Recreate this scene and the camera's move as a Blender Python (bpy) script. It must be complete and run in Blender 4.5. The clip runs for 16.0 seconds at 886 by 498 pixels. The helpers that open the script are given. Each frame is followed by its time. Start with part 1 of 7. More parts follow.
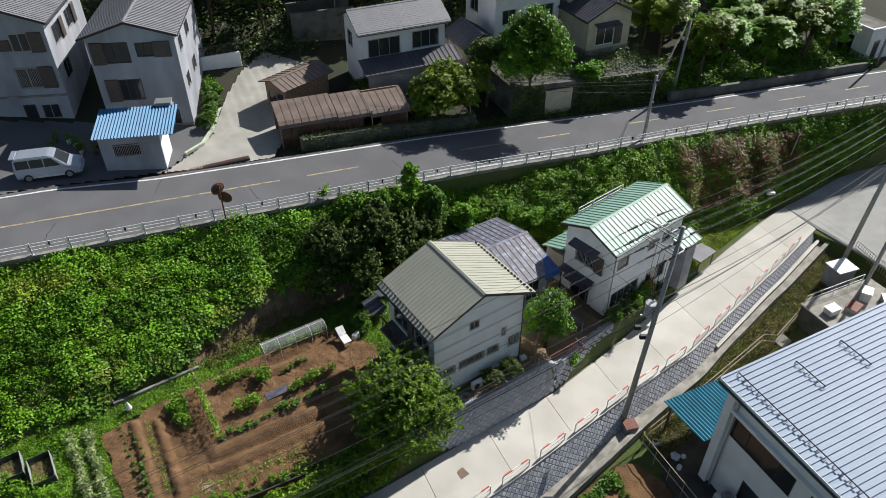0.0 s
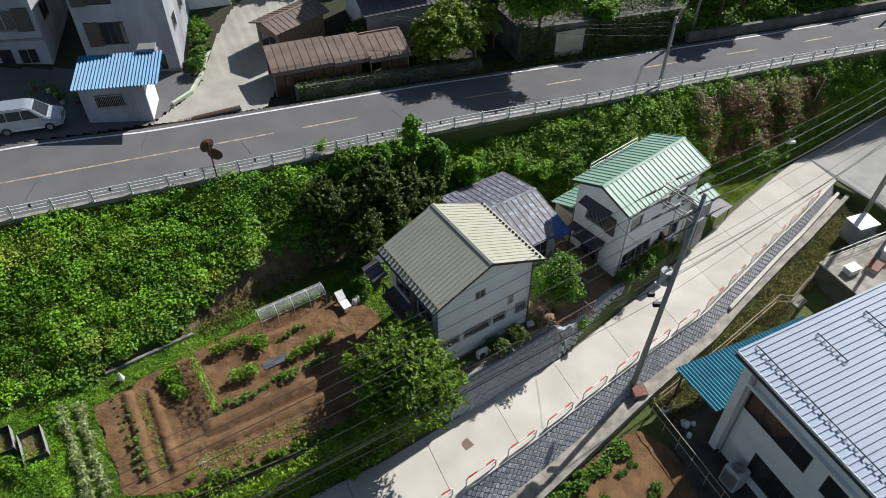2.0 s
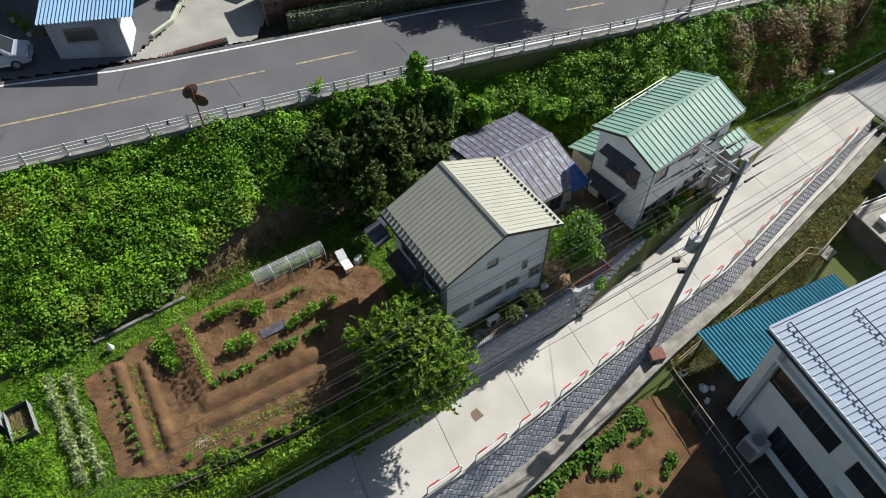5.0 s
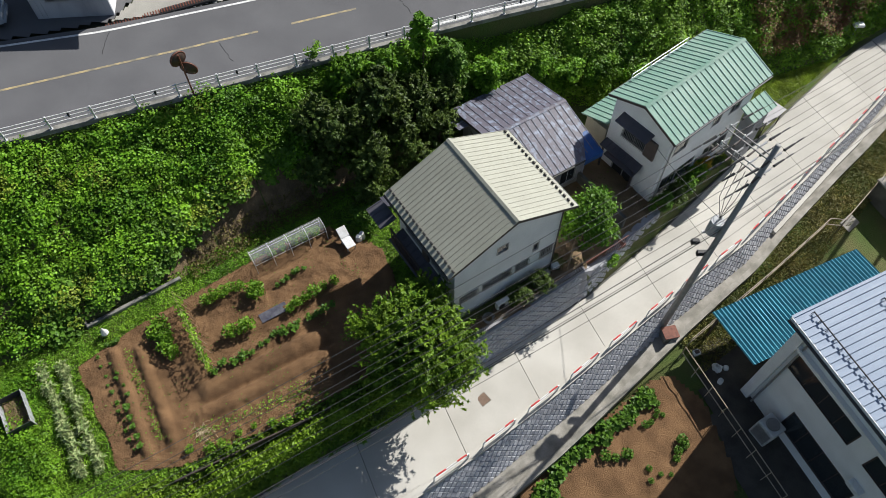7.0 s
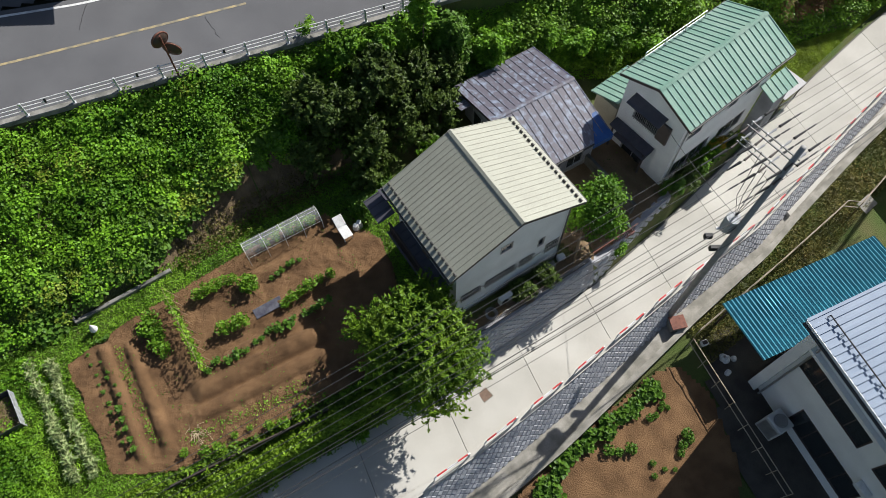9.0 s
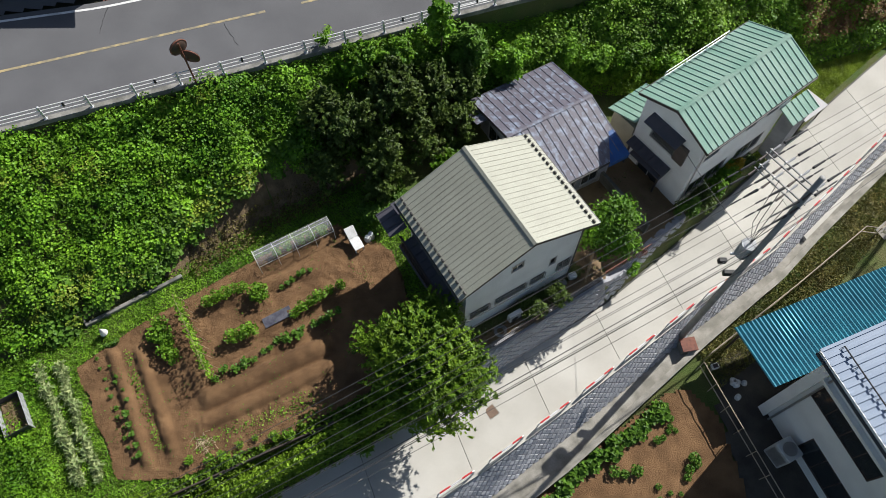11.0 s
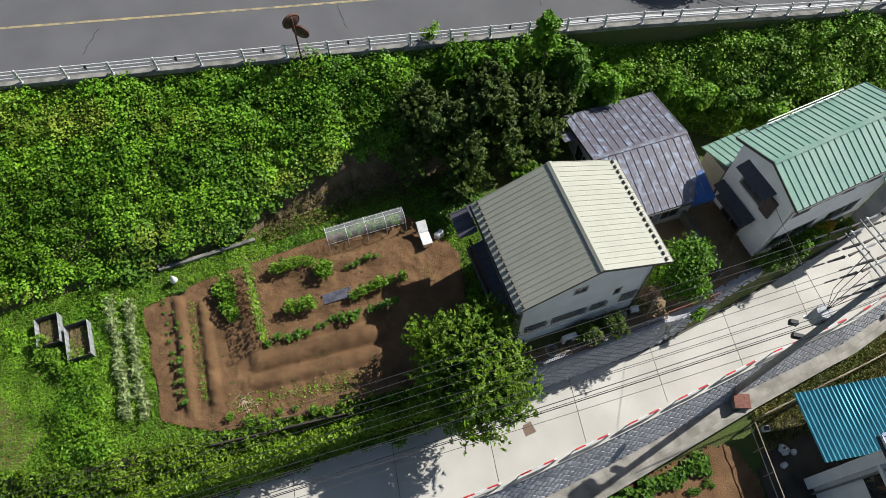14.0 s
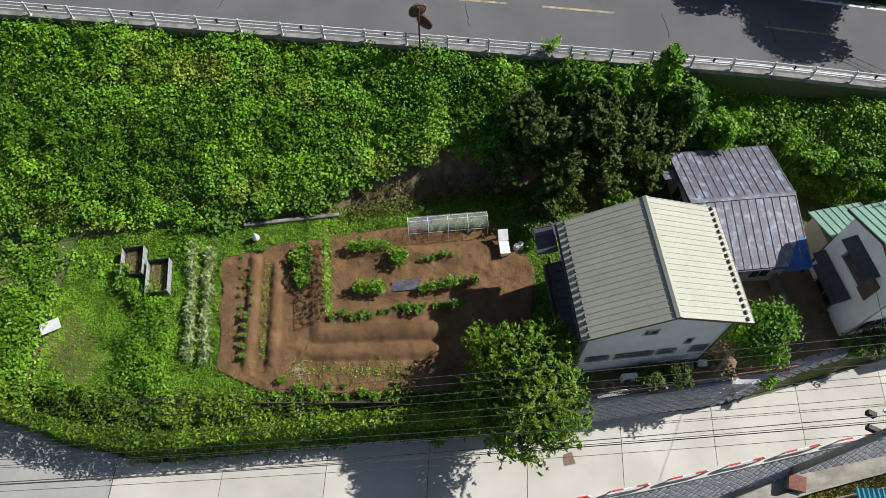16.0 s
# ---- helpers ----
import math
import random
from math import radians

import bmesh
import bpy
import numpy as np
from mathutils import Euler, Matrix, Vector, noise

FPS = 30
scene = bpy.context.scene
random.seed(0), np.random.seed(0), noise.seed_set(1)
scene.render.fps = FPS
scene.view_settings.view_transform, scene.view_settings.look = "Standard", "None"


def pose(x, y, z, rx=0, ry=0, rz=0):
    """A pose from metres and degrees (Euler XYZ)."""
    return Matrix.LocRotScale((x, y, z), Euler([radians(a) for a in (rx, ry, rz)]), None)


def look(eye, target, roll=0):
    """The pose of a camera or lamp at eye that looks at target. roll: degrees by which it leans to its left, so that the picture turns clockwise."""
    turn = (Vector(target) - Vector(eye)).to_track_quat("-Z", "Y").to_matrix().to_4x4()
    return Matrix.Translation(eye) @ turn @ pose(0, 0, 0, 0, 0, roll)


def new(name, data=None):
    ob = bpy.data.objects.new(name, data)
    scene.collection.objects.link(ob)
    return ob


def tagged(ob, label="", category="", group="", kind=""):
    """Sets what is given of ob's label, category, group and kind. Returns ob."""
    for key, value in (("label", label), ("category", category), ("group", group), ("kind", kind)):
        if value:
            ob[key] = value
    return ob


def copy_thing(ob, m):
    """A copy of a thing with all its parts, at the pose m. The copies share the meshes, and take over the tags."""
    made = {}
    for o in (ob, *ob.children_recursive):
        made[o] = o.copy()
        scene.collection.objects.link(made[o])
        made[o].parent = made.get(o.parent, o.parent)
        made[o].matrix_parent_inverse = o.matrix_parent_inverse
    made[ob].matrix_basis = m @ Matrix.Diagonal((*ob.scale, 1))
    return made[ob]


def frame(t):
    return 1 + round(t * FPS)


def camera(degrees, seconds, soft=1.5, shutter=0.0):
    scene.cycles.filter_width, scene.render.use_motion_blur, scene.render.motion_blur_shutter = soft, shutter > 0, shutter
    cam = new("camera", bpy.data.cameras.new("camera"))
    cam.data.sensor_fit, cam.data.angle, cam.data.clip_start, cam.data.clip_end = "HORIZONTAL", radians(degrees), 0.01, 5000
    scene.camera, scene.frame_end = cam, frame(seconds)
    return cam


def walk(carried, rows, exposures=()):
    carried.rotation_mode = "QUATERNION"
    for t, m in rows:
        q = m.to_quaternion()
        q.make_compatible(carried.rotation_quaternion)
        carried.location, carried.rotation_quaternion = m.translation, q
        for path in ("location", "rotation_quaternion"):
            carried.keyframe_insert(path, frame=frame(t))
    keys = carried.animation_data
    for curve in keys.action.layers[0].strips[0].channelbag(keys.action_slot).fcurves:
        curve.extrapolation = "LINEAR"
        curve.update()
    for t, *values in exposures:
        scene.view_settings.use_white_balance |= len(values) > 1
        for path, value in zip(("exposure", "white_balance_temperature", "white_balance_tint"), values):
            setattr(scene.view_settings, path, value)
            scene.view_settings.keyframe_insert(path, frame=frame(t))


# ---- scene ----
cam = camera(63.9, 16.0, 0.8)
METRES, EYE, TILT, LEAN, TURN = 16.0, 33.0, -38.0, 0.0, 0.0
ROWS = [
    (0.0, 0.0, 0.0, 0.0, 0.0, 0.0, 0.0),
    (0.5, -0.001, 0.0394, 0.0309, 0.04, -1.44, -0.0),
    (1.0, -0.0038, 0.078, 0.0626, 0.03, -2.91, -0.02),
    (1.5, -0.006, 0.1152, 0.0941, 0.07, -4.34, -0.03),
    (2.0, -0.0101, 0.153, 0.1235, 0.11, -5.75, -0.03),
    (2.5, -0.0142, 0.1926, 0.1563, 0.15, -7.15, -0.04),
    (3.0, -0.0191, 0.2318, 0.1895, 0.15, -8.57, -0.07),
    (3.5, -0.0239, 0.271, 0.2202, 0.16, -9.91, -0.08),
    (4.0, -0.0283, 0.3102, 0.2534, 0.16, -11.32, -0.12),
    (6.5, -0.051, 0.5083, 0.4112, 0.33, -18.34, -0.18),
    (7.0, -0.0561, 0.5492, 0.4437, 0.33, -19.78, -0.18),
    (7.5, -0.059, 0.5901, 0.4758, 0.35, -21.25, -0.19),
    (8.0, -0.0606, 0.6302, 0.5092, 0.38, -22.77, -0.21),
    (8.5, -0.0582, 0.671, 0.5427, 0.44, -24.34, -0.21),
    (9.0, -0.0597, 0.7107, 0.5737, 0.39, -24.92, -0.26),
    (11.5, -0.0564, 0.7375, 0.6173, 3.45, -25.03, -2.57),
    (12.0, -0.0578, 0.7362, 0.618, 5.33, -25.06, -4.02),
    (12.5, -0.0596, 0.734, 0.618, 7.56, -25.14, -5.76),
    (13.0, -0.0621, 0.7313, 0.6187, 9.43, -25.32, -7.26),
    (13.5, -0.0639, 0.7301, 0.6183, 10.36, -25.41, -8.0),
    (14.0, -0.0652, 0.7288, 0.618, 11.16, -25.46, -8.61),
    (14.5, -0.0651, 0.7285, 0.6186, 12.86, -25.67, -9.86),
    (15.0, -0.0691, 0.7288, 0.6152, 16.05, -26.17, -12.25),
    (15.5, -0.0738, 0.7292, 0.6109, 19.3, -26.74, -14.67),
    (16.0, -0.0775, 0.7316, 0.6101, 21.9, -27.38, -16.48),
]
walk(cam, [(t, pose(0, 0, EYE, TILT, LEAN, TURN) @ pose(METRES * x, METRES * y, METRES * z, 90 + pitch, roll, yaw)) for t, x, y, z, yaw, pitch, roll in ROWS], [(0.0, 0.36), (16.0, 0.36)])

# ---- world and sun ----
SUN = Vector((0.685, 0.728, 0.0)).normalized()
ELEV = radians(40)
world = bpy.data.worlds.new("world")
scene.world = world
world.use_nodes = True
wn = world.node_tree.nodes
sky = wn.new("ShaderNodeTexSky")
sky.sky_type, sky.sun_disc = "NISHITA", False
sky.sun_elevation, sky.sun_rotation = ELEV, math.atan2(SUN.x, SUN.y)
wn["Background"].inputs["Strength"].default_value = 0.063
world.node_tree.links.new(sky.outputs[0], wn["Background"].inputs[0])
lamp = bpy.data.lights.new("sun", "SUN")
lamp.energy, lamp.angle, lamp.color = 5.0, radians(0.5), (1.0, 0.975, 0.935)
sun = new("sun", lamp)
sun.matrix_world = look((0, 0, 60), Vector((0, 0, 60)) - Vector((SUN.x * math.cos(ELEV), SUN.y * math.cos(ELEV), math.sin(ELEV))))

# ---- materials ----
def mat(name, c1, c2=None, rough=0.8, scale=3.0, fine=30.0, bump=0.15, metal=0.0, spec=0.4, rand=0.0, stretch=None, patch=(0.35, 0.65), dist=0.02):
    """A two-scale surface: patches of c1 and c2, fine grain, bump, and a chance shade for each piece."""
    m = bpy.data.materials.new(name)
    m.use_nodes = True
    n, l = m.node_tree.nodes, m.node_tree.links
    b = n["Principled BSDF"]
    b.inputs["Roughness"].default_value, b.inputs["Metallic"].default_value = rough, metal
    b.inputs["Specular IOR Level"].default_value = spec
    c2 = c2 or tuple(v * 0.75 for v in c1)
    co = n.new("ShaderNodeTexCoord")
    mp = n.new("ShaderNodeMapping")
    l.new(co.outputs["Object"], mp.inputs[0])
    if stretch:
        mp.inputs["Scale"].default_value = stretch
    t1, t2 = n.new("ShaderNodeTexNoise"), n.new("ShaderNodeTexNoise")
    t1.inputs["Scale"].default_value, t1.inputs["Detail"].default_value = scale, 5
    t2.inputs["Scale"].default_value, t2.inputs["Detail"].default_value = fine, 4
    l.new(mp.outputs[0], t1.inputs[0])
    l.new(co.outputs["Object"], t2.inputs[0])
    r = n.new("ShaderNodeMapRange")
    r.inputs[1].default_value, r.inputs[2].default_value = patch
    l.new(t1.outputs[0], r.inputs[0])
    mx = n.new("ShaderNodeMix")
    mx.data_type = "RGBA"
    mx.inputs[6].default_value, mx.inputs[7].default_value = (*c1, 1), (*c2, 1)
    l.new(r.outputs[0], mx.inputs[0])
    gr = n.new("ShaderNodeMapRange")
    gr.inputs[3].default_value, gr.inputs[4].default_value = 0.75, 1.25
    l.new(t2.outputs[0], gr.inputs[0])
    val = gr.outputs[0]
    if rand:
        oi = n.new("ShaderNodeObjectInfo")
        rr = n.new("ShaderNodeMapRange")
        rr.inputs[3].default_value, rr.inputs[4].default_value = 1 - rand, 1 + rand
        l.new(oi.outputs["Random"], rr.inputs[0])
        mu = n.new("ShaderNodeMath")
        mu.operation = "MULTIPLY"
        l.new(val, mu.inputs[0]), l.new(rr.outputs[0], mu.inputs[1])
        val = mu.outputs[0]
    vm = n.new("ShaderNodeVectorMath")
    vm.operation = "SCALE"
    l.new(mx.outputs[2], vm.inputs[0]), l.new(val, vm.inputs["Scale"])
    l.new(vm.outputs[0], b.inputs["Base Color"])
    if bump:
        bp = n.new("ShaderNodeBump")
        bp.inputs["Strength"].default_value, bp.inputs["Distance"].default_value = bump, dist
        l.new(t2.outputs[0], bp.inputs["Height"])
        l.new(bp.outputs[0], b.inputs["Normal"])
    return m


def leaf_mat(name, c1, c2, rough=0.45, through_light=0.22, patch=0.35):
    """Leaves: a chance colour for each leaf between c1 and c2, larger patches, and light let through."""
    m = bpy.data.materials.new(name)
    m.use_nodes = True
    n, l = m.node_tree.nodes, m.node_tree.links
    b = n["Principled BSDF"]
    b.inputs["Roughness"].default_value = rough
    b.inputs["Specular IOR Level"].default_value = 0.2
    g, co, t = n.new("ShaderNodeNewGeometry"), n.new("ShaderNodeTexCoord"), n.new("ShaderNodeTexNoise")
    t.inputs["Scale"].default_value, t.inputs["Detail"].default_value = patch, 3
    l.new(co.outputs["Object"], t.inputs[0])
    a = n.new("ShaderNodeMath")
    a.operation = "MULTIPLY_ADD"
    a.inputs[1].default_value, a.inputs[2].default_value = 0.55, 0.0
    l.new(g.outputs["Random Per Island"], a.inputs[0])
    r = n.new("ShaderNodeMapRange")
    r.inputs[1].default_value, r.inputs[2].default_value, r.inputs[4].default_value = 0.33, 0.67, 0.6
    l.new(t.outputs[0], r.inputs[0])
    ad = n.new("ShaderNodeMath")
    l.new(a.outputs[0], ad.inputs[0]), l.new(r.outputs[0], ad.inputs[1])
    mx = n.new("ShaderNodeMix")
    mx.data_type = "RGBA"
    mx.inputs[6].default_value, mx.inputs[7].default_value = (*c1, 1), (*c2, 1)
    l.new(ad.outputs[0], mx.inputs[0])
    t2, r2, sc = n.new("ShaderNodeTexNoise"), n.new("ShaderNodeMapRange"), n.new("ShaderNodeVectorMath")
    t2.inputs["Scale"].default_value, t2.inputs["Detail"].default_value = 1.1, 2
    r2.inputs[1].default_value, r2.inputs[2].default_value, r2.inputs[3].default_value, r2.inputs[4].default_value = 0.35, 0.65, 0.7, 1.25
    sc.operation = "SCALE"
    l.new(co.outputs["Object"], t2.inputs[0]), l.new(t2.outputs[0], r2.inputs[0])
    l.new(mx.outputs[2], sc.inputs[0]), l.new(r2.outputs[0], sc.inputs["Scale"])
    l.new(sc.outputs[0], b.inputs["Base Color"])
    tr, ms = n.new("ShaderNodeBsdfTranslucent"), n.new("ShaderNodeMixShader")
    ms.inputs[0].default_value = through_light
    l.new(sc.outputs[0], tr.inputs[0])
    l.new(b.outputs[0], ms.inputs[1]), l.new(tr.outputs[0], ms.inputs[2])
    l.new(ms.outputs[0], n["Material Output"].inputs[0])
    return m


def glass_mat(name, tint=(0.03, 0.035, 0.04), rough=0.08):
    m = mat(name, tint, tint, rough=rough, bump=0.0, spec=0.6)
    return m


ASPHALT = mat("asphalt", (0.12, 0.12, 0.125), (0.098, 0.098, 0.103), 0.9, 0.35, 60, 0.3)
OLD_ASPHALT = mat("old_asphalt", (0.34, 0.335, 0.315), (0.26, 0.26, 0.245), 0.9, 0.4, 50, 0.3)
CONCRETE = mat("concrete", (0.50, 0.48, 0.43), (0.41, 0.39, 0.345), 0.85, 0.35, 45, 0.06, rand=0.07)
OLD_CONCRETE = mat("old_concrete", (0.34, 0.32, 0.28), (0.2, 0.19, 0.16), 0.9, 1.2, 18, 0.3)
DARK_CONCRETE = mat("dark_concrete", (0.15, 0.145, 0.13), (0.07, 0.07, 0.06), 0.9, 0.8, 14, 0.3)
KERB = mat("kerb_concrete", (0.27, 0.26, 0.235), (0.12, 0.12, 0.105), 0.9, 1.6, 14, 0.3)
STONE = mat("wall_stone", (0.45, 0.455, 0.48), (0.33, 0.335, 0.355), 0.85, 4, 30, 0.4, rand=0.12)
SOIL = mat("soil", (0.2, 0.112, 0.052), (0.115, 0.062, 0.027), 0.95, 0.9, 22, 1.0, dist=0.06)
DRY_SOIL = mat("dry_soil", (0.19, 0.13, 0.075), (0.14, 0.095, 0.05), 0.95, 1.0, 12, 0.7, dist=0.05)
GRASS_GROUND = mat("grass_ground", (0.06, 0.1, 0.018), (0.1, 0.1, 0.035), 0.95, 0.5, 12, 0.8, dist=0.08)
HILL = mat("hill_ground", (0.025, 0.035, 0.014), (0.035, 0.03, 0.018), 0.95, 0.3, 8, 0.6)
WHITE_PAINT = mat("white_marking", (0.72, 0.72, 0.70), (0.5, 0.5, 0.49), 0.7, 2.5, 25, 0.1)
YELLOW_PAINT = mat("yellow_marking", (0.42, 0.33, 0.17), (0.17, 0.16, 0.13), 0.7, 2.5, 25, 0.1)
STEEL = mat("galvanised_steel", (0.62, 0.63, 0.64), (0.52, 0.53, 0.54), 0.45, 4, 20, 0.05, metal=0.3)
WHITE_STEEL = mat("white_steel", (0.75, 0.75, 0.74), (0.6, 0.6, 0.58), 0.5, 3, 20, 0.05)
RED_STEEL = mat("red_tape", (0.6, 0.05, 0.05), (0.5, 0.04, 0.04), 0.5, 3, 20, 0.05)
BLACK = mat("black_rubber", (0.02, 0.02, 0.022), (0.03, 0.03, 0.03), 0.6, 5, 30, 0.1)
RUST = mat("rusty_red_paint", (0.22, 0.08, 0.05), (0.13, 0.05, 0.035), 0.7, 6, 30, 0.2)
BARK = mat("bark", (0.11, 0.08, 0.055), (0.07, 0.05, 0.035), 0.9, 6, 30, 0.6)
CREAM_ROOF = mat("cream_metal", (0.345, 0.345, 0.28), (0.31, 0.31, 0.25), 0.5, 0.8, 15, 0.05, rand=0.03)
GREEN_ROOF = mat("green_metal", (0.19, 0.33, 0.26), (0.26, 0.38, 0.31), 0.4, 0.7, 14, 0.05, rand=0.05)
GREY_ROOF = mat("faded_grey_metal", (0.135, 0.127, 0.155), (0.27, 0.32, 0.41), 0.5, 2.6, 8, 0.05, rand=0.08, patch=(0.5, 0.7))
SLATE_ROOF = mat("grey_slate", (0.22, 0.22, 0.23), (0.17, 0.17, 0.18), 0.6, 1.0, 20, 0.1)
DARK_ROOF = mat("dark_metal_roof", (0.06, 0.06, 0.075), (0.09, 0.085, 0.1), 0.45, 1.0, 20, 0.05)
BROWN_ROOF = mat("brown_sheet", (0.17, 0.125, 0.1), (0.12, 0.088, 0.07), 0.6, 1.0, 18, 0.1)
BLUE_ROOF = mat("bright_blue_sheet", (0.012, 0.17, 0.33), (0.016, 0.13, 0.27), 0.45, 1.2, 18, 0.05)
TEAL_ROOF = mat("teal_sheet", (0.035, 0.2, 0.27), (0.03, 0.15, 0.21), 0.45, 1.2, 18, 0.05)
PALE_ROOF = mat("pale_blue_metal", (0.29, 0.35, 0.44), (0.25, 0.31, 0.4), 0.6, 0.8, 18, 0.04)
WHITE_WALL = mat("white_render", (0.83, 0.83, 0.82), (0.74, 0.74, 0.73), 0.85, 0.8, 25, 0.1)
# stained render, toned down blue-grey for fronts that lie in shade
PALE_WALL = mat("stained_shaded_render", (0.43, 0.45, 0.49), (0.27, 0.28, 0.31), 0.85, 0.55, 20, 0.1, stretch=(1, 1, 0.35))
GREY_WALL = mat("weathered_grey_render", (0.34, 0.34, 0.355), (0.21, 0.21, 0.22), 0.85, 0.7, 20, 0.1)
BEIGE_WALL = mat("beige_boards", (0.55, 0.5, 0.37), (0.45, 0.4, 0.3), 0.8, 1.0, 20, 0.1)
BROWN_TRIM = mat("brown_trim", (0.07, 0.05, 0.045), (0.05, 0.04, 0.035), 0.6, 3, 30, 0.1)
BROWN_SHUTTER = mat("brown_shutter", (0.11, 0.085, 0.075), (0.09, 0.07, 0.06), 0.6, 3, 30, 0.1)
GUTTER = mat("dark_gutter", (0.06, 0.055, 0.05), (0.04, 0.04, 0.04), 0.5, 3, 30, 0.05)
ALU = mat("aluminium", (0.42, 0.42, 0.42), (0.35, 0.35, 0.35), 0.4, 4, 30, 0.02, metal=0.6)
GLASS = glass_mat("window_glass")
WOOD = mat("old_wood", (0.3, 0.22, 0.14), (0.2, 0.14, 0.09), 0.85, 5, 30, 0.3)
POLE_GREY = mat("pole_concrete", (0.3, 0.3, 0.29), (0.24, 0.24, 0.23), 0.85, 3, 25, 0.1)
CABLE = mat("cable_black", (0.03, 0.03, 0.035), (0.05, 0.05, 0.05), 0.6, 5, 30, 0.0)
LEAF_KUDZU = leaf_mat("slope_leaves", (0.05, 0.16, 0.01), (0.235, 0.45, 0.028))
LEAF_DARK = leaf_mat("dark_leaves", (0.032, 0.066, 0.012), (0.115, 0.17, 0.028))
LEAF_TREE = leaf_mat("tree_leaves", (0.05, 0.11, 0.008), (0.22, 0.3, 0.02))
LEAF_MID = leaf_mat("mid_leaves", (0.034, 0.11, 0.007), (0.15, 0.3, 0.016))
LEAF_GRASS = leaf_mat("grass_blades", (0.066, 0.18, 0.012), (0.23, 0.41, 0.032))
LEAF_RUSSET = leaf_mat("russet_leaves", (0.17, 0.065, 0.03), (0.23, 0.17, 0.05))
LEAF_VEG = leaf_mat("vegetable_leaves", (0.04, 0.11, 0.012), (0.14, 0.27, 0.03))
LEAF_PALE = leaf_mat("leek_leaves", (0.13, 0.25, 0.06), (0.5, 0.52, 0.26))
LEAF_SPRAY = leaf_mat("spray_leaves", (0.036, 0.1, 0.006), (0.2, 0.32, 0.022))

# ---- plan: a runs along the main road's fence, b across it towards the hill ----
OX, OY, CA, SA = -2.7, 44.2, 0.91, 0.4146
ROT = math.degrees(math.atan2(SA, CA))


def xy(a, b):
    return OX + CA * a - SA * b, OY + SA * a + CA * b


def ab(x, y):
    return CA * (x - OX) + SA * (y - OY), -SA * (x - OX) + CA * (y - OY)


def line(*pts):
    xs, ys = [p[0] for p in pts], [p[1] for p in pts]
    return lambda a: float(np.interp(a, xs, ys))


rail_b = line((-80, 0), (5, 0), (12, -0.3), (24.5, -0.95), (34, -1.6), (47, -2.8), (60, -4.5), (100, -12))
far_b = line((-80, 7.6), (-23.4, 7.25), (-16.6, 6.4), (3.9, 5.9), (17, 5.1), (31.5, 3.7), (41.6, 2.9), (50, 2.5), (60, 1.5), (100, -6))
toe_b = line((-80, -12), (-32, -9.9), (-28, -9), (-22, -8.5), (-17, -7), (-11, -5.4), (-6, -5), (0, -3.4), (7, -3.4), (12, -5), (17, -6), (24.7, -5.9), (30.4, -6.0), (33.3, -5.2), (43, -3.95), (51, -4.1), (60, -5.4), (100, -14))
toe_z = line((-80, -0.1), (-6, -0.1), (0, -0.5), (8, -1.2), (17, -2.4), (24.7, -3.5), (33, -4.1), (43, -3.7), (55, -2.9))
front_b = line((-80, -18), (-32, -17.6), (-26.4, -18), (-18.5, -17.7), (-13.6, -17.2), (-9, -17.5), (-3.4, -17.2), (3.3, -15.9), (8.6, -14), (11.9, -12.8), (18.9, -10.4), (24.7, -8.2), (30.4, -6.2), (33.3, -5.3), (43, -4.0), (51, -4.15), (60, -5.45), (100, -14.1))
front_z = line((-80, -0.15), (-13, -0.15), (-9, -0.25), (-3, -0.2), (3.0, -0.35), (4.0, -1.3), (8.6, -1.6), (12, -2.4), (18.9, -3.3), (24.7, -3.75), (33, -4.15), (43, -3.75), (55, -2.95))
left_b = line((-80, -17.5), (-32.9, -19.0), (-28.4, -20.2), (-25, -20.6), (-18.9, -19.7), (-13.9, -18.9), (-9.6, -18.5), (-4.8, -17.6), (3.66, -16.1), (9, -14.4), (18.9, -10.8), (24.7, -8.6), (30.8, -6.5), (33.8, -5.6), (43, -4.15), (51, -4.3), (60, -5.6), (100, -14.3))
chan = line((-14, 2.6), (-2, 2.5), (8, 1.95), (13, 1.65), (18, 1.5), (34, 1.75))
right_b = line((-80, -24), (-26.8, -25), (-10, -22.6), (-5.7, -21.8), (-0.7, -20.6), (8.2, -18.2), (14.6, -16.7), (24.9, -12.8), (27.8, -11.8), (35, -9.0), (35.6, -17), (60, -20), (100, -26))


wall_drop = line((-80, 0.4), (0, 0.4), (4, 1.4), (9, 1.4), (14, 0.5), (22, 0.4), (80, 0.5))


def road_z(x):
    return 5.3 - 0.063 * (x + 15) if x < 12 else 3.6 - 0.03 * (x - 12)


def lane_z(x):
    return -2.85 - 0.04 * (x - 1) + 0.1 * max(0.0, x - 33)


# ---- mesh helpers ----
def link(name, verts, faces, material=None, parent=None, label="", smooth=False):
    me = bpy.data.meshes.new(name)
    me.from_pydata([tuple(v) for v in verts], [], faces)
    if material:
        me.materials.append(material)
    if smooth:
        me.shade_smooth()
    ob = new(name, me)
    ob.parent = parent
    if label:
        ob["label"] = label
    return ob


def part(name, bm, material, parent=None, label="", smooth=False):
    me = bpy.data.meshes.new(name)
    bm.to_mesh(me)
    bm.free()
    me.materials.append(material)
    if smooth:
        me.shade_smooth()
    ob = new(name, me)
    ob.parent = parent
    if label:
        ob["label"] = label
    return ob


def empty(name, m, label="", category="", group="", kind=""):
    ob = new(name)
    ob.matrix_world = m
    ob.empty_display_size = 0.2
    return tagged(ob, label, category, group, kind)


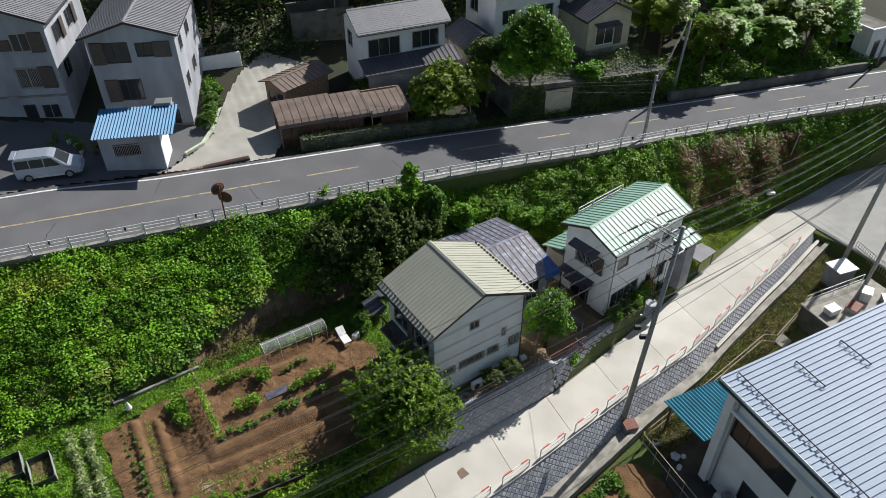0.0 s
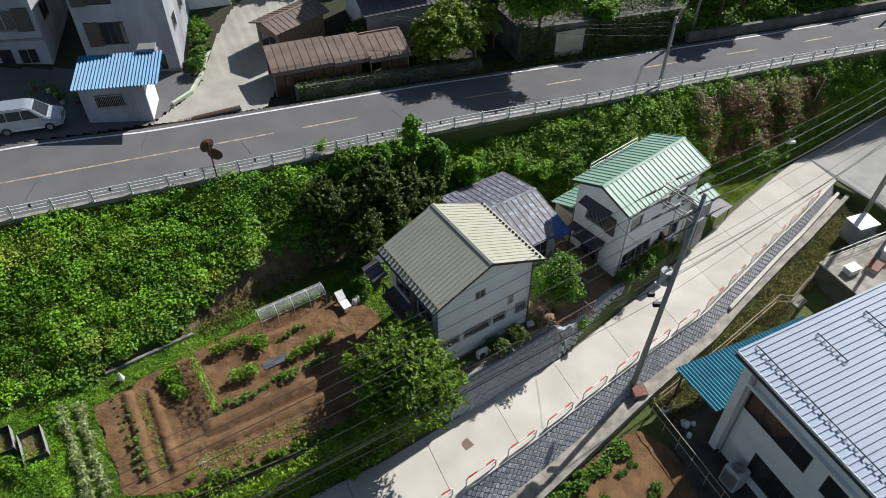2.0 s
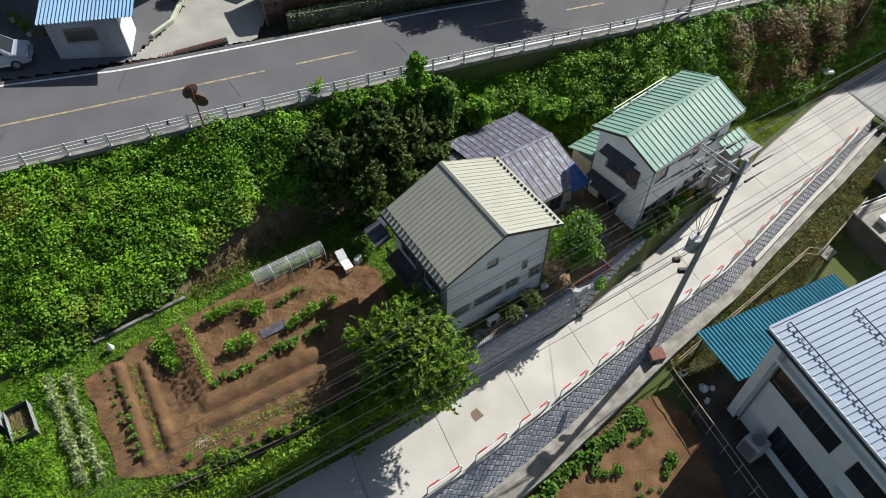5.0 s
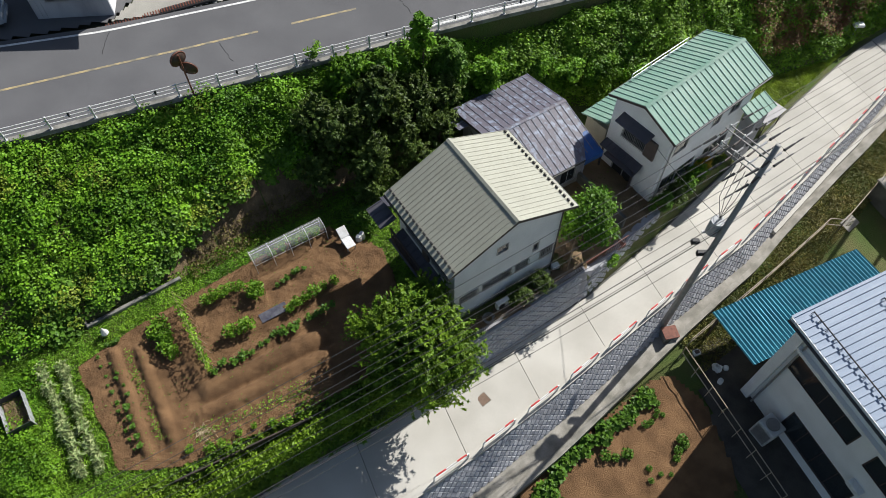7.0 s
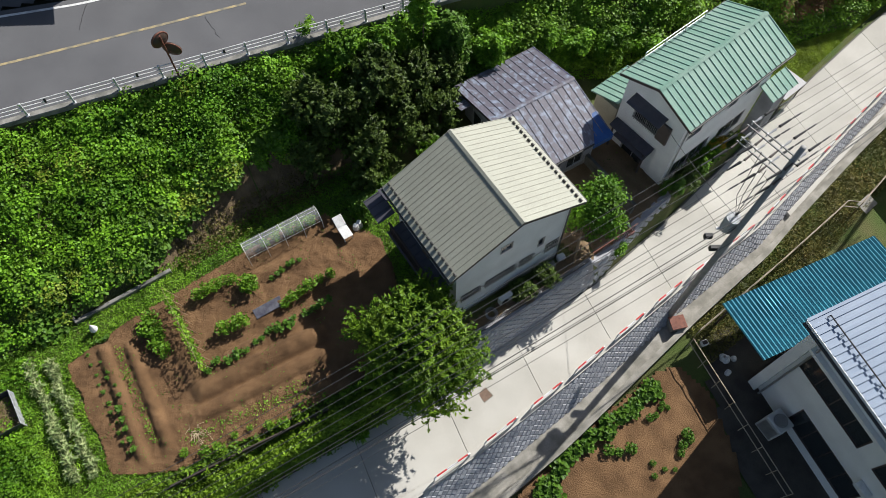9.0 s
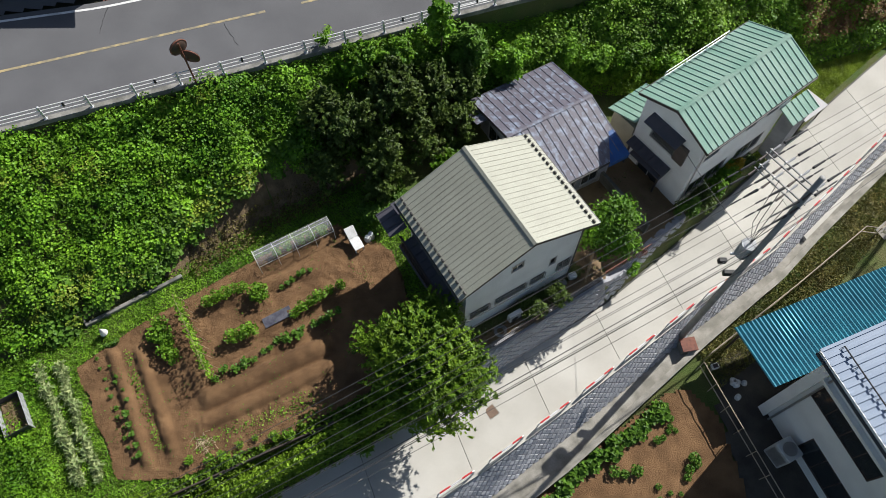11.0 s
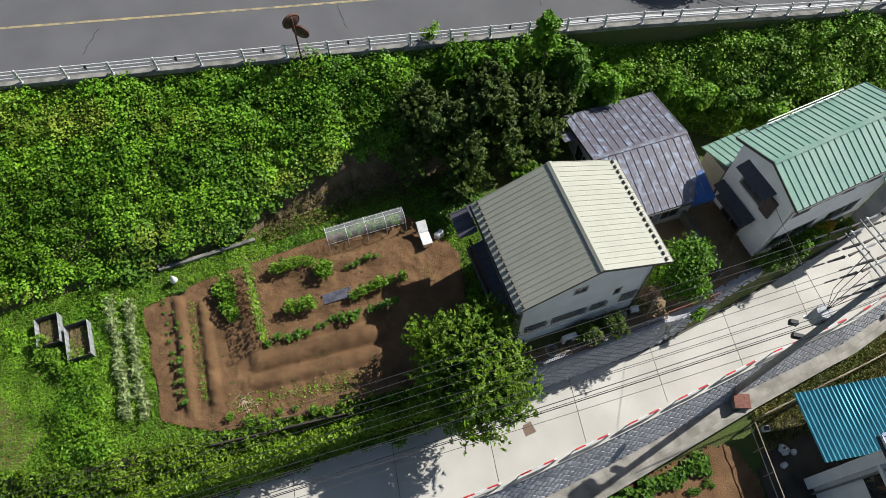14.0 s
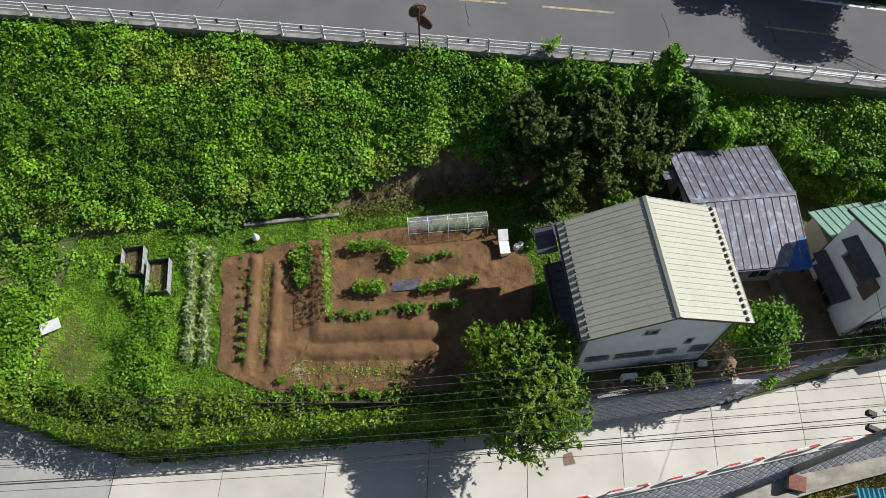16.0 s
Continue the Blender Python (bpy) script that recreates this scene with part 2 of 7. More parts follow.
def at_ab(a, b, z, rz=0.0):
    x, y = xy(a, b)
    return pose(x, y, z, 0, 0, ROT + rz)


def box(bm, x0, x1, y0, y1, z0, z1, bev=0.0):
    v = [bm.verts.new(p) for p in ((x0, y0, z0), (x1, y0, z0), (x1, y1, z0), (x0, y1, z0), (x0, y0, z1), (x1, y0, z1), (x1, y1, z1), (x0, y1, z1))]
    fs = [bm.faces.new([v[i] for i in f]) for f in ((3, 2, 1, 0), (4, 5, 6, 7), (0, 1, 5, 4), (1, 2, 6, 5), (2, 3, 7, 6), (3, 0, 4, 7))]
    if bev:
        es = list({e for f in fs for e in f.edges})
        bmesh.ops.bevel(bm, geom=es, offset=bev, segments=1, affect="EDGES")
    return bm


def boxes(*list_of, bev=0.0):
    bm = bmesh.new()
    for b in list_of:
        box(bm, *b, bev=bev)
    return bm


def tube(bm, pts, r, n=6, r2=None, cap=True):
    """A round bar along points; r to r2 from the first to the last."""
    pts = [Vector(p) for p in pts]
    r2 = r if r2 is None else r2
    rings = []
    for i, p in enumerate(pts):
        d = (pts[min(i + 1, len(pts) - 1)] - pts[max(i - 1, 0)]).normalized()
        s = d.orthogonal().normalized() if i == 0 else (s - d * s.dot(d)).normalized()
        u = d.cross(s)
        q = r + (r2 - r) * i / max(1, len(pts) - 1)
        rings.append([bm.verts.new(p + (s * math.cos(2 * math.pi * k / n) + u * math.sin(2 * math.pi * k / n)) * q) for k in range(n)])
    for a, b in zip(rings, rings[1:]):
        for k in range(n):
            bm.faces.new((a[k], a[(k + 1) % n], b[(k + 1) % n], b[k]))
    if cap:
        bm.faces.new(rings[0][::-1])
        bm.faces.new(rings[-1])
    return bm


def prism(bm, outline, z0, z1):
    """An upright block over a plan outline (counter-clockwise)."""
    lo, hi = [bm.verts.new((x, y, z0)) for x, y in outline], [bm.verts.new((x, y, z1)) for x, y in outline]
    bm.faces.new(lo[::-1]), bm.faces.new(hi)
    for i in range(len(lo)):
        j = (i + 1) % len(lo)
        bm.faces.new((lo[i], lo[j], hi[j], hi[i]))
    return bm


def leaf_mesh(name, pts, size, material, parent=None, up=0.6, label="", rng=None, long=1.5, spread=None):
    """Many small folded leaves at pts, each a rhomb of two faces; up: how far they face the sky."""
    rng = rng or np.random.default_rng(5)
    pts = np.asarray(pts, float)
    n = len(pts)
    nor = rng.normal(size=(n, 3)) * (1 - up)
    nor[:, 2] = np.abs(nor[:, 2]) + up
    if spread is not None:
        nor += spread
    nor /= np.linalg.norm(nor, axis=1, keepdims=True)
    d = rng.normal(size=(n, 3))
    d -= nor * (d * nor).sum(1, keepdims=True)
    d /= np.linalg.norm(d, axis=1, keepdims=True)
    s = np.cross(nor, d)
    w = (size * rng.uniform(0.6, 1.35, n))[:, None]
    fold = nor * w * 0.22
    v = np.stack([pts - d * w * long * 0.5, pts + s * w * 0.5 + fold, pts + d * w * long * 0.5, pts - s * w * 0.5 + fold], 1).reshape(-1, 3)
    me = bpy.data.meshes.new(name)
    me.vertices.add(4 * n), me.loops.add(6 * n), me.polygons.add(2 * n)
    me.vertices.foreach_set("co", v.ravel())
    base = 4 * np.arange(n)[:, None]
    me.loops.foreach_set("vertex_index", (base + np.array([0, 1, 2, 0, 2, 3])).ravel().astype(np.int32))
    me.polygons.foreach_set("loop_start", (3 * np.arange(2 * n)).astype(np.int32))
    me.update(calc_edges=True)
    me.materials.append(material)
    ob = new(name, me)
    ob.parent = parent
    if label:
        ob["label"] = label
    return ob


# ---- the ground: one sheet of terraces ----
def ground_rows(a):
    """(b, z) from the hill down to the yards below the lane."""
    x_at = lambda b: xy(a, b)[0]
    rb, fb, lb, qb = rail_b(a), far_b(a), left_b(a), right_b(a)
    rz = road_z(x_at(rb))
    rows = [(420, 120), (160, 58), (90, 30), (45, 12.5), (30, rz + 5.5), (22, rz + 2.2), (fb + 6, rz + 0.3), (fb + 0.75, rz - 0.02), (fb + 0.4, rz - 0.06), (rb, rz - 0.06)]
    tb, tz = min(toe_b(a), rb - 1.5), toe_z(a)
    drop = wall_drop(a)
    rows += [(rb - 0.3, rz - 0.1), (rb - 0.36, rz - drop)]
    for k in (0.2, 0.4, 0.6, 0.8, 1.0):
        rows.append((rb - 0.36 + (tb - rb + 0.36) * k, rz - drop + (tz - rz + drop) * (k - 0.07 * math.sin(math.pi * k))))
    gb, gz = min(front_b(a), tb - 0.03), front_z(a)
    for k in (0.25, 0.5, 0.75, 1.0):
        rows.append((tb + (gb - tb) * k, tz + (gz - tz) * k))
    lz = lane_z(x_at(lb)) - 0.05
    rows += [(min(lb, gb - 0.03), lz - 0.1), ((lb + qb) / 2, lz - 0.1), (qb + 0.1, lane_z(x_at(qb)) - 0.15), (qb - 0.6, -5.0), (qb - 1.7, -5.1), (qb - 2.2, -5.3), (min(-45, qb - 5), -5.5), (-120, -7), (-420, -25)]
    return rows


cols = [-400, -200, -120] + [-80 + 0.8 * i for i in range(201)] + [120, 200, 400]
verts, faces, slots = [], [], []
nr = len(ground_rows(0))
for a in cols:
    for b, z in ground_rows(max(-80, min(80, a))):
        x, y = xy(a, b)
        verts.append((x, y, z + 0.05 * noise.noise(Vector((x * 0.6, y * 0.6, 0)))))
for i in range(len(cols) - 1):
    for j in range(nr - 1):
        p = i * nr + j
        faces.append((p, p + 1, p + nr + 1, p + nr))
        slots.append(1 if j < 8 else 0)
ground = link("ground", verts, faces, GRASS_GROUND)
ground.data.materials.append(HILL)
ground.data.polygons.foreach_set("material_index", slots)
tagged(ground, "grassy terraced ground sloping down from the hill", "ground", kind="structure")


def band(name, f0, f1, zf, a0, a1, step, material, lift=0.0, thick=0.12, parent=None, label=""):
    """A slab that follows the plan between two lines."""
    n = max(2, int(round((a1 - a0) / step)) + 1)
    v, f = [], []
    for i in range(n):
        a = a0 + (a1 - a0) * i / (n - 1)
        for b in (f0(a), f1(a)):
            x, y = xy(a, b)
            z = zf(x) + lift
            v += [(x, y, z), (x, y, z - thick)]
    for i in range(n - 1):
        p, q = 4 * i, 4 * i + 4
        f += [(p, p + 2, q + 2, q), (p, q, q + 1, p + 1), (p + 2, p + 3, q + 3, q + 2)]
    f += [(0, 1, 3, 2), (4 * n - 4, 4 * n - 2, 4 * n - 1, 4 * n - 3)]
    return link(name, v, f, material, parent, label)


road = band("road", lambda a: rail_b(a) + 0.02, lambda a: far_b(a) + 0.42, road_z, -90, 95, 1.0, ASPHALT, 0.0, 0.15)
tagged(road, "grey asphalt two-lane road with worn markings", "road", kind="structure")
line_far = band("edge_line", lambda a: far_b(a) - 0.07, lambda a: far_b(a) + 0.08, road_z, -90, 95, 1.0, WHITE_PAINT, 0.008, 0.01, road, "worn white edge line")
line_near = band("edge_line", lambda a: rail_b(a) + 0.42, lambda a: rail_b(a) + 0.57, road_z, 1, 95, 1.0, WHITE_PAINT, 0.008, 0.01, road, "worn white edge line")
mid_b = line((-80, 3.7), (-28, 3.72), (-14, 3.5), (4, 3.35), (12, 3.0), (21, 2.6), (36, 1.2), (50, 0.2), (80, -4))
band("centre_line", lambda a: mid_b(a) - 0.07, lambda a: mid_b(a) + 0.08, road_z, -90, -8.5, 1.0, YELLOW_PAINT, 0.008, 0.01, road, "worn yellow centre line")
for a0, a1 in ((-6.5, -2.5), (6, 9.5), (13, 16), (22, 25), (30, 33), (38, 41), (46, 49)):
    band("centre_dash", lambda a: mid_b(a) - 0.07, lambda a: mid_b(a) + 0.08, road_z, a0, a1, 1.0, YELLOW_PAINT, 0.008, 0.01, road, "worn yellow dash")

kerb = band("kerb_wall", lambda a: rail_b(a) - 0.3, lambda a: rail_b(a) + 0.02, road_z, -90, 95, 1.0, KERB, 0.14, 1.6)
tagged(kerb, "weathered concrete kerb wall under the road fence", "kerb", kind="structure")

# lane: concrete slabs, then old asphalt
lane = band("lane", left_b, right_b, lane_z, -80, 35.0, 0.8, DARK_CONCRETE, -0.02, 0.2)
tagged(lane, "pale concrete lane cast in slabs", "lane", kind="structure")
side_road = band("side_road", left_b, right_b, lane_z, 35.0, 95, 0.8, OLD_ASPHALT, 0.0, 0.2)
tagged(side_road, "patched grey asphalt side road", "road", kind="structure")
band("asphalt_lane", left_b, right_b, lane_z, -80, -26.8, 0.8, OLD_ASPHALT, 0.01, 0.05, lane, "old grey asphalt stretch")
joints = [-26.75, -21.6, -16.6, -11.6, -6.7, -1.9, 2.9, 7.6, 12.3, 17, 21.6, 26, 30.5, 34.9]
for a0, a1 in zip(joints, joints[1:]):
    band("slab", lambda a: left_b(a) - 0.12, right_b, lane_z, a0 + 0.015, a1 - 0.015, 0.8, CONCRETE, 0.02, 0.06, lane)

# ---- house kit ----
def window(parent, M, s0, s1, z0, z1, leaves=2, frame_mat=None, shutter=0.0, grille=False, hood=False):
    """A window in an opening of a wall whose plane is local x, z: frame, panes, and what hangs on it. M: the wall's matrix."""
    bm = boxes((s0, s1, -0.02, 0.07, z0, z0 + 0.05), (s0, s1, -0.02, 0.07, z1 - 0.05, z1), (s0, s0 + 0.05, -0.02, 0.07, z0 + 0.05, z1 - 0.05), (s1 - 0.05, s1, -0.02, 0.07, z0 + 0.05, z1 - 0.05))
    fr = part("window", bm, frame_mat or ALU, parent)
    fr.matrix_local = M
    w = (s1 - s0 - 0.1) / leaves
    for i in range(leaves):
        x0 = s0 + 0.05 + i * w
        y = 0.03 + 0.02 * (i % 2)
        part("pane", boxes((x0 + 0.03, x0 + w - 0.03, y, y + 0.008, z0 + 0.08, z1 - 0.08)), GLASS, fr)
        part("sash", boxes((x0, x0 + 0.03, y - 0.01, y + 0.02, z0 + 0.05, z1 - 0.05), (x0 + w - 0.03, x0 + w, y - 0.01, y + 0.02, z0 + 0.05, z1 - 0.05), (x0 + 0.03, x0 + w - 0.03, y - 0.01, y + 0.02, z0 + 0.05, z0 + 0.08), (x0 + 0.03, x0 + w - 0.03, y - 0.01, y + 0.02, z1 - 0.08, z1 - 0.05)), frame_mat or ALU, fr)
    if shutter:
        a, b = (s1 + 0.02, s1 + shutter) if shutter > 0 else (s0 + shutter, s0 - 0.02)
        part("shutter_box", boxes((a, b, -0.14, -0.002, z0 - 0.05, z1 + 0.05), bev=0.02), BROWN_SHUTTER, fr, "brown shutter box")
    if grille:
        bm = bmesh.new()
        k = int((s1 - s0) / 0.11)
        for i in range(k + 1):
            x = s0 + (s1 - s0) * i / k
            box(bm, x - 0.012, x + 0.012, -0.1, -0.075, z0 - 0.04, z1 + 0.04)
        box(bm, s0 - 0.03, s1 + 0.03, -0.075, -0.05, z0 + 0.05, z0 + 0.09)
        box(bm, s0 - 0.03, s1 + 0.03, -0.075, -0.05, z1 - 0.09, z1 - 0.05)
        part("grille", bm, ALU, fr, "aluminium bar grille")
    if hood:
        bm = bmesh.new()
        v = [bm.verts.new(p) for p in ((s0 - 0.3, -0.005, z1 + 0.45), (s1 + 0.3, -0.005, z1 + 0.45), (s1 + 0.3, -0.7, z1 + 0.2), (s0 - 0.3, -0.7, z1 + 0.2), (s0 - 0.3, -0.005, z1 + 0.38), (s1 + 0.3, -0.005, z1 + 0.38), (s1 + 0.3, -0.7, z1 + 0.14), (s0 - 0.3, -0.7, z1 + 0.14))]
        for f in ((0, 3, 2, 1), (4, 5, 6, 7), (0, 1, 5, 4), (2, 3, 7, 6), (1, 2, 6, 5), (0, 4, 7, 3)):
            bm.faces.new([v[i] for i in f])
        part("hood", bm, DARK_ROOF, fr, "small dark metal hood")
    return fr


def wall_face(parent, M, width, z0, z1, openings, material, gable=0.0, t=0.14, label=""):
    """A wall with holes cut through and reveals; gable: height of the triangle on top."""
    xs = sorted({0.0, width, *[o[0] for o in openings], *[o[1] for o in openings]})
    zs = sorted({z0, z1, *[o[2] for o in openings], *[o[3] for o in openings]})
    bm = bmesh.new()

    def quad(*p):
        bm.faces.new([bm.verts.new(q) for q in p])
    for xa, xb in zip(xs, xs[1:]):
        for za, zb in zip(zs, zs[1:]):
            xm, zm = (xa + xb) / 2, (za + zb) / 2
            if not any(o[0] < xm < o[1] and o[2] < zm < o[3] for o in openings):
                quad((xa, 0, za), (xb, 0, za), (xb, 0, zb), (xa, 0, zb))
                quad((xb, t, za), (xa, t, za), (xa, t, zb), (xb, t, zb))
    for a, b, c, d, *_ in openings:
        quad((a, 0, c), (a, t, c), (b, t, c), (b, 0, c)), quad((a, 0, d), (b, 0, d), (b, t, d), (a, t, d))
        quad((a, 0, c), (a, 0, d), (a, t, d), (a, t, c)), quad((b, 0, c), (b, t, c), (b, t, d), (b, 0, d))
    quad((0, 0, z0), (0, 0, z1), (0, t, z1), (0, t, z0)), quad((width, 0, z0), (width, t, z0), (width, t, z1), (width, 0, z1))
    if gable:
        for y in (0, t):
            bm.faces.new([bm.verts.new(p) for p in ((0, y, z1), (width, y, z1), (width / 2, y, z1 + gable))])
    bmesh.ops.remove_doubles(bm, verts=bm.verts, dist=1e-5)
    bmesh.ops.recalc_face_normals(bm, faces=bm.faces)
    w = part("wall", bm, material, parent, label)
    w.matrix_local = M
    for a, b, c, d, *kw in openings:
        window(parent, M, a, b, c, d, **(kw[0] if kw else {}))
    return w


def slope(parent, p0, p1, q1, q0, material, thick=0.07, rib=0.0, rib_h=0.035, rib_w=0.03, name="roof", cross=0.0, label=""):
    """A roof slope: p0 to p1 along the ridge, q0 to q1 along the eave; ribs run down it, each a piece."""
    p0, p1, q0, q1 = [Vector(p) for p in (p0, p1, q0, q1)]
    ex, ey = (p1 - p0).normalized(), (q0 - p0).normalized()
    ez = ex.cross(ey).normalized()
    if ez.z < 0:
        ez = -ez
    dn = ez * -thick
    bm = bmesh.new()
    v = [bm.verts.new(p) for p in (p0, p1, q1, q0, p0 + dn, p1 + dn, q1 + dn, q0 + dn)]
    for f in ((0, 3, 2, 1), (4, 5, 6, 7), (0, 1, 5, 4), (1, 2, 6, 5), (2, 3, 7, 6), (3, 0, 4, 7)):
        bm.faces.new([v[i] for i in f])
    bmesh.ops.recalc_face_normals(bm, faces=bm.faces)
    sl = part(name, bm, material, parent, label)
    if rib:
        n = max(2, int(round((p1 - p0).length / rib)))
        ln = (q0 - p0).length
        me = None
        for i in range(n + 1):
            k = i / n
            a, b = p0.lerp(p1, k), q0.lerp(q1, k)
            d = (b - a).normalized()
            if me is None:
                me = bpy.data.meshes.new("seam")
                bm = boxes((-rib_w, rib_w, 0, ln, 0.0, rib_h))
                bm.to_mesh(me)
                bm.free()
                me.materials.append(material)
            ob = new("seam", me)
            ob.parent = sl
            x = d.cross(ez).normalized()
            ob.matrix_local = Matrix((x, d, ez)).transposed().to_4x4()
            ob.matrix_local = Matrix.Translation(a) @ Matrix((x, d, ez)).transposed().to_4x4()
    return sl


def house(name, label, x, y, zg, ang, w, l, eave, ridge, ov_e, ov_g, wall_mat, roof_mat, rib=0.3, front=(), right=(), back=(), left=(), cats="house", cap=True, base=0.5, seam=(0.035, 0.03), trim=True):
    """Local x runs across the gables, local y along the ridge; front faces -y. Heights over zg."""
    h = empty(name, pose(x, y, zg, 0, 0, ang), label, cats)
    gz = (ridge - eave) * (w / 2) / (w / 2 + ov_e)
    ez = ridge - gz
    wall_face(h, pose(-w / 2, -l / 2, 0), w, -base, ez - 0.04, front, wall_mat, gz - 0.03)
    wall_face(h, pose(w / 2, l / 2, 0, 0, 0, 180), w, -base, ez - 0.04, back, wall_mat, gz - 0.03)
    wall_face(h, pose(w / 2, -l / 2 + 0.145, 0, 0, 0, 90), l - 0.29, -base, ez - 0.06, right, wall_mat)
    wall_face(h, pose(-w / 2, l / 2 - 0.145, 0, 0, 0, -90), l - 0.29, -base, ez - 0.06, left, wall_mat)
    part("plinth", boxes((-w / 2 - 0.03, w / 2 + 0.03, -l / 2 - 0.03, -l / 2 - 0.004, -base, 0.3), (w / 2 + 0.004, w / 2 + 0.03, -l / 2, l / 2, -base, 0.3), (-w / 2 - 0.03, -w / 2 - 0.004, -l / 2, l / 2, -base, 0.3)), OLD_CONCRETE, h, "grey concrete plinth")
    e, y0, y1 = w / 2 + ov_e, -l / 2 - ov_g, l / 2 + ov_g
    for sx in (1, -1):
        slope(h, (0.0, y0, ridge + 0.05), (0.0, y1, ridge + 0.05), (sx * e, y1, eave + 0.05), (sx * e, y0, eave + 0.05), roof_mat, 0.08, rib, *seam)
        if trim:
            part("gutter", tube(bmesh.new(), [(sx * (e + 0.04), y0 + 0.03, eave - 0.05), (sx * (e + 0.04), y1 - 0.03, eave - 0.05)], 0.055, 6), GUTTER, h, "dark rain gutter")
    if cap:
        bm = bmesh.new()
        for sx in (1, -1):
            sl = (ridge - eave) / e
            v = [bm.verts.new(p) for p in ((0, y0 - 0.02, ridge + 0.12), (0, y1 + 0.02, ridge + 0.12), (sx * 0.14, y1 + 0.02, ridge + 0.11 - 0.14 * sl), (sx * 0.14, y0 - 0.02, ridge + 0.11 - 0.14 * sl))]
            bm.faces.new(v if sx < 0 else v[::-1])
        part("ridge_cap", bm, roof_mat, h)
    if trim:
        for yy in (y0, y1):
            bm = bmesh.new()
            for sx in (1, -1):
                v = [bm.verts.new(p) for p in ((0, yy - 0.02, ridge + 0.04), (sx * e, yy - 0.02, eave + 0.04), (sx * e, yy - 0.02, eave - 0.12), (0, yy - 0.02, ridge - 0.12), (0, yy + 0.02, ridge + 0.04), (sx * e, yy + 0.02, eave + 0.04), (sx * e, yy + 0.02, eave - 0.12), (0, yy + 0.02, ridge - 0.12))]
                for f in ((0, 1, 2, 3), (7, 6, 5, 4), (0, 4, 5, 1), (3, 2, 6, 7)):
                    bm.faces.new([v[i] for i in f])
            part("bargeboard", bm, BROWN_TRIM, h, "brown bargeboard")
    return h


# ---- houses below the road ----
W2 = {"leaves": 2}
cream = house("house", "white two-storey house with a cream ribbed metal roof", 0.77, 31.75, -0.3, 33.6, 6.4, 5.1, 5.5, 7.15, 0.54, 0.33, WHITE_WALL, CREAM_ROOF, 0.27,
              front=[(2.4, 3.1, 4.5, 5.15, W2), (4.75, 5.15, 2.75, 3.5, {"leaves": 1}), (0.3, 1.4, 1.75, 2.35, {"leaves": 2, "grille": True}), (1.7, 3.5, 1.75, 2.35, {"leaves": 3, "grille": True}), (3.75, 4.6, 1.75, 2.35, {"leaves": 2, "grille": True}), (5.35, 6.2, 1.6, 2.4, {"leaves": 2, "grille": True})],
              left=[(0.5, 2.2, 3.2, 4.9, {"leaves": 2, "shutter": 0.6}), (2.9, 4.4, 3.2, 4.9, {"leaves": 2}), (0.5, 2.4, 0.4, 2.3, {"leaves": 2}), (2.9, 4.4, 0.4, 2.3, {"leaves": 2})],
              right=[(0.6, 2.0, 3.4, 4.6, W2), (2.8, 4.2, 3.4, 4.6, W2)], seam=(0.022, 0.014))
for sx in (1, -1):
    me = None
    for i in range(19):
        yy = -2.75 + 5.5 * i / 18
        if me is None:
            bm = boxes((-0.05, 0.05, -0.09, 0.09, 0.0, 0.11), bev=0.02)
            first = part("snow_guard", bm, GUTTER, cream, "dark snow guard cleat")
            me, ob = first.data, first
        else:
            ob = new("snow_guard", me)
            ob.parent, ob["label"] = cream, "dark snow guard cleat"
        xx = 3.42
        ob.matrix_local = pose(sx * xx, yy, 7.2 - 1.65 * xx / 3.74 + 0.02, 0, sx * 23.8, 0)
# side annexes and balcony of the cream house
slope(cream, (-3.2, -2.0, 2.9), (-3.2, 2.2, 2.9), (-4.1, 2.2, 2.55), (-4.1, -2.0, 2.55), DARK_ROOF, 0.06, 0.45, name="lean_to_roof")
slope(cream, (-3.7, 2.65, 4.7), (-1.2, 2.65, 4.7), (-1.2, 3.5, 4.5), (-3.7, 3.5, 4.5), DARK_ROOF, 0.06, 0.4, name="lean_to_roof")
bm = bmesh.new()
for i in range(25):
    yy = -2.3 + 0.18 * i
    box(bm, -4.02, -3.98, yy - 0.015, yy + 0.015, 2.75, 3.65)
box(bm, -4.05, -3.95, -2.35, 2.1, 3.65, 3.71), box(bm, -4.05, -3.95, -2.35, 2.1, 2.7, 2.76)
part("balcony_rail", bm, BROWN_TRIM, cream, "dark balcony rail")
part("down_pipe", tube(bmesh.new(), [(3.1, -2.62, -0.3), (3.1, -2.62, 5.4)], 0.04, 6), GUTTER, cream)
slope(cream, (-3.55, 2.2, 4.1), (-3.55, 3.6, 4.1), (-4.5, 3.6, 3.9), (-4.5, 2.2, 3.9), DARK_ROOF, 0.06, 0.4, name="lean_to_roof")

grey = house("house", "low house under a faded grey standing-seam metal roof", 3.72, 39.5, -1.1, -57.3, 6.2, 4.6, 2.7, 3.6, 0.55, 0.45, GREY_WALL, GREY_ROOF, 0.42,
             right=[(0.7, 2.2, 0.3, 2.1, W2), (2.6, 3.8, 0.3, 2.1, W2)], front=[(0.8, 2.4, 0.5, 1.9, W2)], back=[(1.0, 2.4, 0.6, 1.8, W2)], seam=(0.03, 0.02))
slope(grey, (-3.2, -2.75, 2.62), (-1.9, -2.75, 2.95), (-1.9, -3.4, 2.9), (-3.2, -3.4, 2.56), GREY_ROOF, 0.05, 0.4, name="lean_to_roof")
